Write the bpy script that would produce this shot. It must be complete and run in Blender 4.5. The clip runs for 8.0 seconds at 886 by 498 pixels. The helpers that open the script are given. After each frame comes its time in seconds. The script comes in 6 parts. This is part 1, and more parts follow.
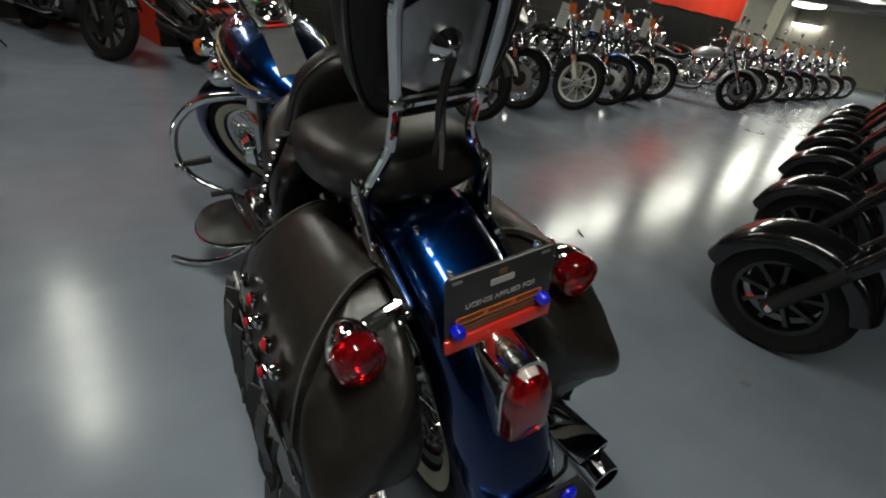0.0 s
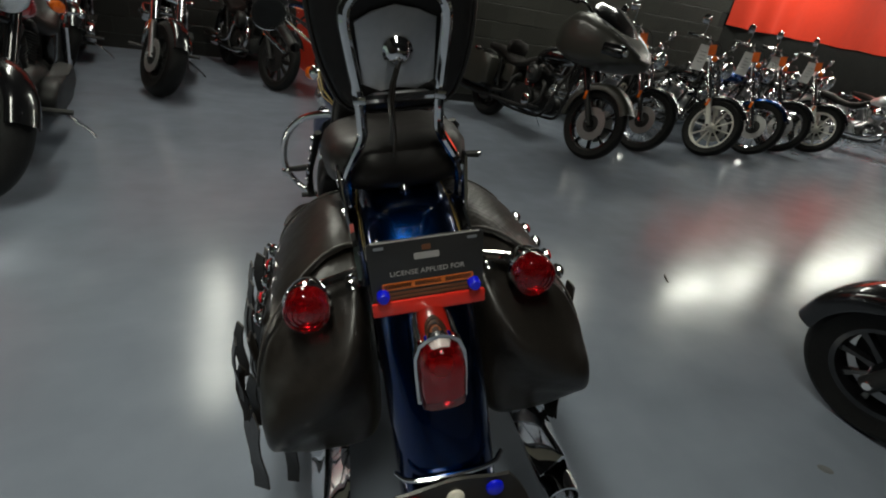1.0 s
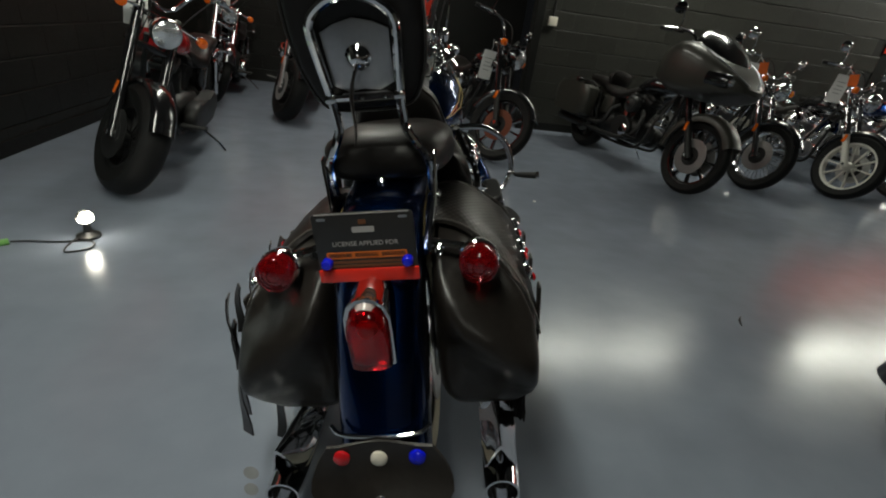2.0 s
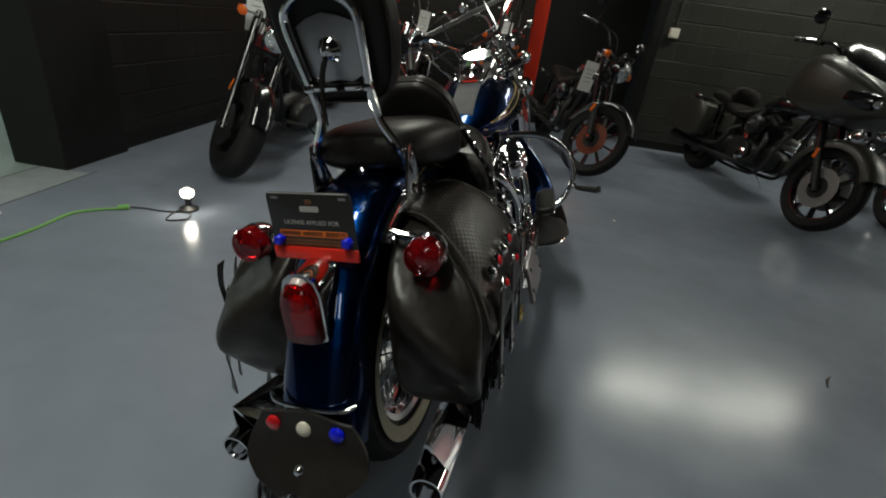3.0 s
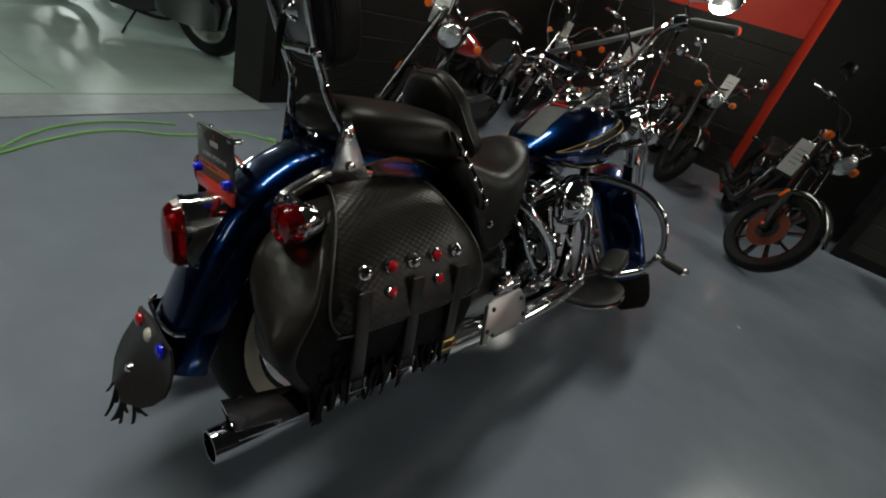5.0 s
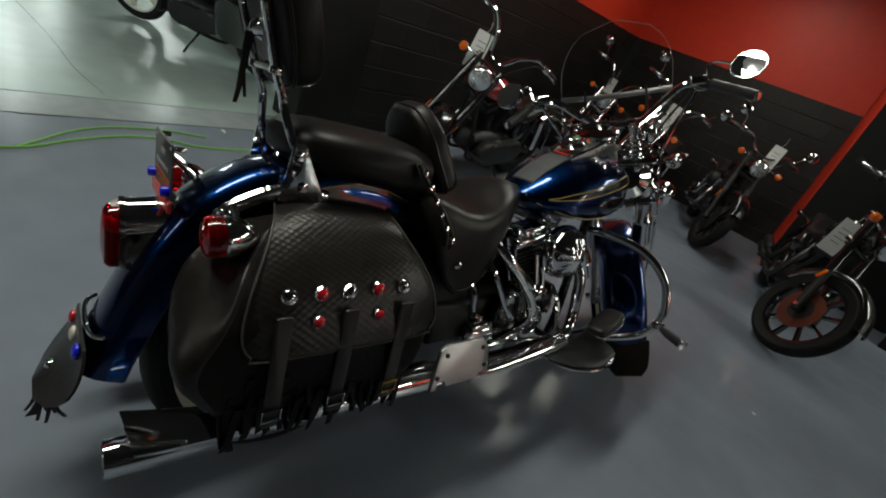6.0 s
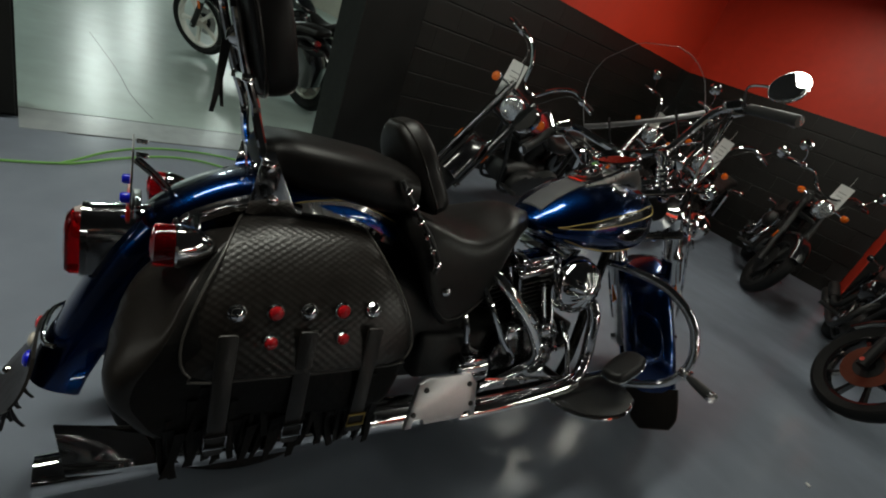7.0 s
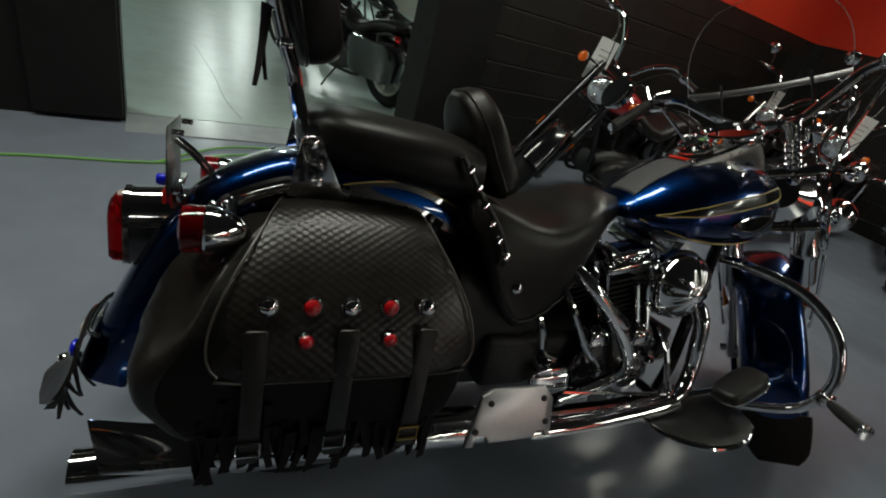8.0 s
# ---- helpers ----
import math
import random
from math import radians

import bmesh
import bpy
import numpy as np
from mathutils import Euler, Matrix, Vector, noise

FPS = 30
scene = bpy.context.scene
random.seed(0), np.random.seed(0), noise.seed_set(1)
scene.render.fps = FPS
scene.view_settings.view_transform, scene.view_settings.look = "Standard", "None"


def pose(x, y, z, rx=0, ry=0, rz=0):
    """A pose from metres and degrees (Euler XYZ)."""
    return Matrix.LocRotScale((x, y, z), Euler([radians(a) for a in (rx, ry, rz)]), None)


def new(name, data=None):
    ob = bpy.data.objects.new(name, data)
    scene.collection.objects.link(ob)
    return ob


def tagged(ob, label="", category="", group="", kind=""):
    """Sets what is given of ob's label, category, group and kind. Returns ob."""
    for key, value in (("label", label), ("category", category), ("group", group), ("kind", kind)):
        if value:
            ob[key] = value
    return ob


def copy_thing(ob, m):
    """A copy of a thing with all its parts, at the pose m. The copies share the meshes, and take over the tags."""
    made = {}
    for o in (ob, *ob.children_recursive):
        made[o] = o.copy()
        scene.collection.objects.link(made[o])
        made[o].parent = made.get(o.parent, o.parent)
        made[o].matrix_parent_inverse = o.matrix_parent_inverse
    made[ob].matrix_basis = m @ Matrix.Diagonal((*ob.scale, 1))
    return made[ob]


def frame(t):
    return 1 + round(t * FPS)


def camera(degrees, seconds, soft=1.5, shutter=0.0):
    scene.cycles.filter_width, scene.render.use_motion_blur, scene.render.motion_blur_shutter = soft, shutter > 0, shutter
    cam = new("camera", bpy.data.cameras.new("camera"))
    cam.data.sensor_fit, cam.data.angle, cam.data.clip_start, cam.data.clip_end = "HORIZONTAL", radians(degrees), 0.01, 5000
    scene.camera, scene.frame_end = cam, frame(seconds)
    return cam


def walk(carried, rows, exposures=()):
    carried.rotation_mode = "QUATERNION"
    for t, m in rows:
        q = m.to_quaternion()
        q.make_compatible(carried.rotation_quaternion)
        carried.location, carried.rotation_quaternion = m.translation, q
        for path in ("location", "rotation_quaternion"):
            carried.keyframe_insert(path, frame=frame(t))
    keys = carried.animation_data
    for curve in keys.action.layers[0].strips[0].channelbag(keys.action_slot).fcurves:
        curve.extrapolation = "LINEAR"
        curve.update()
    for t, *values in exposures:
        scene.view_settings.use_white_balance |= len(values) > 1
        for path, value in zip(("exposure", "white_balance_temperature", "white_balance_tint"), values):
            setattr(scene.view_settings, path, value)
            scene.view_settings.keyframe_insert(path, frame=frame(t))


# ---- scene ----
cam = camera(86.96, 8.0, soft=2.0)
PATH = [
    (0.0, 0.0589, 0.0567, 1.1302, 59.989, -9.509, 1.420),
    (0.5, 0.1997, 0.0042, 1.1352, 61.037, -9.085, 9.831),
    (1.0, 0.3604, -0.0104, 1.1378, 61.919, -8.517, 18.430),
    (1.5, 0.5086, -0.0044, 1.1387, 62.674, -6.992, 25.363),
    (1.7, 0.5796, -0.0049, 1.1355, 63.471, -7.028, 28.336),
    (2.8, 0.8922, 0.1724, 1.1480, 63.653, -6.686, 44.871),
    (3.0, 0.9338, 0.2074, 1.1443, 63.443, -6.952, 48.036),
    (3.5, 1.0375, 0.3159, 1.1420, 62.534, -7.230, 55.647),
    (4.0, 1.1388, 0.4595, 1.1583, 60.692, -9.541, 64.227),
    (4.2, 1.1683, 0.5190, 1.1746, 59.853, -10.727, 67.876),
    (5.3, 1.1522, 0.8227, 1.2117, 60.262, -17.684, 80.342),
    (5.5, 1.1509, 0.8601, 1.2236, 60.904, -18.534, 82.007),
    (6.0, 1.1397, 0.9599, 1.2318, 62.059, -19.901, 85.385),
    (6.5, 1.1141, 1.0633, 1.2404, 63.628, -19.972, 88.356),
    (7.0, 1.0761, 1.1264, 1.2248, 63.924, -19.495, 91.988),
    (7.5, 1.0110, 1.1544, 1.1946, 63.015, -17.756, 96.131),
    (8.0, 0.9378, 1.1830, 1.1490, 60.994, -14.925, 101.710),
]
EXPOSURES = [(0.0, -0.03), (3.0, -0.05), (5.5, -0.20), (8.0, -0.22)]
walk(cam, [(t, pose(*row)) for t, *row in PATH], EXPOSURES)

# ---- light ----
ROOM = pose(0, 0, 0, 0, 0, 40)      # the building's axes: p along the long wall, q towards it
CEILING = 3.05

world = bpy.data.worlds.new("world")
scene.world = world
world.use_nodes = True
world.node_tree.nodes["Background"].inputs[0].default_value = (0.55, 0.6, 0.65, 1)
world.node_tree.nodes["Background"].inputs[1].default_value = 0.006

# ceiling fittings, each two tube boxes end to end: p, q, turn, watts
LAMPS = [(-0.1, 5.0, 0, 35), (-0.1, 0.2, 0, 57), (-0.1, -4.6, 0, 16), (4.0, 4.7, 90, 49), (8.6, 4.7, 90, 78), (12.6, 4.7, 90, 80), (17.3, 4.9, 90, 170), (22.5, 5.0, 90, 220), (14.0, -3.0, 0, 40)]
# next room, all out of view; the pair at p -4.4 is added to brighten it
ROOM2_LAMPS = [(-4.4, -3.2, 0, 130), (-4.4, 6.0, 0, 130), (-12.5, 1.6, 90, 110), (-12.5, 4.6, 90, 110), (-16.5, 3.0, 90, 110)]
BOX, GAP = 1.18, 0.16


def area_lamp(p, q, turn, watts, colour, length, off=0.0, z=CEILING - 0.11):
    data = bpy.data.lights.new("ceiling_lamp_light", "AREA")
    data.shape, data.size, data.size_y, data.energy, data.color = "RECTANGLE", 0.28, length, watts, colour
    ob = new("ceiling_lamp_light", data)
    ob.matrix_basis = ROOM @ pose(p, q, z, 0, 0, turn) @ pose(0, off, 0)
    return ob


for k, (p, q, turn, watts) in enumerate(LAMPS):
    if k in (0, 1, 3, 4):
        for off in (-(BOX + GAP) / 2, (BOX + GAP) / 2):
            area_lamp(p, q, turn, watts / 2, (0.98, 1.0, 0.87), BOX, off)
    else:
        area_lamp(p, q, turn, watts, (0.98, 1.0, 0.87), 2 * BOX + GAP)
for p, q, turn, watts in ROOM2_LAMPS:
    area_lamp(p, q, turn, watts, (0.86, 1.0, 0.94), 2 * BOX + GAP)
bulb_light = bpy.data.lights.new("work_light_glow", "POINT")
bulb_light.energy, bulb_light.shadow_soft_size, bulb_light.color = 1.2, 0.03, (1.0, 0.95, 0.8)
new("work_light_glow", bulb_light).location = (-1.735, 0.87, 0.13)


# ---- materials ----
def material(name, colour, rough=0.5, metal=0.0, coat=0.0, grain=0.0, scale=30.0, bump=0.0, bump_scale=60.0, rough_var=0.0, spec=0.5,
             alpha=1.0, transmission=0.0, ior=1.45, per_piece=0.0):
    m = bpy.data.materials.new(name)
    m.use_nodes = True
    nt = m.node_tree
    b = nt.nodes["Principled BSDF"]
    b.inputs["Base Color"].default_value = (*colour, 1)
    b.inputs["Roughness"].default_value = rough
    b.inputs["Metallic"].default_value = metal
    b.inputs["Coat Weight"].default_value = coat
    b.inputs["Coat Roughness"].default_value = 0.03
    b.inputs["Specular IOR Level"].default_value = spec
    b.inputs["Transmission Weight"].default_value = transmission
    b.inputs["IOR"].default_value = ior
    tc = nt.nodes.new("ShaderNodeTexCoord")
    if grain or rough_var:
        big = nt.nodes.new("ShaderNodeTexNoise")
        big.inputs["Scale"].default_value, big.inputs["Detail"].default_value = scale * 0.12, 3
        fine = nt.nodes.new("ShaderNodeTexNoise")
        fine.inputs["Scale"].default_value, fine.inputs["Detail"].default_value = scale, 6
        mix = nt.nodes.new("ShaderNodeMath")
        mix.operation = "MULTIPLY_ADD"
        mix.inputs[1].default_value, mix.inputs[2].default_value = 0.5, 0.0
        add = nt.nodes.new("ShaderNodeMath")
        add.operation = "MULTIPLY_ADD"
        add.inputs[1].default_value = 0.5
        for n in (big, fine):
            nt.links.new(tc.outputs["Object"], n.inputs["Vector"])
        nt.links.new(big.outputs["Fac"], mix.inputs[0])
        nt.links.new(fine.outputs["Fac"], add.inputs[0])
        nt.links.new(mix.outputs[0], add.inputs[2])
        if grain:
            ramp = nt.nodes.new("ShaderNodeMapRange")
            ramp.inputs["From Min"].default_value, ramp.inputs["From Max"].default_value = 0.3, 0.7
            ramp.inputs["To Min"].default_value, ramp.inputs["To Max"].default_value = 1 - grain, 1 + grain
            nt.links.new(add.outputs[0], ramp.inputs["Value"])
            value = ramp.outputs[0]
            if per_piece:
                info = nt.nodes.new("ShaderNodeObjectInfo")
                rr = nt.nodes.new("ShaderNodeMapRange")
                rr.inputs["To Min"].default_value, rr.inputs["To Max"].default_value = 1 - per_piece, 1 + per_piece
                nt.links.new(info.outputs["Random"], rr.inputs["Value"])
                mul = nt.nodes.new("ShaderNodeMath")
                mul.operation = "MULTIPLY"
                nt.links.new(value, mul.inputs[0])
                nt.links.new(rr.outputs[0], mul.inputs[1])
                value = mul.outputs[0]
            sc = nt.nodes.new("ShaderNodeVectorMath")
            sc.operation = "SCALE"
            sc.inputs[0].default_value = colour
            nt.links.new(value, sc.inputs["Scale"])
            nt.links.new(sc.outputs[0], b.inputs["Base Color"])
        if rough_var:
            r2 = nt.nodes.new("ShaderNodeMapRange")
            r2.inputs["From Min"].default_value, r2.inputs["From Max"].default_value = 0.3, 0.7
            r2.inputs["To Min"].default_value, r2.inputs["To Max"].default_value = max(0.02, rough - rough_var), rough + rough_var
            nt.links.new(add.outputs[0], r2.inputs["Value"])
            nt.links.new(r2.outputs[0], b.inputs["Roughness"])
    if bump:
        bn = nt.nodes.new("ShaderNodeTexNoise")
        bn.inputs["Scale"].default_value, bn.inputs["Detail"].default_value = bump_scale, 5
        bp = nt.nodes.new("ShaderNodeBump")
        bp.inputs["Strength"].default_value, bp.inputs["Distance"].default_value = bump, 0.01
        nt.links.new(tc.outputs["Object"], bn.inputs["Vector"])
        nt.links.new(bn.outputs["Fac"], bp.inputs["Height"])
        nt.links.new(bp.outputs["Normal"], b.inputs["Normal"])
    return m


def glowing(name, colour, strength):
    m = bpy.data.materials.new(name)
    m.use_nodes = True
    b = m.node_tree.nodes["Principled BSDF"]
    b.inputs["Base Color"].default_value = (*colour, 1)
    b.inputs["Emission Color"].default_value = (*colour, 1)
    b.inputs["Emission Strength"].default_value = strength
    return m


FLOOR = material("grey_epoxy_floor", (0.212, 0.240, 0.292), 0.200, grain=0.12, scale=5, rough_var=0.045, bump=0.025, bump_scale=6, spec=0.52)
FLOOR2 = material("pale_polished_floor", (0.36, 0.44, 0.41), 0.295, grain=0.2, scale=5, rough_var=0.01, bump=0.012, bump_scale=5, spec=0.6)


def scuffed(m):
    """Adds long faint rubbed and dull patches to a floor's colour and gloss."""
    nt = m.node_tree
    b = nt.nodes["Principled BSDF"]
    tc = nt.nodes.new("ShaderNodeTexCoord")
    marks = []
    for turn, sx, sy, lo, hi in ((25, 0.9, 3.2, 0.40, 0.75), (-50, 1.1, 4.5, 0.42, 0.78)):
        mp = nt.nodes.new("ShaderNodeMapping")
        mp.inputs["Rotation"].default_value = (0, 0, radians(turn))
        mp.inputs["Scale"].default_value = (sx, sy, 1)
        nz = nt.nodes.new("ShaderNodeTexNoise")
        nz.inputs["Scale"].default_value, nz.inputs["Detail"].default_value, nz.inputs["Distortion"].default_value = 1.3, 2, 0.3
        rr = nt.nodes.new("ShaderNodeMapRange")
        rr.interpolation_type = "SMOOTHSTEP"
        rr.inputs["From Min"].default_value, rr.inputs["From Max"].default_value = lo, hi
        nt.links.new(tc.outputs["Object"], mp.inputs["Vector"])
        nt.links.new(mp.outputs[0], nz.inputs["Vector"])
        nt.links.new(nz.outputs["Fac"], rr.inputs["Value"])
        marks.append(rr.outputs[0])
    both = nt.nodes.new("ShaderNodeMath")
    both.operation = "MAXIMUM"
    nt.links.new(marks[0], both.inputs[0])
    nt.links.new(marks[1], both.inputs[1])
    for socket, gain in (("Base Color", 0.05), ("Roughness", 0.05)):
        old = b.inputs[socket].links[0].from_socket
        k = nt.nodes.new("ShaderNodeMath")
        k.operation = "MULTIPLY_ADD"
        k.inputs[1].default_value, k.inputs[2].default_value = gain, 1.0
        nt.links.new(both.outputs[0], k.inputs[0])
        if socket == "Base Color":
            mix = nt.nodes.new("ShaderNodeVectorMath")
            mix.operation = "SCALE"
            nt.links.new(old, mix.inputs[0])
            nt.links.new(k.outputs[0], mix.inputs["Scale"])
        else:
            mix = nt.nodes.new("ShaderNodeMath")
            mix.operation = "MULTIPLY"
            nt.links.new(old, mix.inputs[0])
            nt.links.new(k.outputs[0], mix.inputs[1])
        nt.links.new(mix.outputs[0], b.inputs[socket])


scuffed(FLOOR)
STRIP = material("pale_floor_strip", (0.34, 0.37, 0.38), 0.25, grain=0.15, scale=12)
SEAM = material("floor_joint_grey", (0.14, 0.145, 0.15), 0.6, grain=0.2)
BLOCK = material("black_painted_block", (0.008, 0.0078, 0.0066), 0.42, grain=0.25, scale=40, bump=0.3, bump_scale=150, rough_var=0.1, per_piece=0.15)
MORTAR = material("black_painted_mortar", (0.012, 0.012, 0.011), 0.6, grain=0.3, scale=40)
BLOCKGREY = material("dark_grey_painted_block", (0.026, 0.026, 0.022), 0.4, grain=0.25, scale=40, bump=0.3, bump_scale=150, rough_var=0.1, per_piece=0.15)
BLACKWALL = material("black_painted_wall", (0.007, 0.007, 0.0065), 0.5, grain=0.25, scale=20, bump=0.15, bump_scale=90, rough_var=0.1, spec=0.3)
REDWALL = material("red_painted_wall", (0.56, 0.034, 0.012), 0.5, grain=0.1, scale=12, bump=0.1, bump_scale=80, rough_var=0.08)
REDCLOTH = material("red_banner_cloth", (0.56, 0.036, 0.014), 0.75, grain=0.08, scale=9, bump=0.12, bump_scale=25, rough_var=0.05, spec=0.2)
BEIGE = material("beige_painted_wall", (0.36, 0.35, 0.29), 0.6, grain=0.1, scale=10, bump=0.05)
CEIL = material("dark_ceiling", (0.06, 0.06, 0.058), 0.8, grain=0.2, scale=8)
STEEL = material("grey_steel", (0.25, 0.25, 0.25), 0.5, metal=0.6, grain=0.1)
TUBE = glowing("fluorescent_tube", (1.0, 0.97, 0.9), 9.0)
BULB = glowing("lit_bulb", (1.0, 0.95, 0.78), 40.0)
CHROME = material("chrome", (0.78, 0.78, 0.79), 0.06, metal=1.0, rough_var=0.03, scale=25)
DULLMETAL = material("cast_aluminium", (0.42, 0.42, 0.43), 0.32, metal=1.0, grain=0.12, scale=60, bump=0.1, bump_scale=200)
BRASS = material("aged_brass", (0.55, 0.40, 0.14), 0.35, metal=1.0, grain=0.2)
BLUE = material("deep_blue_metallic_paint", (0.0008, 0.024, 0.118), 0.26, metal=1.0, coat=1.0, grain=0.15, scale=500)
PAINTBLACK = material("gloss_black_paint", (0.006, 0.006, 0.007), 0.2, coat=1.0, grain=0.1, scale=200)
MATTBLACK = material("matt_black_metal", (0.012, 0.012, 0.012), 0.5, grain=0.25, scale=60, bump=0.1, bump_scale=150)
GOLD = material("gold_pinstripe", (0.5, 0.36, 0.12), 0.4, metal=0.4)
LEATHER = material("black_leather", (0.0150, 0.0125, 0.0108), 0.34, grain=0.3, scale=60, bump=0.30, bump_scale=13, rough_var=0.06, spec=0.5)
# bag leather again, darker and duller: shade on the outer face put into the colour
SHADEDHIDE = material("dull_shaded_black_hide", (0.006, 0.0055, 0.005), 0.6, grain=0.3, scale=50, bump=0.3, bump_scale=40, rough_var=0.08, spec=0.18)
LEATHEREDGE = material("worn_leather_edge", (0.07, 0.064, 0.058), 0.32, grain=0.3, scale=90)
SEATLEATHER = material("black_vinyl_seat", (0.0115, 0.0100, 0.0095), 0.40, grain=0.25, scale=50, bump=0.12, bump_scale=14, rough_var=0.05, spec=0.32)
GREYBIB = material("grey_leather_bib", (0.075, 0.075, 0.08), 0.5, grain=0.2, scale=80, bump=0.3, bump_scale=300)
RUBBER = material("black_tyre_rubber", (0.008, 0.008, 0.008), 0.6, grain=0.3, scale=50, bump=0.2, bump_scale=120, spec=0.25)
WHITEWALL = material("cream_whitewall", (0.62, 0.58, 0.44), 0.5, grain=0.12, scale=40)
REDLENS = material("red_plastic_lens", (0.50, 0.004, 0.008), 0.09, coat=0.6, transmission=0.88, ior=1.45)
REDSTUD = material("red_jewel", (0.5, 0.01, 0.015), 0.1, coat=1.0)
AMBER = material("amber_plastic_lens", (0.75, 0.14, 0.01), 0.15, coat=1.0)
BLUEJEWEL = material("blue_enamel", (0.005, 0.012, 0.75), 0.25, coat=0.5)
WHITEJEWEL = material("white_enamel", (0.75, 0.70, 0.6), 0.3, coat=0.5)
PLATEBLACK = material("black_plate_card", (0.025, 0.024, 0.024), 0.35, coat=0.3, grain=0.15)
ORANGEINK = material("orange_print", (0.8, 0.19, 0.03), 0.5)
BROWNINK = material("brown_print", (0.18, 0.07, 0.03), 0.5)
PALEINK = material("pale_print", (0.45, 0.43, 0.42), 0.5)
REDREFLECT = material("red_reflector", (0.8, 0.03, 0.015), 0.3, coat=0.6)
FROSTED = material("frosted_window", (0.55, 0.46, 0.44), 0.25, coat=0.6)
ORANGECARD = material("orange_card", (0.85, 0.16, 0.02), 0.6, grain=0.05)
PAPER = material("white_card", (0.72, 0.72, 0.70), 0.7, grain=0.05)
GREENCORD = material("green_cord_plastic", (0.18, 0.42, 0.10), 0.5, grain=0.1)
BLACKPLASTIC = material("black_plastic", (0.015, 0.015, 0.015), 0.45, grain=0.2)
GREYPLATE = material("brushed_grey_plate", (0.46, 0.46, 0.47), 0.36, metal=1.0, grain=0.08, scale=100, rough_var=0.05)
GLASS = material("clear_acrylic", (0.95, 0.97, 0.97), 0.02, transmission=1.0, ior=1.12)
LENSGLASS = material("headlamp_glass", (0.75, 0.78, 0.8), 0.08, metal=0.75, grain=0.25, scale=120, bump=0.3, bump_scale=60)
MIRROR = material("mirror_glass", (0.85, 0.85, 0.86), 0.01, metal=1.0)
DASHGREY = material("satin_console_metal", (0.26, 0.26, 0.255), 0.30, metal=0.7, grain=0.1, scale=80, rough_var=0.06)
SILVERDISC = material("steel_brake_disc", (0.36, 0.36, 0.355), 0.30, metal=0.6, grain=0.12)
BRONZE = material("bronze_brake_disc", (0.22, 0.085, 0.055), 0.4, metal=0.8, grain=0.1)
SILVERPAINT = material("silver_paint", (0.45, 0.46, 0.48), 0.3, metal=0.6, coat=0.8)
GREYPAINT = material("gunship_grey_paint", (0.036, 0.035, 0.029), 0.40, coat=0.2, grain=0.06)
REDPAINT = material("red_gloss_paint", (0.40, 0.012, 0.015), 0.25, coat=1.0)
WHITEPAINT = material("white_wheel_paint", (0.68, 0.66, 0.60), 0.4)
DARKDIAL = material("dark_dial", (0.03, 0.03, 0.035), 0.25, coat=1.0)


def weave_material():
    """Black leather embossed with a diagonal basket weave."""
    m = LEATHER.copy()
    m.name = "woven_black_leather"
    nt = m.node_tree
    b = nt.nodes["Principled BSDF"]
    tc = nt.nodes.new("ShaderNodeTexCoord")
    sep = nt.nodes.new("ShaderNodeSeparateXYZ")
    nt.links.new(tc.outputs["Object"], sep.inputs[0])

    def maths(op, first, second=None, value=0.0):
        n = nt.nodes.new("ShaderNodeMath")
        n.operation = op
        n.inputs[1].default_value = value
        nt.links.new(first, n.inputs[0])
        if second is not None:
            nt.links.new(second, n.inputs[1])
        return n.outputs[0]
    down = maths("SUBTRACT", sep.outputs["Z"], maths("ABSOLUTE", sep.outputs["Y"]))
    waves = []
    for op in ("ADD", "SUBTRACT"):
        waves.append(maths("SINE", maths("MULTIPLY", maths(op, sep.outputs["X"], down), None, 306.0)))
    mul = nt.nodes.new("ShaderNodeMath")
    mul.operation = "MULTIPLY_ADD"
    mul.inputs[1].default_value = 0.8
    nt.links.new(waves[1], mul.inputs[0])
    nt.links.new(waves[0], mul.inputs[2])
    bp = nt.nodes.new("ShaderNodeBump")
    bp.inputs["Strength"].default_value, bp.inputs["Distance"].default_value = 0.10, 0.003
    nt.links.new(mul.outputs[0], bp.inputs["Height"])
    nt.links.new(bp.outputs["Normal"], b.inputs["Normal"])
    return m


WEAVE = weave_material()


# ---- mesh helpers ----
def cushion(outline, thick, m, crown=0.35):
    """A padded form of the outline (x, y), rounded over its edge to both faces along z."""
    cx, cy = sum(p[0] for p in outline) / len(outline), sum(p[1] for p in outline) / len(outline)
    rings = []
    for a in np.linspace(-90, 90, 13):
        k = 1 - crown * (1 - math.cos(radians(a)) ** 0.55)
        z = thick / 2 * math.copysign(abs(math.sin(radians(a))) ** 0.8, a)
        rings.append([(cx + (x - cx) * k, cy + (y - cy) * k, z) for x, y in outline])
    bm = loft(rings)
    bm.transform(m)
    return bm


def part(name, bm, mat, parent=None, label="", xf=None, smooth=35, kind=""):
    if xf is not None:
        bm.transform(xf)
    bmesh.ops.recalc_face_normals(bm, faces=bm.faces[:])
    me = bpy.data.meshes.new(name)
    bm.to_mesh(me)
    bm.free()
    me.materials.append(mat)
    if smooth:
        me.polygons.foreach_set("use_smooth", [True] * len(me.polygons))
        me.set_sharp_from_angle(angle=radians(smooth))
    ob = new(name, me)
    if parent is not None and parent.parent and parent.parent.parent:
        parent = parent.parent          # thing > part > sub-part, no deeper
    ob.parent = parent
    if label:
        ob["label"] = label
    if kind:
        ob["kind"] = kind
    return ob


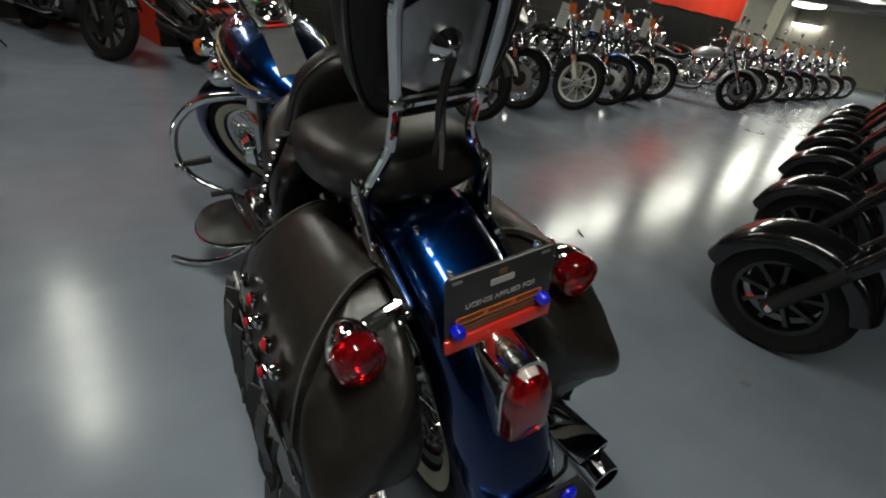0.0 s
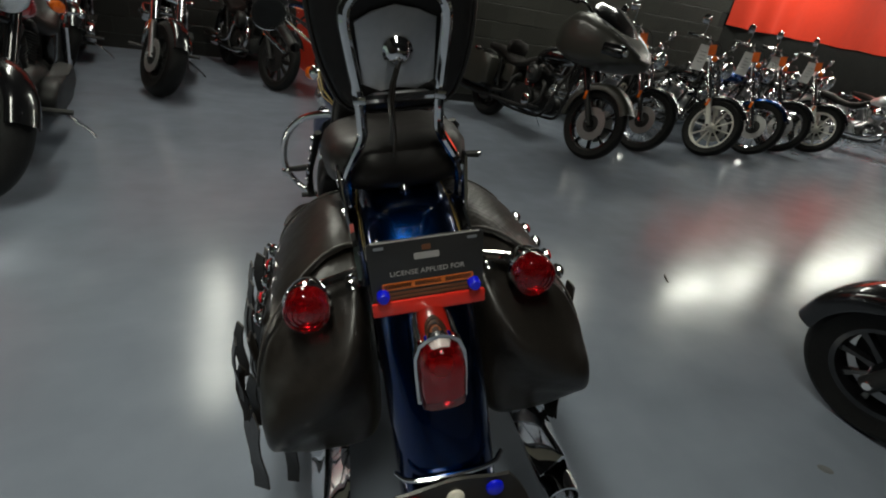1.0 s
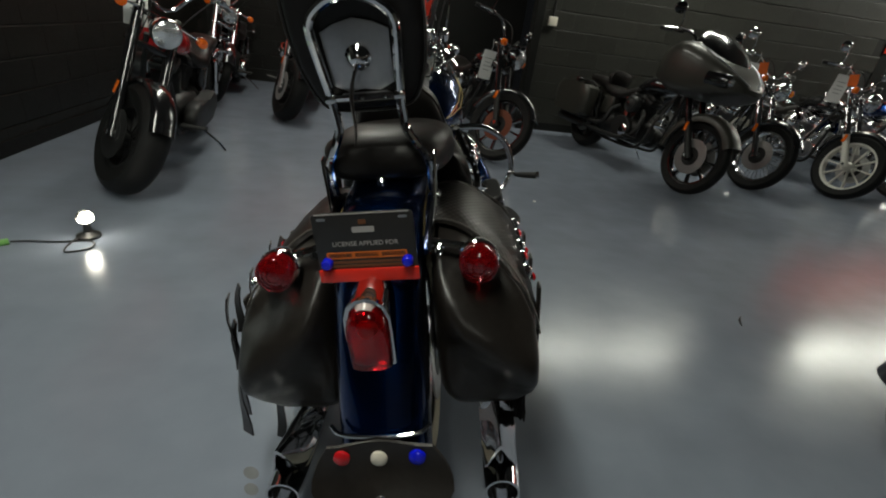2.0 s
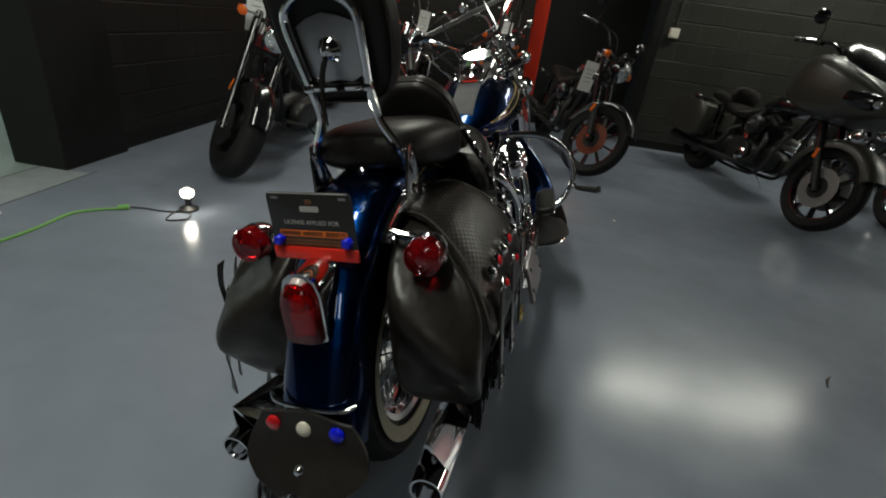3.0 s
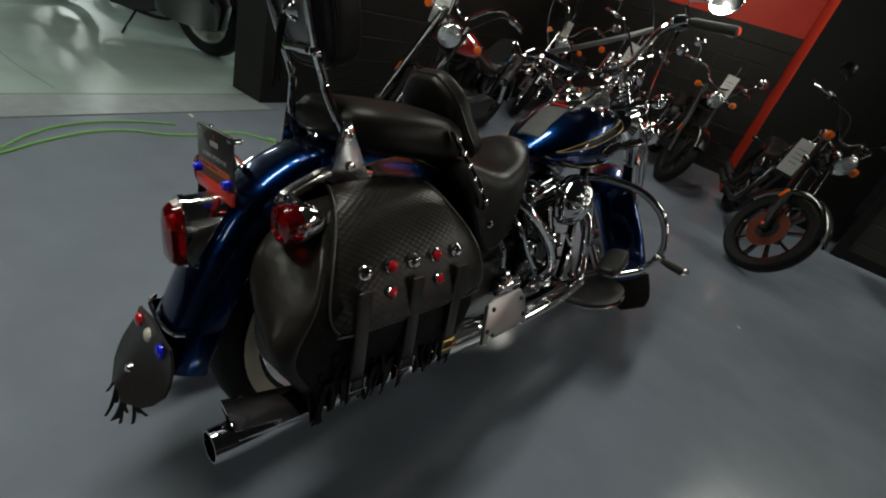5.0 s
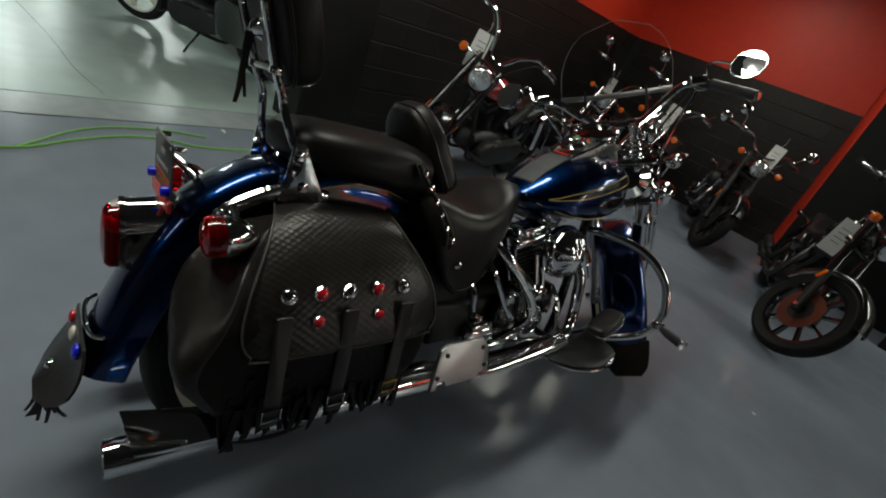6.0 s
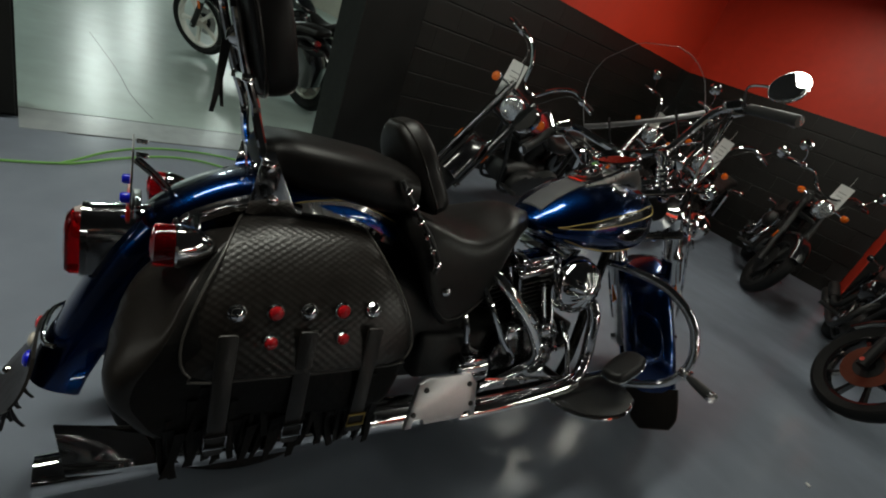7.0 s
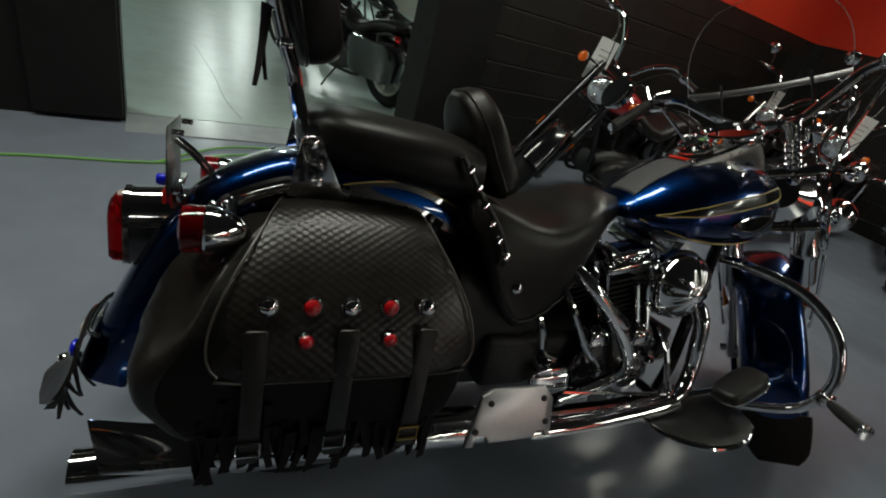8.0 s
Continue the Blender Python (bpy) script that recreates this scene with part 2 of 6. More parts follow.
def thing(name, label, category, m, group="", kind=""):
    ob = new(name)
    ob.empty_display_size = 0.1
    ob.matrix_basis = m
    return tagged(ob, label, category, group, kind)


def box(cx, cy, cz, sx, sy, sz, bevel=0.0, seg=2, bm=None):
    own = bm is None
    t = bmesh.new()
    bmesh.ops.create_cube(t, size=1.0)
    bmesh.ops.scale(t, vec=(sx, sy, sz), verts=t.verts)
    if bevel:
        bmesh.ops.bevel(t, geom=t.edges[:], offset=min(bevel, 0.49 * min(sx, sy, sz)), segments=seg, affect="EDGES", profile=0.5)
    bmesh.ops.translate(t, vec=(cx, cy, cz), verts=t.verts)
    return t if own else merge(bm, t)


def merge(bm, t):
    me = bpy.data.meshes.new("joined")
    t.to_mesh(me)
    t.free()
    bm.from_mesh(me)
    bpy.data.meshes.remove(me)
    return bm


def curve_points(pts, n=6, closed=False):
    """A smooth line through the points."""
    pts = [Vector(p) for p in pts]
    k = len(pts)
    out = []
    for i in range(k if closed else k - 1):
        if closed:
            a, b, c, d = pts[i - 1], pts[i], pts[(i + 1) % k], pts[(i + 2) % k]
        else:
            b, c = pts[i], pts[i + 1]
            a = pts[i - 1] if i else b * 2 - c
            d = pts[i + 2] if i + 2 < k else c * 2 - b
        for j in range(n):
            t = j / n
            out.append(0.5 * ((2 * b) + (c - a) * t + (2 * a - 5 * b + 4 * c - d) * t * t + (3 * b - a - 3 * c + d) * t ** 3))
    if not closed:
        out.append(pts[-1])
    return out


def tube(pts, r, seg=10, n=5, closed=False, flat=1.0, straight=False):
    """A round or oval bar swept along a line; r may be a list, one for each point given."""
    line = [Vector(p) for p in pts] if straight else curve_points(pts, n, closed)
    m = len(line)
    if isinstance(r, (list, tuple)):
        xs = np.linspace(0, len(r) - 1, m)
        rs = np.interp(xs, range(len(r)), r)
    else:
        rs = [r] * m
    bm = bmesh.new()
    rings = []
    up = Vector((0.013, 0.021, 1))
    for i, p in enumerate(line):
        a, b = line[i - 1] if (i or closed) else p, line[(i + 1) % m] if (i < m - 1 or closed) else p
        d = (b - a).normalized()
        s = d.cross(up)
        s = s.normalized() if s.length > 1e-3 else Vector((1, 0, 0))
        u = s.cross(d).normalized()
        up = u
        rings.append([bm.verts.new(p + (s * math.cos(2 * math.pi * k / seg) + u * math.sin(2 * math.pi * k / seg) * flat) * rs[i]) for k in range(seg)])
    for i in range(m if closed else m - 1):
        x, y = rings[i], rings[(i + 1) % m]
        for k in range(seg):
            bm.faces.new((x[k], x[(k + 1) % seg], y[(k + 1) % seg], y[k]))
    if not closed:
        bm.faces.new(rings[0][::-1])
        bm.faces.new(rings[-1])
    return bm


def lathe(profile, seg=24, m=None, closed=False):
    """Turns (radius, height) pairs about z, then lays the result with m."""
    bm = bmesh.new()
    rings = []
    for r, h in profile:
        if r < 1e-5:
            rings.append([bm.verts.new((0, 0, h))])
        else:
            rings.append([bm.verts.new((r * math.cos(2 * math.pi * k / seg), r * math.sin(2 * math.pi * k / seg), h)) for k in range(seg)])
    pairs = list(zip(rings, rings[1:])) + ([(rings[-1], rings[0])] if closed else [])
    for x, y in pairs:
        for k in range(seg):
            j = (k + 1) % seg
            if len(x) == 1 and len(y) == 1:
                continue
            if len(x) == 1:
                bm.faces.new((x[0], y[j], y[k]))
            elif len(y) == 1:
                bm.faces.new((x[k], x[j], y[0]))
            else:
                bm.faces.new((x[k], x[j], y[j], y[k]))
    if not closed:
        for ring in (rings[0], rings[-1]):
            if len(ring) > 2:
                bm.faces.new(ring)
    if m is not None:
        bm.transform(m)
    return bm


def loft(rings, cap=True, closed=False):
    """Skins a row of rings of equally many points."""
    bm = bmesh.new()
    vs = [[bm.verts.new(p) for p in ring] for ring in rings]
    n = len(vs[0])
    for x, y in list(zip(vs, vs[1:])) + ([(vs[-1], vs[0])] if closed else []):
        for k in range(n):
            bm.faces.new((x[k], x[(k + 1) % n], y[(k + 1) % n], y[k]))
    if cap and not closed:
        bm.faces.new(vs[0][::-1])
        bm.faces.new(vs[-1])
    return bm


def oval(cx, cy, cz, ry, rz, n=24, power=2.6, plane="yz", top=None):
    """A rounded-square ring in a plane across the bike; top sets its own upper half height."""
    out = []
    for k in range(n):
        a = 2 * math.pi * k / n
        c, s = math.cos(a), math.sin(a)
        e = 2 / power
        u = math.copysign(abs(c) ** e, c) * ry
        v = math.copysign(abs(s) ** e, s) * (top if top is not None and s > 0 else rz)
        out.append({"yz": (cx, cy + u, cz + v), "xy": (cx + u, cy + v, cz), "xz": (cx + u, cy, cz + v)}[plane])
    return out


def slab(outline, thick, m=None, bevel=0.003, seg=2):
    """A flat plate of the outline (x, y), thick along z about 0, with softened edges, laid with m."""
    bm = bmesh.new()
    lo = [bm.verts.new((x, y, -thick / 2)) for x, y in outline]
    hi = [bm.verts.new((x, y, thick / 2)) for x, y in outline]
    n = len(outline)
    bm.faces.new(lo[::-1])
    bm.faces.new(hi)
    for k in range(n):
        bm.faces.new((lo[k], lo[(k + 1) % n], hi[(k + 1) % n], hi[k]))
    if bevel:
        rim = [e for e in bm.edges if abs(e.verts[0].co.z - e.verts[1].co.z) < 1e-6]
        bmesh.ops.bevel(bm, geom=rim, offset=min(bevel, thick * 0.45), segments=seg, affect="EDGES", profile=0.5)
    if m is not None:
        bm.transform(m)
    return bm


def rounded(w, h, r, n=4):
    """The outline of a rectangle with round corners."""
    out = []
    for cx, cy, a0 in ((w / 2 - r, h / 2 - r, 0), (-w / 2 + r, h / 2 - r, 90), (-w / 2 + r, -h / 2 + r, 180), (w / 2 - r, -h / 2 + r, 270)):
        for k in range(n + 1):
            a = radians(a0 + 90 * k / n)
            out.append((cx + r * math.cos(a), cy + r * math.sin(a)))
    return out


def frame_axes(o, x, y):
    """A pose with origin o whose x and y axes point as given."""
    x = Vector(x).normalized()
    z = x.cross(Vector(y)).normalized()
    y = z.cross(x)
    m = Matrix((x, y, z)).transposed().to_4x4()
    m.translation = Vector(o)
    return m


def aim(o, d):
    """A pose at o whose z axis points along d."""
    return Matrix.Translation(o) @ Vector(d).to_track_quat("Z", "Y").to_matrix().to_4x4()


# ---- the building ----
def wall(name, p0, q0, p1, q1, z0, z1, mat, label, bevel=0.0, smooth=0):
    ob = part(name, box((p0 + p1) / 2, (q0 + q1) / 2, (z0 + z1) / 2, abs(p1 - p0), abs(q1 - q0), z1 - z0, bevel), mat, smooth=smooth)
    ob.matrix_basis = ROOM
    return tagged(ob, label, "wall", kind="structure")


def floor_sheet(name, p0, q0, p1, q1, mat, label, z=0.0):
    ob = part(name, box((p0 + p1) / 2, (q0 + q1) / 2, z - 0.05, p1 - p0, q1 - q0, 0.1), mat, smooth=0)
    ob.matrix_basis = ROOM
    return tagged(ob, label, "floor", kind="structure")


W_FACE, N_FACE, BACK_FACE, STEP, MID_FACE, JOG = -1.80, 5.55, 7.20, 1.22, 6.12, 2.40
OPEN_LO, OPEN_HI = 0.18, 2.06
BAND = 1.76
floor_sheet("floor", W_FACE - 0.1, -9.0, 32.0, 9.4, FLOOR, "glossy grey-blue epoxy showroom floor with scuffs")
floor_sheet("floor_2", -20.0, -5.0, W_FACE - 0.1, 9.0, FLOOR2, "pale greenish polished floor of the next room")
floor_sheet("threshold", W_FACE - 0.12, OPEN_LO, W_FACE + 0.19, OPEN_HI, STRIP, "pale worn floor strip across the doorway", 0.003)
floor_sheet("threshold_joint", W_FACE - 0.132, OPEN_LO, W_FACE - 0.122, OPEN_HI, SEAM, "dark joint line across the doorway floor", 0.0035)
floor_sheet("threshold_joint_2", W_FACE + 0.192, OPEN_LO + 0.2, W_FACE + 0.202, OPEN_HI + 0.05, SEAM, "dark joint line across the doorway floor", 0.0035)
crack = part("floor_crack", tube([(-2.03, 0.86, 0.0), (-2.5, 0.80, 0.0), (-3.17, 0.79, 0.0), (-4.3, 0.72, 0.0)], 0.0026, 6, 3, flat=0.4), SEAM)
crack.matrix_basis = ROOM
tagged(crack, "thin dark crack in the polished floor", "floor", kind="structure")

# left wall in two stretches, either side of the doorway, black below and red above
wall("wall_west", W_FACE - 0.26, OPEN_HI, W_FACE - 0.012, BACK_FACE + 0.2, 0, BAND, MORTAR, "black painted concrete block wall")
wall("wall_west_upper", W_FACE - 0.26, OPEN_HI, W_FACE, BACK_FACE + 0.2, BAND, CEILING, REDWALL, "red painted upper band of the wall")
wall("wall_west_south", W_FACE - 0.26, -9.0, W_FACE + 0.02, OPEN_LO, 0, CEILING, BLACKWALL, "black painted wall beside the doorway")
wall("door_pillar", W_FACE - 0.30, OPEN_HI - 0.02, W_FACE + 0.06, OPEN_HI + 0.50, 0, CEILING, BLACKWALL, "black pilaster at the doorway edge", 0.008)
wall("door_jamb", W_FACE - 0.22, OPEN_LO - 0.42, W_FACE + 0.08, OPEN_LO - 0.01, 0.03, CEILING, BLACKWALL, "black jamb panel beside the doorway", 0.006)
wall("wall_west_lintel", W_FACE - 0.26, OPEN_LO, W_FACE, OPEN_HI, 2.6, CEILING, BLACKWALL, "black wall over the doorway")
# recess behind the parked bikes
wall("wall_back", W_FACE - 0.26, BACK_FACE + 0.012, STEP - 0.14, BACK_FACE + 0.25, 0, BAND, MORTAR, "black painted concrete block wall")
wall("wall_back_upper", W_FACE, BACK_FACE, STEP - 0.135, BACK_FACE + 0.25, BAND, CEILING, REDWALL, "red painted upper band of the wall")
# long wall
step_plan = [(STEP, MID_FACE - 0.004), (STEP + 0.006, MID_FACE - 0.004), (STEP + 0.006, BACK_FACE + 0.25), (STEP - 0.17, BACK_FACE + 0.25), (STEP - 0.13, BACK_FACE)]
step = part("wall_step", loft([[(p, q, z) for p, q in step_plan] for z in (0.0, CEILING)]), REDWALL, smooth=0)
step.matrix_basis = ROOM
tagged(step, "red painted slanted side of the wall step", "wall", kind="structure")
wall("wall_mid", STEP + 0.007, MID_FACE, JOG, BACK_FACE + 0.25, 0, CEILING, BLACKWALL, "black painted wall stretch set back from the block wall")
wall("wall_north", JOG, N_FACE + 0.012, 7.2, N_FACE + 0.25, 0, CEILING, MORTAR, "black painted concrete block wall")
wall("wall_north_mid", 7.2, N_FACE, 14.0, N_FACE + 0.25, 0, 1.44, BLACKWALL, "black painted wall behind the bike row")


def hung_cloth(p0, p1, q, z0, z1):
    """A long cloth hung flat on a wall, gathered into upright folds at its ends and sagging a little below."""
    rows = []
    for p in np.linspace(p0, p1, 150):
        near = max(math.exp(-((p - p0 - 0.75) / 0.75) ** 2), 0.6 * math.exp(-((p1 - p) / 0.45) ** 2), 0.10)
        fold = near * (0.5 + 0.5 * math.sin(9.5 * p + 0.8 * math.sin(2.3 * p)))
        row = []
        for v in np.linspace(0, 1, 9):
            wave = 0.008 * math.sin(5.3 * p + 1.0) * (1 - v)
            row.append((p + 0.012 * math.sin(6 * v + p), q - 0.012 - 0.055 * fold * (1.1 - 0.4 * v), z0 + wave + (z1 - z0) * v))
        rows.append(row + [(a, b + 0.004, c) for a, b, c in row[::-1]])
    return loft(rows)


banner = part("wall_banner", hung_cloth(7.2, 14.0, N_FACE, 1.44, 2.42), REDCLOTH, smooth=60)
banner.matrix_basis = ROOM
tagged(banner, "long red cloth banner with upright folds hung on the black wall", "banner")
wall("wall_north_top", 7.2, N_FACE, 14.0, N_FACE + 0.25, 2.42, CEILING, BLACKWALL, "black painted wall over the red banner")
wall("wall_north_return", 14.0, N_FACE, 14.25, 9.2, 0, CEILING, BEIGE, "beige painted return wall past the red banner")
wall("wall_north_far", 14.25, 9.2, 30.0, 9.45, 0, CEILING, BEIGE, "beige painted wall at the far end")
wall("wall_east", 30.0, -9.0, 30.25, 9.45, 0, CEILING, BEIGE, "beige painted end wall")
wall("far_column", 15.2, 5.0, 15.5, 5.3, 0, CEILING, BEIGE, "beige painted column beyond the bike row", 0.01)
for k in range(5):
    wall("ceiling_beam", 16.0 + 3.2 * k, -9.0, 16.2 + 3.2 * k, 9.2, CEILING - 0.22, CEILING - 0.002, STEEL, "dark steel beam under the ceiling")
wall("wall_south", W_FACE - 0.26, -9.25, 30.25, -9.0, 0, CEILING, BEIGE, "pale wall across the showroom")
wall("trim", 2.36, N_FACE - 0.035, 2.46, N_FACE + 0.01, 0, CEILING, BLACKWALL, "black vertical wall trim strip", 0.004)
wall("baseboard", JOG, N_FACE - 0.012, 7.2, N_FACE + 0.01, 0, 0.10, BLACKWALL, "black baseboard along the long wall", 0.003)
wall("baseboard_2", W_FACE - 0.01, OPEN_HI + 0.50, W_FACE + 0.012, BACK_FACE, 0, 0.10, BLACKWALL, "black baseboard along the block wall", 0.003)
# next room
wall("wall_room_west", -20.25, -5.0, -20.0, 9.0, 0, CEILING, BEIGE, "pale wall of the next room")
wall("wall_room_north", -20.0, 9.0, W_FACE, 9.25, 0, CEILING, BEIGE, "pale wall of the next room")
wall("wall_room_south", -20.0, -5.25, W_FACE, -5.0, 0, CEILING, BEIGE, "pale wall of the next room")
ceil = part("ceiling", box(5.5, 0.0, CEILING + 0.1, 54.0, 19.0, 0.2), CEIL, smooth=0)
ceil.matrix_basis = ROOM
tagged(ceil, "dark grey showroom ceiling", "ceiling", kind="structure")


def ceiling_lamp():
    top = thing("ceiling_lamp", "white fluorescent fitting of two tube boxes end to end", "ceiling lamp", ROOM, "ceiling lamps")
    for y in (-(BOX + GAP) / 2, (BOX + GAP) / 2):
        part("housing", box(0, y, -0.03, 0.34, BOX + 0.06, 0.06, 0.01), PAPER, top)
        for x in (-0.09, 0.09):
            part("lamp_tube", tube([(x, y - BOX / 2, -0.08), (x, y + BOX / 2, -0.08)], 0.014, 8, straight=True), TUBE, top)
    return top


fitting = None
for p, q, turn, watts in LAMPS + ROOM2_LAMPS:
    m = ROOM @ pose(p, q, CEILING, 0, 0, turn)
    if fitting:
        copy_thing(fitting, m)
    else:
        fitting = ceiling_lamp()
        fitting.matrix_basis = m
for p, q, z in ((26.0, 7.85, 2.72), (29.8, 8.62, 2.08)):
    far = thing("oval_lamp", "bright oval lamp far down the showroom", "lamp", ROOM @ pose(p, q, z), "oval lamps")
    part("lamp_shell", box(0, 0, 0.12, 0.3, 1.3, 0.10, 0.05, 3), PAPER, far)
    part("lamp_bowl", loft([oval(0, 0, h, 0.16 * k, 0.72 * k, 24, 2.2, "xy") for h, k in ((0.07, 1.0), (0.0, 0.95), (-0.06, 0.7), (-0.09, 0.2))]), TUBE, far)
    part("lamp_rod", tube([(0.0, 0, 0.16), (0.1, 0, 0.22), (0.2 if p > 28 else 0.1, 0, 0.30)], 0.02, 8, straight=True), STEEL, far)

# wall socket box with its conduit
socket = thing("wall_socket", "small cream socket box on the black wall", "socket", ROOM @ pose(2.58, N_FACE, 1.28))
part("socket_box", box(0, -0.025, 0, 0.10, 0.05, 0.10, 0.008), WHITEJEWEL, socket)
part("conduit", tube([(0, -0.015, 0.05), (0, -0.015, CEILING - 1.28)], 0.011, 8, straight=True), MATTBLACK, socket)


# ---- motorcycle pieces ----
Y_AXIS = Matrix.Rotation(radians(-90), 4, "X")       # lathe axis to +y


def wheel(top, x, z, radius, width, rim_mat, style, disc_mat=None, xf=None, whitewall=False, label="", sides=(-1,), slim=False, disc_r=0.143):
    """A wheel at (x, 0, z): rim with hub as the part, and its tyre, spokes and disc as pieces of it."""
    at = Matrix.Translation((x, 0, z)) @ Y_AXIS
    ri = radius - width * 0.82
    w = width / 2
    rim = lathe([(ri - 0.016, -w * 0.62), (ri + 0.006, -w * 0.74), (ri + 0.008, -w * 0.62), (ri - 0.006, -w * 0.3), (ri - 0.006, w * 0.3),
                 (ri + 0.008, w * 0.62), (ri + 0.006, w * 0.74), (ri - 0.016, w * 0.62), (ri - 0.024, 0)], 40, at, closed=True)
    merge(rim, lathe([(0.012, -w - 0.03), (0.03, -w - 0.03), (0.045, -w * 0.7), (0.032, -w * 0.4), (0.032, w * 0.4), (0.045, w * 0.7), (0.03, w + 0.03), (0.012, w + 0.03)], 20, at))
    body = part("wheel", rim, rim_mat, top, label, xf)
    prof = []
    for k in range(13):
        a = math.pi * (k / 12)
        prof.append((radius - width * 0.5 + width * 0.5 * math.sin(a) ** (0.5 if whitewall else 0.8), -w * math.cos(a) * (1.0 if 0 < k < 12 else 0.86)))
    prof = [(ri, -w * 0.72)] + prof + [(ri, w * 0.72)]
    tyre = lathe(prof, 48, at, closed=True)
    part("tyre", tyre, RUBBER, body, "", xf)
    if whitewall:
        for s in (-1, 1):
            part("whitewall_band", lathe([(ri + 0.012, s * (w * 0.90)), (ri + 0.045, s * (w + 0.0025)), (ri + 0.05, s * (w + 0.001)), (ri + 0.012, s * (w * 0.84))], 48, at, closed=True), WHITEWALL, body, "cream whitewall band", xf)
    if style == "wire":
        bm = bmesh.new()
        for k in range(40):
            a, b = 2 * math.pi * k / 40, 2 * math.pi * (k + (3.2 if k % 2 else -3.2)) / 40
            s = 1 if k % 4 < 2 else -1
            p0 = Vector((0.034 * math.cos(b), 0.034 * math.sin(b), s * w * 0.6))
            p1 = Vector(((ri - 0.012) * math.cos(a), (ri - 0.012) * math.sin(a), s * w * 0.12))
            merge(bm, tube([p0, p1], 0.0024, 5, straight=True))
        bm.transform(at)
        part("spokes", bm, CHROME, body, "", xf)
    else:
        n = {"nine": 9, "five": 5, "ten": 10}[style]
        for k in range(n):
            a = 2 * math.pi * k / n
            sp = loft([[(r, s * t, h) for s, h in ((-1, -dz), (1, -dz), (1, dz), (-1, dz))] for r, t, dz in ((0.03, 0.011, 0.022), (0.10, 0.007, 0.016), (ri - 0.012, 0.012, 0.018))])
            if style == "five":
                bmesh.ops.scale(sp, vec=(1, 1.9, 1), verts=sp.verts)
            if slim:
                bmesh.ops.scale(sp, vec=(1, 0.55, 0.8), verts=sp.verts)
            sp.transform(at @ Matrix.Rotation(a, 4, "Z"))
            part("spoke", sp, rim_mat, body, "", xf)
    if disc_mat:
        for s in sides:
            h = s * (w + 0.012)
            part("brake_disc", lathe([(0.075, h - 0.0025), (disc_r, h - 0.0025), (disc_r, h + 0.0025), (0.075, h + 0.0025)], 36, at, closed=True), disc_mat, body, "", xf)
            part("disc_carrier", lathe([(0.03, h + 0.004), (0.08, h + 0.004), (0.08, h - 0.004), (0.03, h - 0.004)], 20, at, closed=True), MATTBLACK, body, "", xf)
    return body


def fender(top, crown, half, skirt, mat, xf=None, name="fender", label="", power=2.4):
    """A guard swept along its crown line of (x, z), bent down at both sides."""
    line = curve_points([(x, 0, z) for x, z in crown], 4)
    rings = []
    m = len(line)
    for i, p in enumerate(line):
        d = (line[min(i + 1, m - 1)] - line[max(i - 1, 0)]).normalized()
        nrm = Vector((d.z, 0, -d.x))
        outer, inner = [], []
        hk = half[0] + (half[1] - half[0]) * i / (m - 1) if isinstance(half, tuple) else half
        for k in range(15):
            a = math.pi * k / 14
            y = hk * math.copysign(abs(math.cos(a)) ** (2 / power), math.cos(a))
            drop = -skirt * (1 - abs(math.sin(a)) ** (2 / power))
            outer.append(p + Vector((0, y, 0)) + nrm * drop)
            inner.append(p + Vector((0, y * 0.955, 0)) + nrm * (drop - 0.006))
        rings.append(outer + inner[::-1])
    return part(name, loft(rings), mat, top, label, xf)


def cylinder_head(top, base, tilt, mat, cover_mat, xf=None):
    """A finned cylinder with its rocker cover, leaning by tilt degrees."""
    m = Matrix.Translation(base) @ Matrix.Rotation(radians(tilt), 4, "Y")
    prof = [(0.05, 0.0)]
    for k in range(11):
        z = 0.02 + k * 0.0165
        r = 0.078 if k < 7 else 0.086
        prof += [(0.058, z), (r, z + 0.001), (r, z + 0.006), (0.058, z + 0.007)]
    prof += [(0.058, 0.205), (0.0, 0.205)]
    cyl = lathe(prof, 20, None)
    bmesh.ops.scale(cyl, vec=(1.0, 1.08, 1), verts=cyl.verts)
    cyl.transform(m)
    body = part("cylinder", cyl, mat, top, "", xf)
    cov = box(0, 0, 0.235, 0.15, 0.16, 0.05, 0.016, 3)
    merge(cov, box(0, 0, 0.275, 0.115, 0.12, 0.04, 0.016, 3))
    for x in (-0.06, 0.06):
        for y in (-0.065, 0.065):
            merge(cov, lathe([(0.007, 0.26), (0.007, 0.267), (0, 0.269)], 8, Matrix.Translation((x, y, 0))))
    cov.transform(m)
    part("rocker_cover", cov, cover_mat, body, "", xf)
    return body


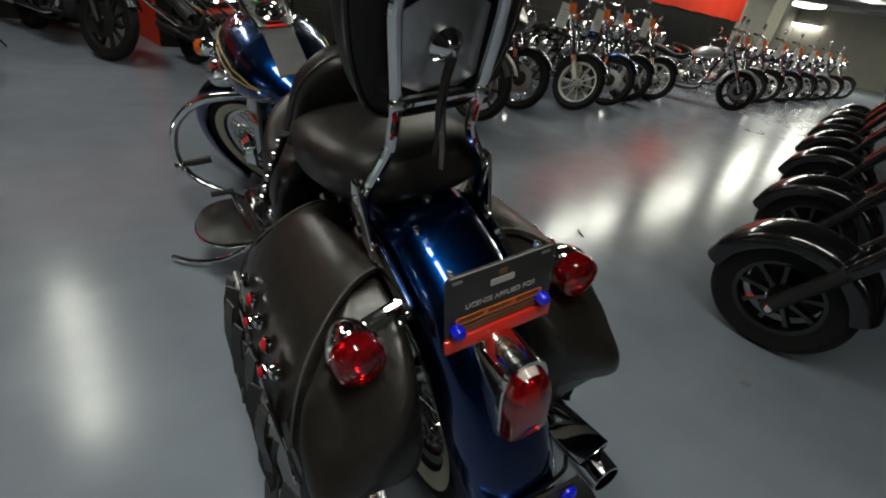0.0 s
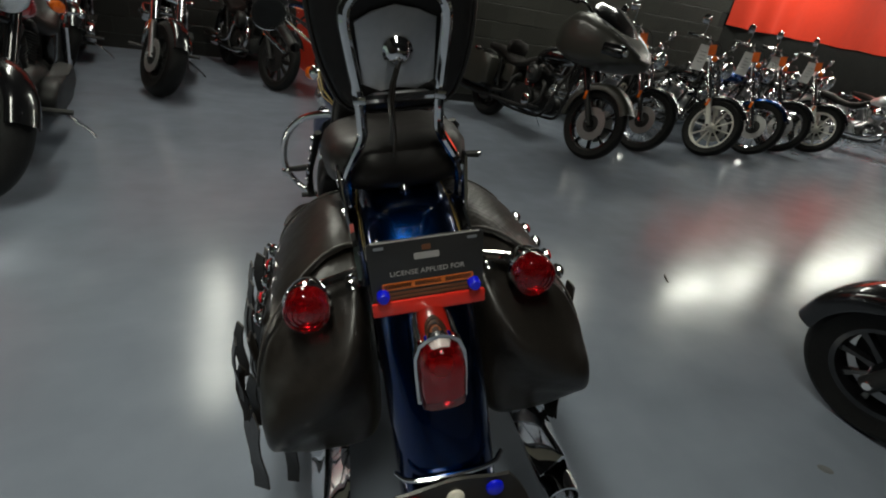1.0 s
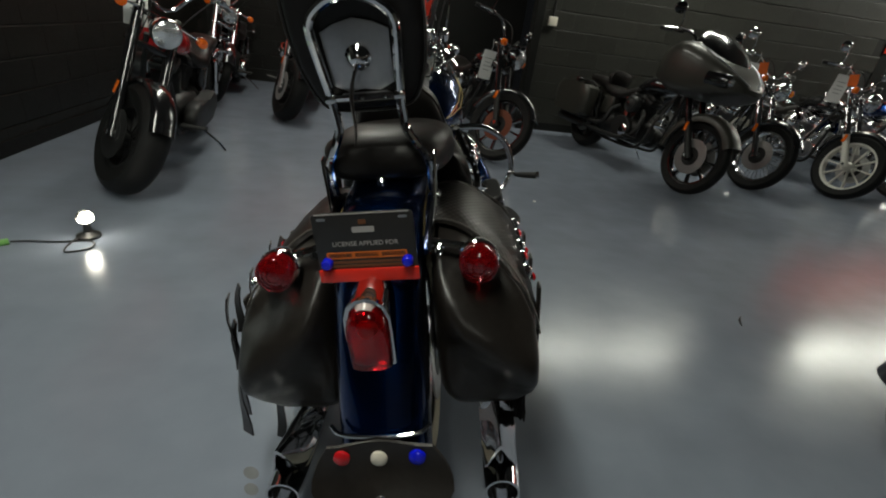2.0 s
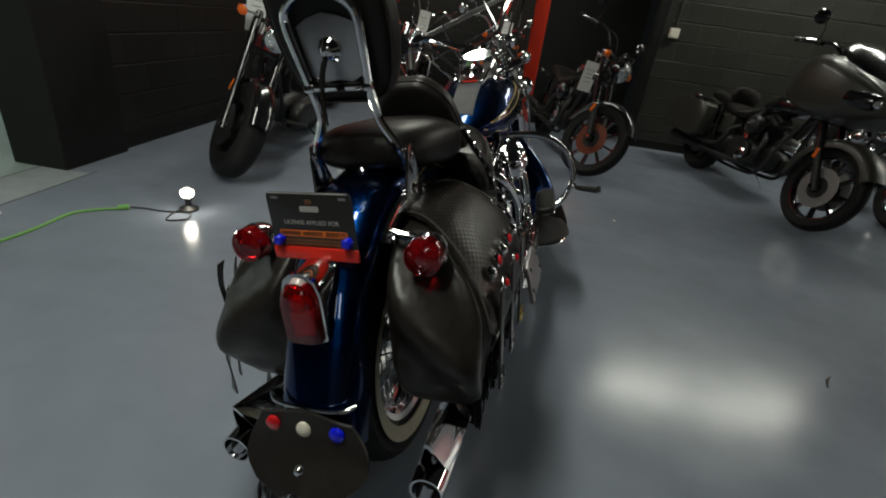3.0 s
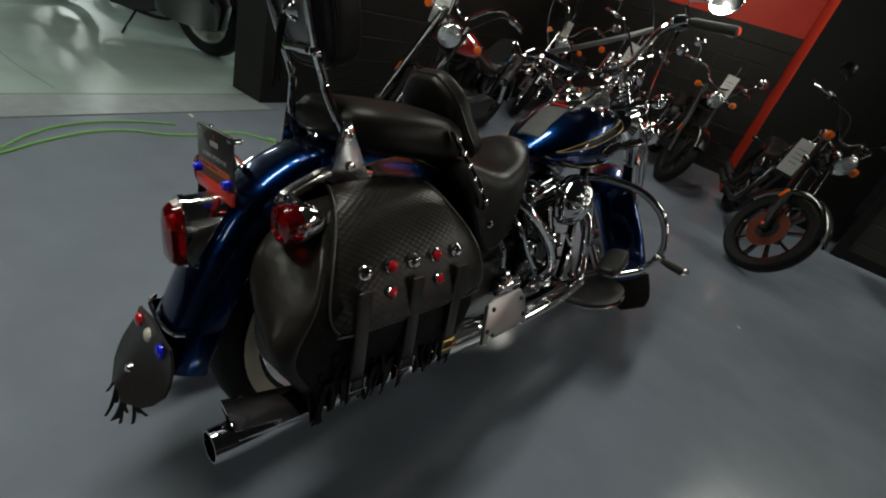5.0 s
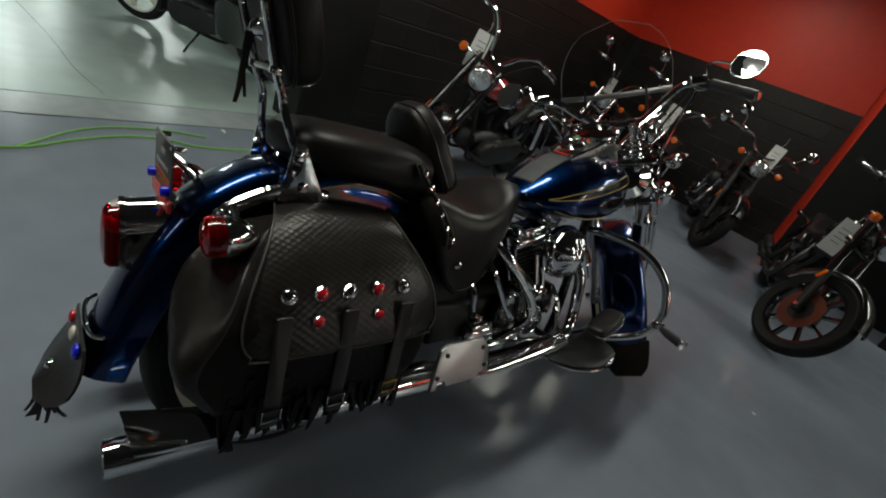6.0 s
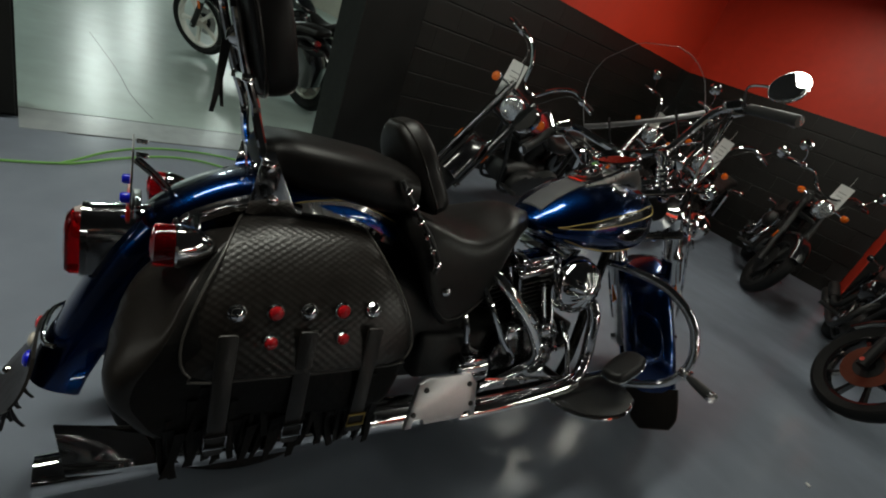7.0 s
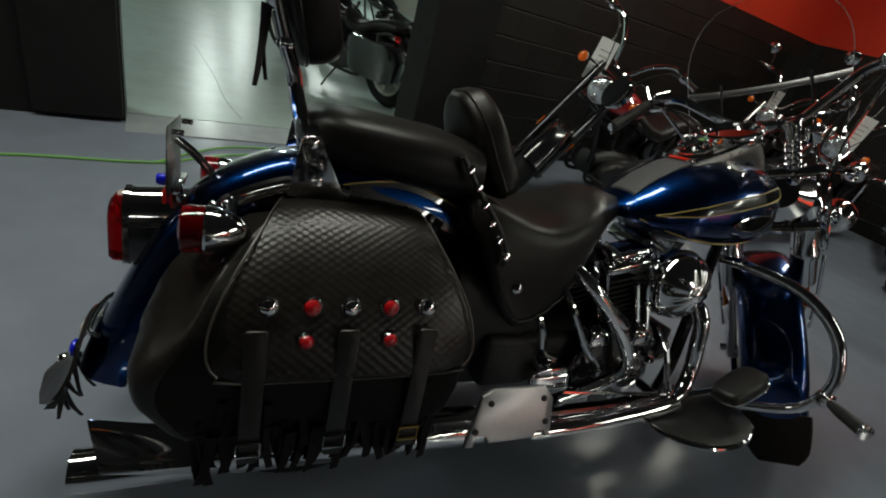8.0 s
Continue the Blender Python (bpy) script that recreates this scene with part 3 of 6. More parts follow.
def engine(top, mat, cover_mat, xf=None, case_mat=None):
    case_mat = case_mat or cover_mat
    case = loft([oval(x, 0, z, ry, rz, 20, 3.2) for x, z, ry, rz in ((0.50, 0.37, 0.09, 0.08), (0.54, 0.36, 0.13, 0.11), (0.70, 0.36, 0.14, 0.125), (0.86, 0.36, 0.14, 0.12), (0.95, 0.36, 0.11, 0.085), (0.97, 0.36, 0.06, 0.05))])
    part("crankcase", case, mat, top, "", xf)
    gear = loft([oval(x, 0, z, ry, rz, 20, 3.2) for x, z, ry, rz in ((0.28, 0.36, 0.08, 0.07), (0.31, 0.36, 0.11, 0.10), (0.45, 0.37, 0.115, 0.11), (0.51, 0.37, 0.09, 0.09))])
    part("gearbox", gear, mat, top, "", xf)
    cylinder_head(top, (0.79, -0.005, 0.45), 22.5, mat, cover_mat, xf)
    cylinder_head(top, (0.69, 0.005, 0.45), -22.5, mat, cover_mat, xf)
    # cam cover, right; primary cover, left
    cam_pts = [(0.60, 0.36), (0.63, 0.44), (0.72, 0.475), (0.83, 0.45), (0.88, 0.37), (0.84, 0.28), (0.73, 0.25), (0.64, 0.28)]
    part("cam_cover", slab([(p.x, p.y) for p in curve_points([(x, z, 0) for x, z in cam_pts], 4, True)], 0.05, frame_axes((0, -0.15, 0), (1, 0, 0), (0, 0, 1)), 0.014, 3), case_mat, top, "", xf)
    part("timer_cover", lathe([(0.062, -0.012), (0.062, 0.006), (0.05, 0.014), (0.02, 0.017), (0, 0.017)], 24, aim((0.80, -0.177, 0.345), (0, -1, 0))), CHROME, top, "", xf)
    pri = [(0.36, 0.30), (0.33, 0.38), (0.40, 0.46), (0.52, 0.45), (0.66, 0.42), (0.80, 0.44), (0.93, 0.41), (0.96, 0.32), (0.88, 0.24), (0.66, 0.25), (0.48, 0.26)]
    part("primary_cover", slab([(p.x, p.y) for p in curve_points([(x, z, 0) for x, z in pri], 3, True)], 0.09, frame_axes((0, 0.18, 0), (1, 0, 0), (0, 0, 1)), 0.025, 3), case_mat, top, "", xf)
    for x0, x1 in ((0.71, 0.625), (0.735, 0.665), (0.775, 0.835), (0.80, 0.875)):
        part("pushrod_tube", tube([(x0, -0.125, 0.44), (x1, -0.115, 0.65)], 0.0085, 8, straight=True), CHROME, top, "", xf)
    return top


def air_cleaner(top, mat, xc=0.875, zc=0.615, r=0.092):
    m = aim((xc, -0.13, zc), (0, -1, 0))
    body = part("air_cleaner", lathe([(r - 0.01, 0.0), (r, 0.006), (r, 0.058), (r - 0.008, 0.074), (r - 0.022, 0.084), (r - 0.03, 0.080), (0.03, 0.098), (0.0, 0.10)], 36, m), mat, top)
    part("air_cleaner_bolt", lathe([(0.012, 0.095), (0.012, 0.108), (0.0, 0.11)], 12, m), CHROME, body)
    part("intake", box(xc - 0.06, -0.08, zc - 0.01, 0.12, 0.10, 0.08, 0.02), DULLMETAL, top)


def bullet(top, c, r, lens, d=(-1, 0, 0), xf=None, name="turn_signal", shell=None):
    """A bullet lamp that looks along d."""
    m = aim(c, d)
    body = part(name, lathe([(r * 0.98, 0.0), (r * 1.04, -0.004), (r * 1.02, -0.012), (r * 0.86, -r * 0.9), (r * 0.5, -r * 1.5), (r * 0.16, -r * 1.75), (0, -r * 1.78)], 24, m), shell or CHROME, top, "", xf)
    part("lens", lathe([(r * 0.97, -0.003), (r * 0.99, 0.002), (r * 0.985, 0.026), (r * 0.93, 0.0315), (r * 0.80, 0.0335), (r * 0.76, 0.0320), (r * 0.58, 0.0355), (r * 0.54, 0.0340), (r * 0.34, 0.0370), (r * 0.30, 0.0355), (0, 0.038)], 28, m), lens, body, "", xf)
    return body


def price_tag(top, c, m_rot, xf=None, flag=True):
    t = slab(rounded(0.12, 0.26, 0.006, 2), 0.0016, Matrix.Translation(c) @ m_rot, 0)
    ob = part("price_tag", t, PAPER, top, "white card price tag", xf)
    lines = bmesh.new()
    for k in range(4):
        merge(lines, slab(rounded(0.07 - 0.012 * (k % 2), 0.004, 0.001, 1), 0.0004, Matrix.Translation(c) @ m_rot @ Matrix.Translation((0, 0.06 - 0.035 * k, 0.0012)), 0))
    part("tag_print", lines, MATTBLACK, ob, "dark bars of print", xf)
    part("tag_string", tube([m_rot @ Vector(q) + Vector(c) for q in ((0, 0.12, 0.002), (0.01, 0.17, 0.0), (0.0, 0.23, -0.02))], 0.0015, 5, 3), PAPER, ob, "", xf)
    if flag:
        part("tag_flag", slab(rounded(0.075, 0.105, 0.006, 2), 0.0016, Matrix.Translation(c) @ m_rot @ Matrix.Translation((0.075, 0.10, 0.004)) @ Matrix.Rotation(radians(14), 4, "Z"), 0), ORANGECARD, ob, "small orange card", xf)


def front_end(top, steer, o):
    """Fork, front wheel, guard, lamp and bars about the steering head, turned by steer degrees to the left."""
    head = Vector((o["wb"] - 0.39, 0, 0.90))
    axis = Vector((-0.50, 0, 0.866))
    S = Matrix.Translation(o.get("offset", (0, 0, 0))) @ Matrix.Translation(head) @ Matrix.Rotation(radians(steer), 4, axis) @ Matrix.Translation(-head)
    wb, R = o["wb"], o["r_front"]
    wheel(top, wb, R, R, o["w_front"], o["rim"], o["style"], o["disc"], S, o.get("whitewall", False), "", o.get("disc_sides", (-1,)), o.get("slim", False), o.get("disc_r", 0.143))
    up = axis
    for y in (-0.095, 0.095) if o.get("deep_guard") else (-0.105, 0.105):
        a = Vector((wb + 0.0, y, R))
        leg = part("fork_leg", tube([a + up * -0.03, a + up * 0.32], [0.030, 0.027], 14, straight=True), o["fork"], top, "", S)
        part("fork_tube", tube([a + up * 0.30, a + up * 0.78], 0.021 if not o.get("cover") else 0.030, 14, straight=True), o["tube"], leg, "", S)
        if not o.get("plain_fork"):
            part("reflector", box(*(a + up * 0.26 + Vector((0, math.copysign(0.03, y), 0))), 0.028, 0.008, 0.075, 0.003), AMBER, leg, "amber fork reflector", S)
    part("axle", tube([(wb, -0.14, R), (wb, 0.14, R)], 0.014, 10, straight=True), CHROME, top, "", S)
    for k, h in ((0, 0.55), (1, 0.74)):
        c = Vector((wb, 0, R)) + up * h
        part("fork_yoke", box(c.x - 0.02, 0, c.z, 0.08, 0.27, 0.035, 0.012), o["tube"], top, "", S)
    fr = R + 0.035
    if o.get("deep_guard"):
        fr = R + 0.05
        arc = o.get("guard_arc", range(-38, 203, 20))
        fender(top, [(wb + fr * math.cos(radians(a)), R + fr * math.sin(radians(a))) for a in arc], 0.094, 0.070, o["paint"], S, "front_fender", power=3.0)
    else:
        arc = range(30, 171, 20)
        fender(top, [(wb + fr * math.cos(radians(a)), R + fr * math.sin(radians(a))) for a in arc], 0.075 if o.get("fairing") else 0.068, 0.085 if o.get("fairing") else 0.035, o["paint"], S, "front_fender")
    lamp_c = Vector((wb - 0.17, 0, 0.93)) if not o.get("fairing") else None
    if lamp_c:
        r = o.get("lamp_r", 0.085)
        m = aim(lamp_c, (1, 0, -0.05))
        body = part("headlight", lathe([(r * 0.95, 0.01), (r * 1.03, 0.0), (r * 1.03, -0.025), (r * 0.95, -0.06), (r * 0.72, -0.13), (r * 0.3, -0.17), (0, -0.175)], 30, m), o["lamp_shell"], top, "", S)
        part("lamp_glass", lathe([(r * 0.96, 0.004), (r * 0.8, 0.02), (r * 0.4, 0.03), (0, 0.032)], 30, m), LENSGLASS, body, "", S)
    else:
        rings = []
        for x, ry, z0, z1 in ((wb - 0.60, 0.22, 0.90, 1.06), (wb - 0.54, 0.29, 0.85, 1.14), (wb - 0.40, 0.33, 0.80, 1.22), (wb - 0.24, 0.34, 0.78, 1.22), (wb - 0.08, 0.32, 0.80, 1.16), (wb + 0.06, 0.27, 0.83, 1.09), (wb + 0.17, 0.20, 0.86, 1.02), (wb + 0.24, 0.12, 0.89, 0.96), (wb + 0.26, 0.06, 0.90, 0.94)):
            rings.append(oval(x, 0, (z0 + z1) / 2, ry, (z1 - z0) / 2, 28, 5.0))
        body = part("fairing", loft(rings), o["paint"], top)
        part("fairing_screen", loft([oval(x, 0, z, hw, 0.01, 20, 2.4, top=h) for x, z, hw, h in ((wb - 0.36, 1.19, 0.16, 0.15), (wb - 0.30, 1.19, 0.22, 0.16), (wb - 0.18, 1.18, 0.24, 0.12), (wb - 0.06, 1.13, 0.21, 0.07), (wb + 0.03, 1.08, 0.14, 0.03))]), PAINTBLACK, body, "dark smoked screen")
        for s in (-1, 1):
            part("fairing_edge", tube([(wb - 0.30, s * 0.27, 1.212), (wb - 0.08, s * 0.25, 1.152), (wb + 0.06, s * 0.20, 1.085), (wb + 0.17, s * 0.13, 1.018), (wb + 0.245, s * 0.05, 0.962)], 0.006, 8, 4, flat=0.6), SILVERPAINT, body, "silver edge line")
            part("lamp_recess", loft([oval(x, s * y, 0.955, ry, rz, 18, 3.0) for x, y, ry, rz in ((wb + 0.02, 0.20, 0.10, 0.065), (wb + 0.165, 0.165, 0.080, 0.055), (wb + 0.18, 0.16, 0.072, 0.046))]), PAINTBLACK, body, "dark lamp recess")
            part("headlight", loft([oval(x, s * y, 0.953, ry, rz, 18, 3.0) for x, y, ry, rz in ((wb + 0.16, 0.16, 0.058, 0.032), (wb + 0.192, 0.155, 0.052, 0.027), (wb + 0.198, 0.155, 0.03, 0.014))]), LENSGLASS, body, "slim headlamp glass")
    bz, pull = o.get("bar_z", 1.14), o.get("bar_pull", 0.16)
    bx = wb - 0.42
    pts = [(bx - pull, 0.42, bz - 0.015), (bx - pull + 0.10, 0.33, bz), (bx - 0.01, 0.22, bz + 0.01), (bx + 0.03, 0.12, bz - 0.07), (bx + 0.03, 0.05, 1.04), (bx + 0.03, -0.05, 1.04), (bx + 0.03, -0.12, bz - 0.07), (bx - 0.01, -0.22, bz + 0.01), (bx - pull + 0.10, -0.33, bz), (bx - pull, -0.42, bz - 0.015)]
    if o.get("grips"):
        (x0, z0), (x1, z1) = o["grips"]
        half = [(x1, 0.43, z1), (x0, 0.34, z0), (x0 + 0.03, 0.25, z0 + 0.012), (x0 + 0.03, 0.16, z0 - 0.05), (x0 + 0.01, 0.09, 1.14), (x0, 0.045, 1.125)]
        pts = half + [(x, -y, z) for x, y, z in half[::-1]]
    bar = part("handlebar", tube(pts, 0.0145 if o.get("grips") else 0.0125, 10, 5), o["bar"], top, "", S)
    for s in (-1, 1):
        g0, g1 = Vector((bx - pull + 0.075, s * 0.345, bz - 0.002)), Vector((bx - pull - 0.012, s * 0.43, bz - 0.017))
        if o.get("grips"):
            g0, g1 = Vector((x0, s * 0.34, z0)), Vector((x1, s * 0.43, z1))
        part("grip", tube([g0, g1], 0.0185, 12, straight=True), BLACKPLASTIC, bar, "", S)
        part("switch_box", box(g0.x + 0.03, g0.y - s * 0.03, g0.z + 0.004, 0.055, 0.05, 0.045, 0.01), o["bar"], bar, "", S)
        part("lever", tube([g0 + Vector((0.05, -s * 0.01, 0.0)), g0 + Vector((0.035, s * 0.05, -0.004)), g1 + Vector((0.06, s * 0.01, -0.004))], 0.006, 8, 4, flat=1.6), CHROME, bar, "", S)
        bullet(top, (wb - 0.28, s * 0.23, 0.97), 0.030, AMBER, (1, 0, 0), S, shell=o["bar"])
        part("signal_stem", tube([(wb - 0.31, s * 0.23, 0.97), (wb - 0.33, s * 0.12, 0.98)], 0.008, 8, straight=True), o["bar"], top, "", S)
        part("cable", tube([g0 + Vector((0.05, -s * 0.04, 0)), (bx + 0.12, s * 0.2, bz - 0.02), (bx + 0.16, s * 0.1, bz - 0.2), (bx + 0.08, s * 0.06, 0.80)], 0.004, 6, 5), BLACKPLASTIC, bar, "", S)
        if o.get("no_mirrors"):
            continue
        mc = Vector((bx - pull + 0.10, s * 0.42, bz + 0.15))
        if o.get("mirror_at"):
            mc = Vector((o["mirror_at"][0], s * o["mirror_at"][1], o["mirror_at"][2]))
        part("mirror_stem", tube([g0 + Vector((0.03, -s * 0.01, 0.02)), g0 + Vector((0.05, s * 0.015, 0.09)), mc + Vector((0.03, 0, 0.0))], 0.005, 8, 4), o["bar"], bar, "", S)
        mm = frame_axes(mc, (-0.418, -0.842, 0.0) if o.get("mirror_at") else (0.12 * s, -1, 0.0), (0.30, -0.15, 0.94) if o.get("mirror_at") else (0.12, 0, 1))
        shell = part("mirror", loft([[mm @ Vector((0.058 * k * math.cos(a), 0.050 * k * math.sin(a), h)) for a in np.linspace(0, 2 * math.pi, 25)[:-1]] for k, h in ((1.0, 0.0), (1.04, -0.006), (0.95, -0.02), (0.55, -0.032), (0.1, -0.036))]) , o["bar"], bar, "", S)
        part("mirror_glass", loft([[mm @ Vector((0.053 * k * math.cos(a), 0.045 * k * math.sin(a), h)) for a in np.linspace(0, 2 * math.pi, 25)[:-1]] for k, h in ((1.0, 0.002), (1.0, 0.004))]), MIRROR, shell, "", S)
    if o.get("tag_at"):
        x, y, z, facing = o["tag_at"]
        price_tag(top, (x, y, z), frame_axes((0, 0, 0), (math.sin(radians(facing)), math.cos(radians(facing)), 0), (0, -0.14, 1)), None, False)
    elif o.get("tag"):
        price_tag(top, (bx + 0.05, 0.28 * o["tag"], bz - 0.16), frame_axes((0, 0, 0), (0.7, 0.7, 0) if o.get("tag_ahead") else (0.25, -1, 0), (0.06, 0.02, 1)), None if o.get("tag_ahead") else S)
    return S


def tank_ring(x, hw, z0, z1, n=28):
    return oval(x, 0, (z0 + z1) / 2 - 0.02, hw, (z1 - z0) / 2 - 0.02, n, 2.5, top=(z1 - z0) / 2 + 0.02)


def stock_bike(m, o, label, group="", name="motorcycle"):
    """A parked motorcycle with x ahead and its rear wheel on the ground at 0."""
    top = thing(name, label, "motorcycle", m, group)
    wb, R = o["wb"], o["r_rear"]
    wheel(top, 0, R, R, o["w_rear"], o["rim"], o["style"], o["disc"])
    front_end(top, o.get("steer", 12), o)
    engine(top, o["engine"], o["cover"])
    air_cleaner(top, o["cover"], 0.80, 0.60, 0.085)
    rings = [tank_ring(*r) for r in ((0.64, 0.04, 0.74, 0.78), (0.69, 0.09, 0.73, 0.83), (0.78, 0.125, 0.72, 0.885), (0.90, 0.14, 0.73, 0.92), (1.02, 0.13, 0.75, 0.915), (1.10, 0.09, 0.77, 0.885), (1.14, 0.05, 0.79, 0.85))]
    body = part("fuel_tank", loft(rings), o["tank"], top)
    part("filler_cap", lathe([(0.032, 0), (0.034, 0.008), (0.028, 0.016), (0, 0.018)], 20, aim((0.90, -0.02, 0.915), (0, 0, 1))), CHROME, body)
    seat = [oval(x, 0, (a + b) / 2, hw, (b - a) / 2, 22, 3.0) for x, hw, a, b in ((-0.16, 0.05, 0.74, 0.78), (-0.12, 0.10, 0.72, 0.80), (0.06, 0.115, 0.69, 0.80), (0.20, 0.12, 0.66, 0.775), (0.27, 0.14, 0.62, 0.74), (0.40, 0.15, 0.60, 0.70), (0.53, 0.13, 0.61, 0.72), (0.62, 0.07, 0.66, 0.77), (0.66, 0.04, 0.70, 0.77))]
    part("seat", loft(seat), SEATLEATHER, top)
    fr = R + 0.06
    fender(top, [(fr * math.cos(radians(a)), R + fr * math.sin(radians(a))) for a in range(55, 186, 18)], 0.095, 0.05, o["paint"], None, "rear_fender")
    tail_a = radians(150)
    tl = part("tail_light", box(fr * math.cos(tail_a) - 0.035, 0, R + fr * math.sin(tail_a) + 0.02, 0.06, 0.09, 0.06, 0.015, 3), o["bar"], top)
    part("lens", box(fr * math.cos(tail_a) - 0.07, 0, R + fr * math.sin(tail_a) + 0.02, 0.02, 0.08, 0.05, 0.009, 3), REDLENS, tl)
    for s in (-1, 1):
        bullet(top, (-0.22, s * 0.18, 0.70), 0.03, REDLENS, (-1, 0, 0), shell=o["bar"])
        part("signal_stem", tube([(-0.18, s * 0.18, 0.70), (-0.10, s * 0.10, 0.70)], 0.008, 8, straight=True), o["bar"], top)
        part("fender_strut", tube([(0.10, s * 0.115, 0.66), (-0.06, s * 0.112, 0.70), (-0.20, s * 0.108, 0.68)], 0.016, 8, 4, flat=1.2), o["strut"], top)
        part("shock", tube([(0.0, s * 0.135, 0.36), (0.10, s * 0.135, 0.64)], 0.026, 10, straight=True), o["strut"], top)
        part("swing_arm", tube([(0.0, s * 0.115, R), (0.30, s * 0.10, 0.36)], 0.018, 8, straight=True), MATTBLACK, top)
        part("frame_tube", tube([(wb - 0.40, s * 0.03, 0.86), (wb - 0.52, s * 0.09, 0.50), (wb - 0.58, s * 0.11, 0.27), (wb - 0.75, s * 0.11, 0.21), (0.35, s * 0.11, 0.22), (0.22, s * 0.11, 0.40), (0.15, s * 0.10, 0.66)], 0.015, 8, 4), MATTBLACK, top)
        part("foot_peg", tube([(0.55 if o.get("mid") else 0.98, s * 0.14, 0.30), (0.55 if o.get("mid") else 0.98, s * 0.30, 0.31)], 0.016, 8, straight=True), BLACKPLASTIC, top)
    part("exhaust_pipe", tube([(0.90, -0.10, 0.56), (0.99, -0.15, 0.50), (0.98, -0.175, 0.36), (0.82, -0.185, 0.27), (0.45, -0.19, 0.255), (0.10, -0.195, 0.26)], 0.022, 12, 5), o["pipe"], top)
    part("exhaust_pipe", tube([(0.55, -0.10, 0.56), (0.50, -0.15, 0.50), (0.46, -0.18, 0.36), (0.30, -0.195, 0.32), (0.10, -0.20, 0.33)], 0.022, 12, 5), o["pipe"], top)
    for z in (0.26, 0.335):
        part("muffler", tube([(0.16, -0.197, z), (0.12, -0.20, z), (-0.30, -0.205, z + 0.01), (-0.33, -0.205, z + 0.01)], [0.024, 0.042, 0.044, 0.036], 14, straight=True), o["pipe"], top)
    part("oil_tank", box(0.36, -0.10, 0.53, 0.18, 0.08, 0.20, 0.03, 3), o["paint"], top)
    part("side_cover", box(0.36, 0.10, 0.53, 0.18, 0.06, 0.20, 0.03, 3), o["paint"], top)
    part("kickstand", tube([(0.62, 0.16, 0.22), (0.60, 0.30, 0.12), (0.60, 0.36, 0.062)], 0.011, 8, 4), CHROME, top)
    if o.get("pad"):
        part("seat_pad", loft([oval(x, 0, 0.80, 0.14 * k, 0.085 * k, 24, 2.6) for x, k in ((0.20, 0.5), (0.215, 0.9), (0.245, 1.0), (0.28, 0.93), (0.295, 0.6), (0.30, 0.1))]), SEATLEATHER, top, "rounded black seat bolster")
    if o.get("bags"):
        for s in (-1, 1):
            rings = [oval((x0 + x1) / 2, s * 0.27, z, (x1 - x0) / 2, 0.10, 24, 4.0, "xy") for x0, x1, z in ((-0.30, 0.20, 0.34), (-0.36, 0.26, 0.37), (-0.40, 0.28, 0.55), (-0.36, 0.26, 0.64), (-0.30, 0.22, 0.665))]
            part("saddlebag", loft(rings), o["paint"], top)
    return top


def style(**kw):
    d = dict(wb=1.55, r_front=0.325, r_rear=0.315, w_front=0.10, w_rear=0.15, rim=CHROME, style="wire", disc=SILVERDISC, fork=DULLMETAL, tube=CHROME,
             paint=PAINTBLACK, tank=PAINTBLACK, lamp_shell=CHROME, bar=CHROME, engine=DULLMETAL, cover=CHROME, strut=CHROME, pipe=CHROME, steer=14, tag=1)
    d.update(kw)
    return d


def parked(front_p, front_q, heading, o, lean=8):
    """The pose of a bike whose front wheel stands at (p, q)."""
    h = radians(heading)
    return ROOM @ pose(front_p - o["wb"] * math.cos(h), front_q - o["wb"] * math.sin(h), 0.0, 0, 0, heading) @ pose(0, 0, 0, -lean)


# ---- the blue touring bike ----
def mirror_y(bm):
    bm.transform(Matrix.Diagonal((1, -1, 1, 1)))
    return bm


def concho(top, x, y, z, mat, side, r=0.0165, tilt=0.25):
    m = aim((x, y, z), (0, side, tilt))
    body = part("concho", lathe([(r, 0.0), (r * 1.02, 0.004), (r * 0.86, 0.008), (r * 0.8, 0.0065)], 20, m, closed=False), CHROME, top)
    part("concho_centre", lathe([(r * 0.82, 0.005), (r * 0.7, 0.011), (r * 0.4, 0.0145), (0, 0.0155)], 18, m), mat, body, "red jewel" if mat is REDSTUD else "")


def tail_strip(p, length, width, lean, taper=0.4, sway=0.0, turn=0.0):
    """A leather tail that hangs by its own weight from p on the leaning bike."""
    down = Vector((0, math.sin(lean), -math.cos(lean)))
    pts = [Vector(p) + down * length * t + Vector((sway * t * t, 0.006 * math.sin(5 * t), 0)) for t in np.linspace(0, 1, 6)]
    rings = []
    for i, c in enumerate(pts):
        w = width * (1 - taper * i / 5) / 2
        a = radians(turn) * (0.35 + 0.13 * i)
        u, v = Vector((math.cos(a), math.sin(a), 0)) * w, Vector((-math.sin(a), math.cos(a), 0)) * 0.0016
        rings.append([c - u - v, c + u - v, c + u + v, c - u + v])
    return loft(rings)


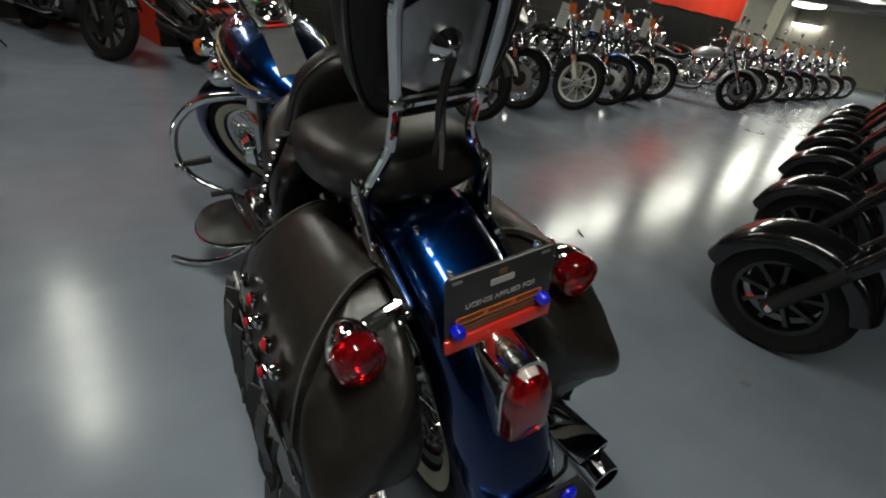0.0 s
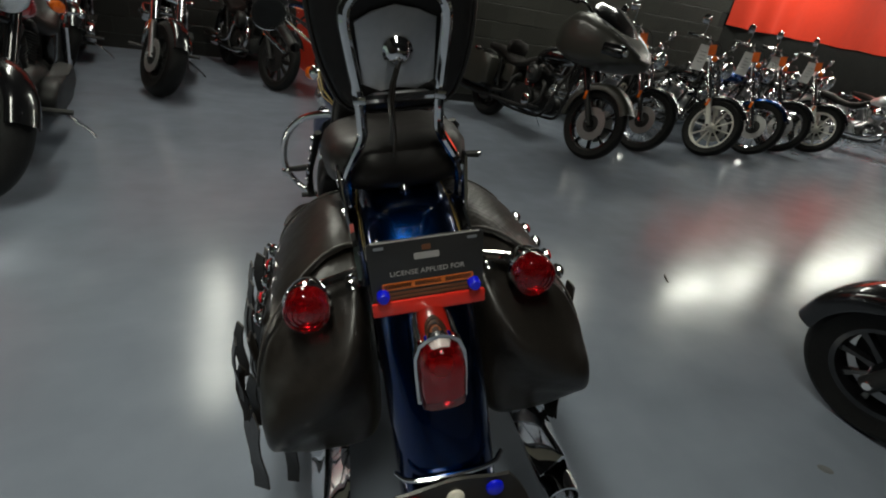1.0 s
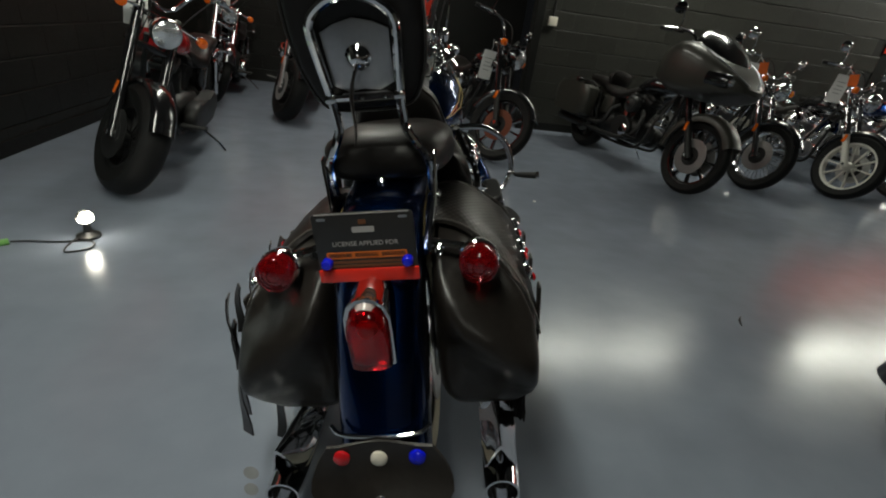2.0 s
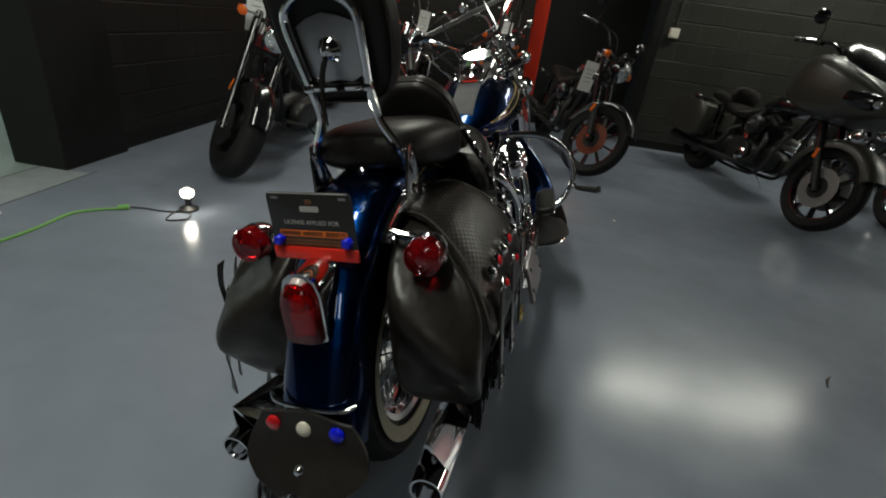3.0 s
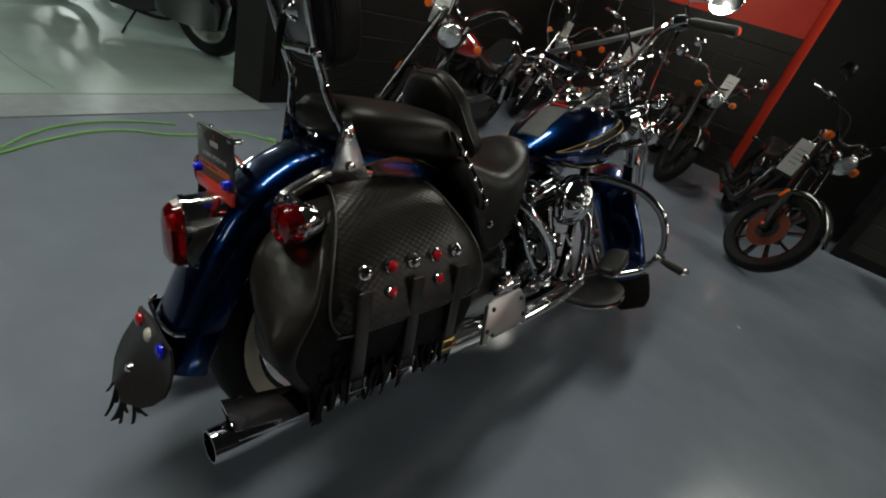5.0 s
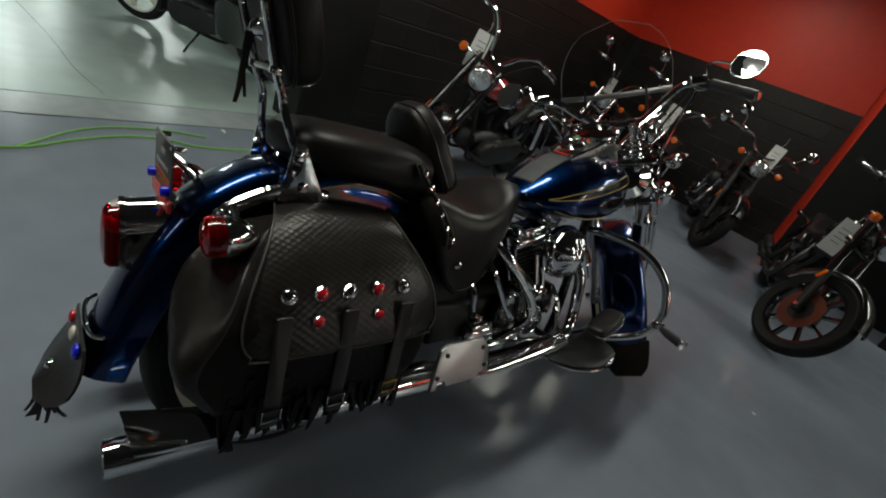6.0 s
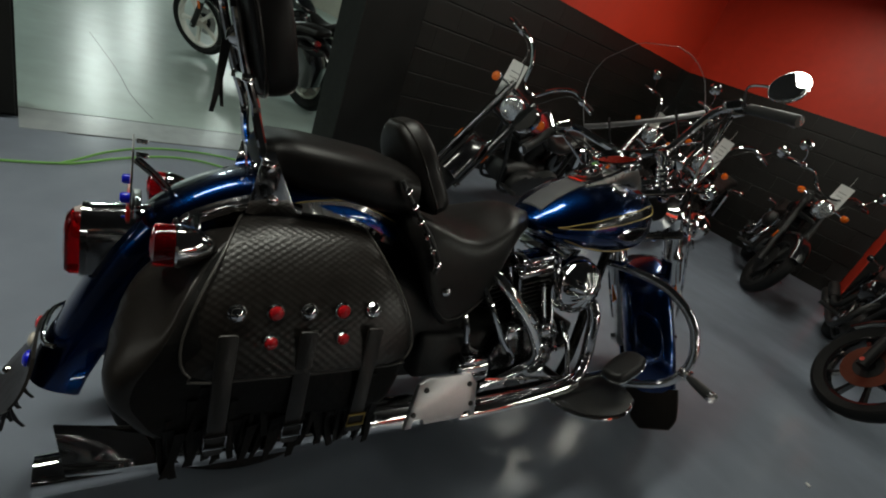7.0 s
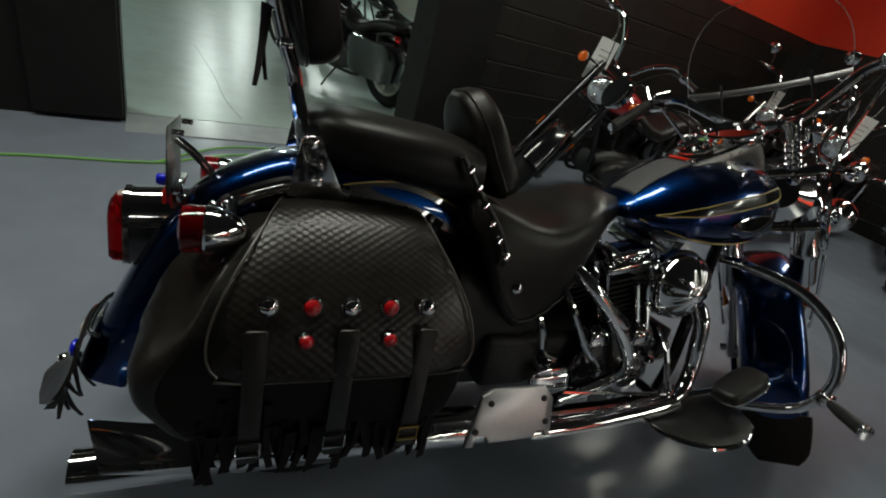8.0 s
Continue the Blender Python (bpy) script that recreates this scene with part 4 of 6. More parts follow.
def saddlebag(top, s, lean):
    """A leather bag: a creased back gusset that stands proud of the outer face, and a lid that hangs over it."""
    levels = ((0.335, -0.205, 0.155, 0.135, 0.268), (0.345, -0.240, 0.205, 0.114, 0.308), (0.38, -0.268, 0.235, 0.103, 0.334), (0.44, -0.284, 0.248, 0.100, 0.344), (0.50, -0.286, 0.250, 0.100, 0.345),
              (0.56, -0.273, 0.246, 0.100, 0.334), (0.62, -0.243, 0.235, 0.100, 0.304), (0.67, -0.206, 0.214, 0.102, 0.246), (0.702, -0.168, 0.19, 0.106, 0.192), (0.716, -0.12, 0.16, 0.118, 0.155))
    zs = [q[0] for q in levels]
    rings, gusset = [], []
    for z in [0.335, 0.339] + list(np.linspace(0.345, 0.716, 26)):
        x0, x1, c, d = (float(np.interp(z, zs, [q[k] for q in levels])) for k in (1, 2, 3, 4))
        ring = []
        for k in range(72):
            a = 2 * math.pi * k / 72
            u = math.copysign(abs(math.cos(a)) ** (2 / 5.5), math.cos(a))
            v = math.copysign(abs(math.sin(a)) ** (2 / 5.5), math.sin(a))
            x, y = (x0 + x1) / 2 + u * (x1 - x0) / 2, (c + d) / 2 + v * (d - c) / 2
            if v > 0 and z < 0.70:
                y -= 0.036 * v ** 4 * (1 - abs(u) ** 10) * min(1, (0.70 - z) / 0.06) * (0.75 + 0.25 * math.cos(3 * u + 20 * z))
            if u < -0.5:
                w = ((y - 0.12) * 0.67 + (z - 0.675) * 0.742) / 0.05
                side = max(0.0, 1 - abs(v) ** 6) * min(1, (z - 0.335) / 0.06)
                x += side * (0.036 * math.exp(-(w - 0.95) ** 2) - 0.030 * math.exp(-(w + 0.55) ** 2) + 0.016 * math.exp(-(w + 2.6) ** 2))
            ring.append((x, s * y, z))
        rings.append(ring)
        mx, my = (x0 + x1) / 2, s * (c + d) / 2
        rear = [Vector(q) for q in ring[28:55]]
        out = [q + Vector((q.x - mx, (q.y - my) * 0.6, 0)).normalized() * 0.004 for q in rear]
        gusset.append(out + [q + Vector((0.002, 0, 0)) for q in rear[::-1]])
    # shaded tone on the outer face, plain leather tone on the gusset
    body = part("saddlebag", loft(rings), SHADEDHIDE, top, "black leather saddlebag", smooth=50)
    part("gusset", loft(gusset), LEATHER, body, "smooth creased leather back panel", smooth=50)
    prof = ((0.105, 0.740, -0.095, 0.150), (0.14, 0.744, -0.106, 0.160), (0.175, 0.736, -0.118, 0.168), (0.212, 0.714, -0.134, 0.180), (0.248, 0.685, -0.154, 0.196), (0.280, 0.651, -0.176, 0.214), (0.304, 0.612, -0.194, 0.232),
            (0.320, 0.570, -0.206, 0.243), (0.330, 0.532, -0.206, 0.246), (0.335, 0.507, -0.190, 0.230), (0.336, 0.493, -0.156, 0.194))
    n = 13
    rings = []
    for y, z, x0, x1 in prof:
        o_row, i_row = [], []
        for k in range(n):
            t = k / (n - 1)
            dip = 0.010 * (abs(2 * t - 1) ** 5)
            yy = y - dip * (1.4 if z < 0.7 else 0.4)
            o_row.append((x0 + (x1 - x0) * t, s * yy, z - dip * 0.8))
            i_row.append((x0 + (x1 - x0) * t, s * (yy - 0.007), z - dip * 0.8 - (0.007 if y < 0.3 else 0.0)))
        rings.append(o_row + i_row[::-1])
    lid = part("bag_lid", loft(rings), WEAVE if s < 0 else LEATHER, body, "black leather lid embossed with a diagonal weave" if s < 0 else "smooth black leather lid")
    edge_r = [(x0, s * (y - 0.006), z - 0.006) for y, z, x0, x1 in prof]
    edge_f = [(x1, s * (y - 0.006), z - 0.006) for y, z, x0, x1 in prof][::-1]
    part("lid_piping", tube(edge_r + edge_f, 0.0024, 6, 2), LEATHEREDGE, lid)
    for k, x in enumerate((-0.124, -0.057, 0.006, 0.074, 0.142)):
        concho(lid, x, s * 0.306, 0.612, REDSTUD if k % 2 else CHROME, s)
    for x in (-0.063, 0.077):
        concho(lid, x, s * 0.323, 0.560, REDSTUD, s, 0.0145, 0.15)
    for x in (-0.138, 0.004, 0.143):
        st = part("strap", slab(rounded(0.034, 0.26, 0.006, 2), 0.006, frame_axes((x, s * 0.331, 0.455), (1, 0, 0), (0, s * 0.03, 1)), 0.002), LEATHER, body)
        part("buckle", tube([(x - 0.019, s * 0.334, 0.372), (x + 0.019, s * 0.334, 0.372), (x + 0.019, s * 0.334, 0.346), (x - 0.019, s * 0.334, 0.346)], 0.003, 6, closed=True, straight=True), BRASS if x > 0.1 else CHROME, st, "worn metal buckle")
    if s > 0:
        rng = random.Random(11)
        for row, z in enumerate((0.605, 0.54, 0.47)):
            for k in range(8):
                x = -0.195 + 0.054 * k + rng.uniform(-0.012, 0.012) + 0.018 * (row % 2)
                part("fringe_tail", tail_strip((x, 0.335 + 0.006 * row + rng.uniform(0, 0.012), z + rng.uniform(-0.02, 0.02)), rng.uniform(0.11, 0.19), rng.uniform(0.022, 0.036), lean, 0.35, rng.uniform(-0.02, 0.015), rng.uniform(20, 110)), LEATHER, body)
        part("strap_end", tail_strip((-0.235, 0.34, 0.455), 0.20, 0.05, lean, 0.25, 0.0, 60), LEATHER, body)
        part("strap_end", tail_strip((-0.15, 0.30, 0.35), 0.17, 0.05, lean, 0.45, -0.03, 70), LEATHER, body)
    else:
        part("strap_end", tail_strip((-0.20, -0.30, 0.40), 0.15, 0.042, lean, 0.3, 0.0, 75), SHADEDHIDE, body)
    if s < 0:
        rng = random.Random(5)
        for k in range(30):
            part("fringe_tail", tail_strip((-0.222 + 0.0145 * k + rng.uniform(-0.004, 0.004), -0.300 - 0.004 * (k % 3), 0.372 + rng.uniform(-0.01, 0.02)), rng.uniform(0.09, 0.135), rng.uniform(0.014, 0.022), lean, 0.25, rng.uniform(-0.02, 0.02), rng.uniform(0, 35)), SHADEDHIDE, body)
        for k in range(22):
            part("fringe_tail", tail_strip((-0.20 + 0.0185 * k + rng.uniform(-0.004, 0.004), -0.312 - 0.004 * (k % 3), 0.465 + rng.uniform(-0.03, 0.02)), rng.uniform(0.10, 0.145), rng.uniform(0.010, 0.018), lean, 0.30, rng.uniform(-0.02, 0.02), rng.uniform(0, 35)), SHADEDHIDE, body)
    bolt = part("bag_bolt", lathe([(0.009, 0), (0.009, 0.006), (0, 0.008)], 10, aim((-0.215, s * 0.125, 0.715), (-0.8, 0, 0.6))), CHROME, body)
    return body


def rider_seat(top):
    """Dished saddle: a low middle, a raised nose against the tank and side flaps running to a point."""
    #       x     half   middle edge   flap_y flap_z
    rows = ((0.265, 0.150, 0.800, 0.795, 0.165, 0.735), (0.300, 0.172, 0.788, 0.785, 0.190, 0.690), (0.335, 0.182, 0.774, 0.775, 0.203, 0.598),
            (0.370, 0.186, 0.760, 0.764, 0.208, 0.535), (0.410, 0.187, 0.746, 0.750, 0.208, 0.500), (0.450, 0.186, 0.738, 0.740, 0.205, 0.503),
            (0.490, 0.182, 0.738, 0.738, 0.200, 0.524), (0.530, 0.174, 0.750, 0.746, 0.192, 0.552), (0.565, 0.163, 0.772, 0.757, 0.181, 0.592),
            (0.600, 0.148, 0.796, 0.770, 0.165, 0.664), (0.640, 0.126, 0.814, 0.784, 0.140, 0.712), (0.680, 0.100, 0.820, 0.790, 0.110, 0.735),
            (0.715, 0.074, 0.814, 0.786, 0.080, 0.740), (0.750, 0.050, 0.806, 0.784, 0.054, 0.745), (0.785, 0.030, 0.800, 0.786, 0.032, 0.760))
    xs = [r[0] for r in rows]
    rings = []
    for x in np.linspace(0.265, 0.785, 40):
        hw, zc, ze, fy, fz = (float(np.interp(x, xs, [r[i] for r in rows])) for i in range(1, 6))
        fz = min(fz, ze - 0.028)
        drop = ze - 0.022 - fz
        half = [(0.0, zc), (0.30 * hw, zc + 0.10 * (ze - zc)), (0.58 * hw, zc + 0.50 * (ze - zc)), (0.78 * hw, zc + 0.92 * (ze - zc)), (0.90 * hw, ze - 0.003), (0.98 * hw, ze - 0.012),
                (hw + 0.25 * (fy - hw), ze - 0.022 - 0.10 * drop), (hw + 0.60 * (fy - hw), ze - 0.022 - 0.32 * drop), (hw + 0.85 * (fy - hw), ze - 0.022 - 0.58 * drop), (fy, ze - 0.022 - 0.82 * drop),
                (fy - 0.002, fz + 0.006), (fy - 0.010, fz), (fy - 0.024, fz + 0.008), (0.55 * hw, max(fz, ze - 0.10)), (0.2 * hw, max(fz, ze - 0.11))]
        rings.append([(x, -y, z) for y, z in half] + [(x, y, z) for y, z in half[:0:-1]])
    bm = loft(rings)
    bmesh.ops.smooth_vert(bm, verts=bm.verts[:], factor=0.4, use_axis_x=True, use_axis_y=True, use_axis_z=True)
    bmesh.ops.smooth_vert(bm, verts=bm.verts[:], factor=0.4, use_axis_x=True, use_axis_y=True, use_axis_z=True)
    seat = part("rider_seat", bm, SEATLEATHER, top, "black dished rider seat with pointed side flaps", None, 80)
    for s in (-1, 1):
        part("seat_stud", lathe([(0.013, 0), (0.012, 0.006), (0.006, 0.011), (0, 0.012)], 16, aim((0.392, s * 0.204, 0.606), (-0.1, s, 0.0))), CHROME, seat)
        seam = [(x, s * (float(np.interp(x, xs, [r[4] for r in rows])) - 0.0005), float(np.interp(x, xs, [r[5] for r in rows])) + 0.024) for x in np.linspace(0.35, 0.575, 14)]
        part("flap_seam", tube(seam, 0.0022, 6, straight=True), LEATHER, seat)


def main_bike(m, lean):
    top = thing("touring_motorcycle", "dark blue touring motorcycle with black leather saddlebags and chrome trim", "motorcycle", m)
    # wheels and front end
    wheel(top, 0, 0.322, 0.322, 0.13, CHROME, "wire", DULLMETAL, None, True)
    o = style(wb=1.66, r_front=0.335, w_front=0.14, rim=CHROME, style="wire", disc=DULLMETAL, fork=CHROME, tube=CHROME, paint=BLUE, cover=CHROME,
              offset=(0.06, -0.06, -0.038), deep_guard=True, whitewall=True, lamp_r=0.092, bar_z=1.21, bar_pull=0.02, tag=0, grips=((1.255, 1.245), (1.09, 1.16)), mirror_at=(1.14, 0.42, 1.28))
    S = front_end(top, 44, o)
    for s in (-1, 1):
        bullet(top, (1.44, s * 0.19, 0.84), 0.052, LENSGLASS, (1, 0, 0), S, "passing_lamp")
    # leather flap hung from the tail of the front guard
    rows = []
    for t in np.linspace(0, 1, 9):
        w = 0.092 - 0.022 * t ** 2 - 0.018 * max(0, t - 0.8) / 0.2
        row = [Vector((1.303 - 0.022 * t + 0.30 * (w * u) ** 2, w * u, 0.215 - 0.150 * t)) for u in np.linspace(-1, 1, 9)]
        rows.append(row + [p + Vector((0.006, 0, 0)) for p in row[::-1]])
    front_flap = part("front_mud_flap", loft(rows), LEATHER, top, "black leather flap under the front fender", S)
    part("flap_hem", tube([r[0] for r in rows] + rows[-1][1:8] + [r[8] for r in rows[::-1]], 0.0025, 6, straight=True), LEATHER, front_flap, "", S)
    part("lamp_bar", tube([(1.42, -0.20, 0.86), (1.38, 0, 0.84), (1.42, 0.20, 0.86)], 0.011, 8, 4), CHROME, top, "", S)
    # clear windscreen
    nu, nv = 14, 12
    sheet = []
    for j in range(nv + 1):
        v = j / nv
        z = 1.13 + 0.40 * v
        hw = 0.215 if v < 0.45 else 0.015 + 0.20 * math.sqrt(max(0.0, 1 - ((v - 0.45) / 0.55) ** 2.2))
        sheet.append([Vector((1.43 - 0.17 * v - 0.9 * (hw * (2 * k / nu - 1)) ** 2, hw * (2 * k / nu - 1), z)) for k in range(nu + 1)])
    rings = [row + [p - Vector((0.004, 0, 0)) for p in row[::-1]] for row in sheet]
    screen = part("windscreen", loft(rings), GLASS, top, "clear acrylic windscreen with chrome braces", S)
    screen.visible_shadow = False
    part("screen_brace", tube([(p.x - 0.006, p.y, p.z) for p in (sheet[4][k] for k in range(0, nu + 1, 2))], 0.006, 8, 3, flat=1.8), DULLMETAL, screen, "", S)
    part("screen_brace", tube([(p.x - 0.006, p.y, p.z) for p in (sheet[1][k] for k in range(0, nu + 1, 2))], 0.004, 8, 3), CHROME, screen, "", S)
    for s in (-1, 1):
        part("screen_strut", tube([(1.345, s * 0.12, 1.29), (1.30, s * 0.12, 1.10), (1.22, s * 0.11, 0.93)], 0.005, 8, 3), CHROME, screen, "", S)
        for k in (1, 3):
            part("screen_bolt", lathe([(0.008, 0), (0.008, 0.005), (0, 0.008)], 10, aim(sheet[k][1 if s < 0 else nu - 1] - Vector((0.012, 0, 0)), (-1, 0, 0))), CHROME, screen, "", S)
    rim = [r[0] for r in sheet] + [sheet[-1][k] for k in range(1, nu)] + [r[nu] for r in sheet[::-1]]
    part("screen_edge", tube([(p.x - 0.002, p.y, p.z) for p in rim], 0.0012, 6, straight=True), GREYPLATE, screen, "", S)
    # risers with ribbed collars, cables and gauge pods between the bars
    for s in (-1, 1):
        prof = [(0.017, 0.0)]
        for k in range(7):
            prof += [(0.023, 0.012 + 0.018 * k), (0.023, 0.020 + 0.018 * k), (0.017, 0.023 + 0.018 * k)]
        prof += [(0.019, 0.16), (0.024, 0.17), (0.022, 0.19), (0, 0.195)]
        part("riser", lathe(prof, 18, aim((1.255, s * 0.055, 0.94), (-0.12, 0, 1))), CHROME, top, "", S)
        part("fork_cover", lathe([(0.036, 0.0), (0.038, 0.01), (0.036, 0.10), (0.040, 0.11), (0.040, 0.13), (0.034, 0.14), (0.034, 0.30), (0.038, 0.31), (0.030, 0.33), (0, 0.335)], 22, aim((1.49, s * 0.105, 0.62), (-0.5, 0, 0.866))), CHROME, top, "", S)
        part("brake_hose", tube([(1.27, s * 0.30, 1.24), (1.31, s * 0.24, 1.14), (1.33, s * 0.17, 1.00), (1.34, s * 0.15, 0.80), (1.44, s * 0.14, 0.60), (1.56, s * 0.13, 0.45)], 0.0055, 8, 5), CHROME, top, "", S)
        part("clutch_cable", tube([(1.27, s * 0.28, 1.24), (1.32, s * 0.16, 1.10), (1.32, s * 0.07, 0.92), (1.28, s * 0.04, 0.82)], 0.0045, 8, 5), BLACKPLASTIC, top, "", S)
        part("gauge_pod", lathe([(0.026, -0.03), (0.028, 0.0), (0.025, 0.006), (0.022, 0.004)], 20, aim((1.215, s * 0.105, 1.09), (-0.6, 0, 0.8))), CHROME, top, "", S)
        part("brake_reservoir", box(1.27, s * 0.29, 1.265, 0.05, 0.06, 0.035, 0.008, 3), CHROME, top, "", S)
    part("fork_nacelle", loft([oval(x, 0, 0.93, ry, rz, 22, 2.6) for x, ry, rz in ((1.24, 0.07, 0.06), (1.28, 0.115, 0.10), (1.36, 0.115, 0.105), (1.44, 0.10, 0.098))]), CHROME, top, "", S)
    # rear guard with its two-tone flank
    crown = [(0.30, 0.765), (0.18, 0.808), (0.06, 0.824), (-0.06, 0.816), (-0.15, 0.788), (-0.235, 0.733), (-0.305, 0.648), (-0.358, 0.548), (-0.398, 0.46), (-0.428, 0.392), (-0.443, 0.348)]
    fen = fender(top, crown, (0.095, 0.090), 0.085, BLUE, None, "rear_fender", "deep metallic blue rear fender", 3.0)
    line = curve_points([(x, 0, z) for x, z in crown], 6)
    for s in (-1, 1):
        strip, gold = [], []
        for i in range(0, 27):
            d = (line[i + 1] - line[max(i - 1, 0)]).normalized()
            nrm = Vector((d.z, 0, -d.x))
            c = line[i]
            hy = s * (0.0965 - 0.0045 * i / 60)
            deep = 0.060 - 0.030 * min(1, max(0, (16 - i) / 8))
            a, b = c - nrm * deep, c - nrm * 0.088
            top_y = hy * (1.0 if deep > 0.055 else 0.92 + 0.08 * (deep - 0.03) / 0.03)
            strip.append([a + Vector((0, top_y, 0)), b + Vector((0, hy * 1.003, 0)), b + Vector((0, hy * 0.95, 0)), a + Vector((0, top_y * 0.93, 0))])
            gold.append(a + Vector((0, top_y * 1.004, 0)))
        ob = part("flank_panel", loft(strip), PAINTBLACK, fen, "black two-tone flank")
        part("pinstripe", tube(gold, 0.0018, 5, straight=True), GOLD, ob, "gold pinstripe")
    part("fender_bolt", lathe([(0.013, 0), (0.013, 0.007), (0.007, 0.013), (0, 0.014)], 14, aim((-0.058, 0, 0.814), (-0.15, 0, 1))), CHROME, fen)
    part("fender_bolt", lathe([(0.006, 0), (0.006, 0.005), (0, 0.006)], 12, aim((-0.115, 0.045, 0.795), (-0.3, 0.2, 1))), CHROME, fen)
    part("fender_trim", tube([(-0.395, 0.095, 0.440), (-0.414, 0.07, 0.437), (-0.420, 0, 0.436), (-0.414, -0.07, 0.437), (-0.395, -0.095, 0.440)], 0.0045, 8, 5), CHROME, fen, "thin chrome edge trim")
    # leather mud flap, jewelled, with a tassel
    rows = []
    for t in np.linspace(0, 1, 9):
        z = 0.428 - 0.132 * t
        x = -0.432 - 0.010 * t - 0.065 * t * t
        w = (0.100 + 0.038 * math.sin(min(1, t * 1.5) * math.pi / 2)) * (1 if t < 0.55 else math.sqrt(max(0.05, 1 - ((t - 0.55) / 0.47) ** 2)))
        row = [Vector((x + 0.35 * (w * u) ** 2 + 0.0, w * u, z + 0.01 * math.cos(u * 3))) for u in np.linspace(-1, 1, 11)]
        rows.append(row + [p + Vector((0.006, 0, 0.001)) for p in row[::-1]])
    flap = part("mud_flap", loft(rows), LEATHER, top, "black leather mud flap with tricolour jewels")
    for y, mat in ((0.071, REDSTUD), (0.0, WHITEJEWEL), (-0.071, BLUEJEWEL)):
        part("jewel", lathe([(0.0165, 0), (0.0155, 0.005), (0.010, 0.009), (0, 0.0105)], 20, aim((-0.437 + 0.35 * y * y, y, 0.402), (-1, 0, 0.12))), mat, flap, {REDSTUD: "red jewel", WHITEJEWEL: "white jewel", BLUEJEWEL: "blue jewel"}[mat])
    part("tassel_stud", lathe([(0.012, 0), (0.011, 0.006), (0.006, 0.012), (0, 0.013)], 16, aim((-0.474, 0, 0.333), (-1, 0, 0.4))), CHROME, flap)
    for k in range(12):
        u = k / 11
        part("tassel_strand", tail_strip((-0.478 - 0.02 * (1 - abs(2 * u - 1)), 0.095 - 0.12 * u, 0.290 - 0.012 * (1 - abs(2 * u - 1))), 0.075 + 0.045 * ((k * 7) % 5) / 5, 0.011, lean, 0.45, 0.02 * ((k * 3) % 4 - 1.5)), LEATHER, flap)
    part("tassel_strand", tail_strip((-0.480, 0.0, 0.328), 0.13, 0.016, lean, 0.1, -0.03), LEATHER, flap)
    # number plate card on its bracket
    P = frame_axes((-0.290, 0, 0.0), (0, -1, 0), (0.0, 0, 1))
    plate = part("licence_plate", slab([(x, y) for x, y in rounded(0.182, 0.128, 0.010, 4)], 0.003, P @ Matrix.Translation((0, 0.7705, 0)), 0.0008), PLATEBLACK, top, "black dealer plate card with orange print")

    def print_bar(name, x, y, w, h, mat, label):
        part(name, slab(rounded(w, h, min(w, h) * 0.2, 2), 0.0008, P @ Matrix.Translation((x, y, 0.0022)), 0), mat, plate, label)
    print_bar("print_bar", 0.0, 0.752, 0.148, 0.013, ORANGEINK, "orange bar")
    for k in range(3):
        print_bar("print_bar", -0.049 + 0.049 * k, 0.7525, 0.043, 0.0085, BROWNINK, "unreadable dark word")
    print_bar("print_bar", 0.0, 0.738, 0.136, 0.0050, BROWNINK, "unreadable line of print")
    print_bar("print_bar", 0.0, 0.7305, 0.136, 0.0050, BROWNINK, "unreadable line of print")
    print_bar("badge", 0.0, 0.802, 0.040, 0.011, PALEINK, "pale badge shape")
    print_bar("badge", 0.0, 0.8165, 0.014, 0.009, BROWNINK, "brown badge shape")
    print_bar("plate_edge", 0.0, 0.8325, 0.168, 0.0022, PALEINK, "pale worn top edge")
    words = bpy.data.curves.new("plate_lettering", "FONT")
    words.body, words.size, words.align_x, words.extrude = "LICENSE APPLIED FOR", 0.0122, "CENTER", 0.0003
    words.materials.append(PALEINK)
    wo = new("plate_lettering", words)
    wo.parent = plate
    wo.matrix_basis = P @ Matrix.Translation((0, 0.771, 0.0024))
    wo["label"] = "grey lettering"
    part("reflector_strip", slab(rounded(0.186, 0.026, 0.003, 2), 0.007, P @ Matrix.Translation((0, 0.7115, 0.003)), 0.002), REDREFLECT, plate, "red reflector strip")
    for x in (-0.074, 0.074):
        part("plate_bolt", lathe([(0.0105, 0), (0.0105, 0.012), (0.008, 0.016), (0, 0.017)], 16, P @ Matrix.Translation((x, 0.739, 0.001))), BLUEJEWEL, plate, "blue capped bolt")
        part("plate_slot", slab(rounded(0.016, 0.005, 0.0024, 3), 0.001, P @ Matrix.Translation((x * 0.98, 0.823, 0.0018)), 0), GREYPLATE, plate)
        part("wing_nut", box(-0.276, -x * 0.98, 0.823, 0.020, 0.006, 0.010, 0.002), CHROME, plate)
    part("plate_bracket", tube([(-0.286, 0, 0.80), (-0.255, 0, 0.775), (-0.225, 0, 0.742)], 0.004, 8, 3, flat=2.0), CHROME, plate)
    part("plate_bracket", box(-0.279, 0, 0.716, 0.016, 0.12, 0.016, 0.004), CHROME, plate)
    # tombstone tail light: chrome body with a hooded clear window above the pointed red lens
    tomb = [(0.034, -0.056), (0.035, 0.0), (0.034, 0.025), (0.027, 0.045), (0.014, 0.055), (0, 0.058), (-0.014, 0.055), (-0.027, 0.045), (-0.034, 0.025), (-0.035, 0.0), (-0.034, -0.056), (-0.020, -0.062), (0.020, -0.062)]

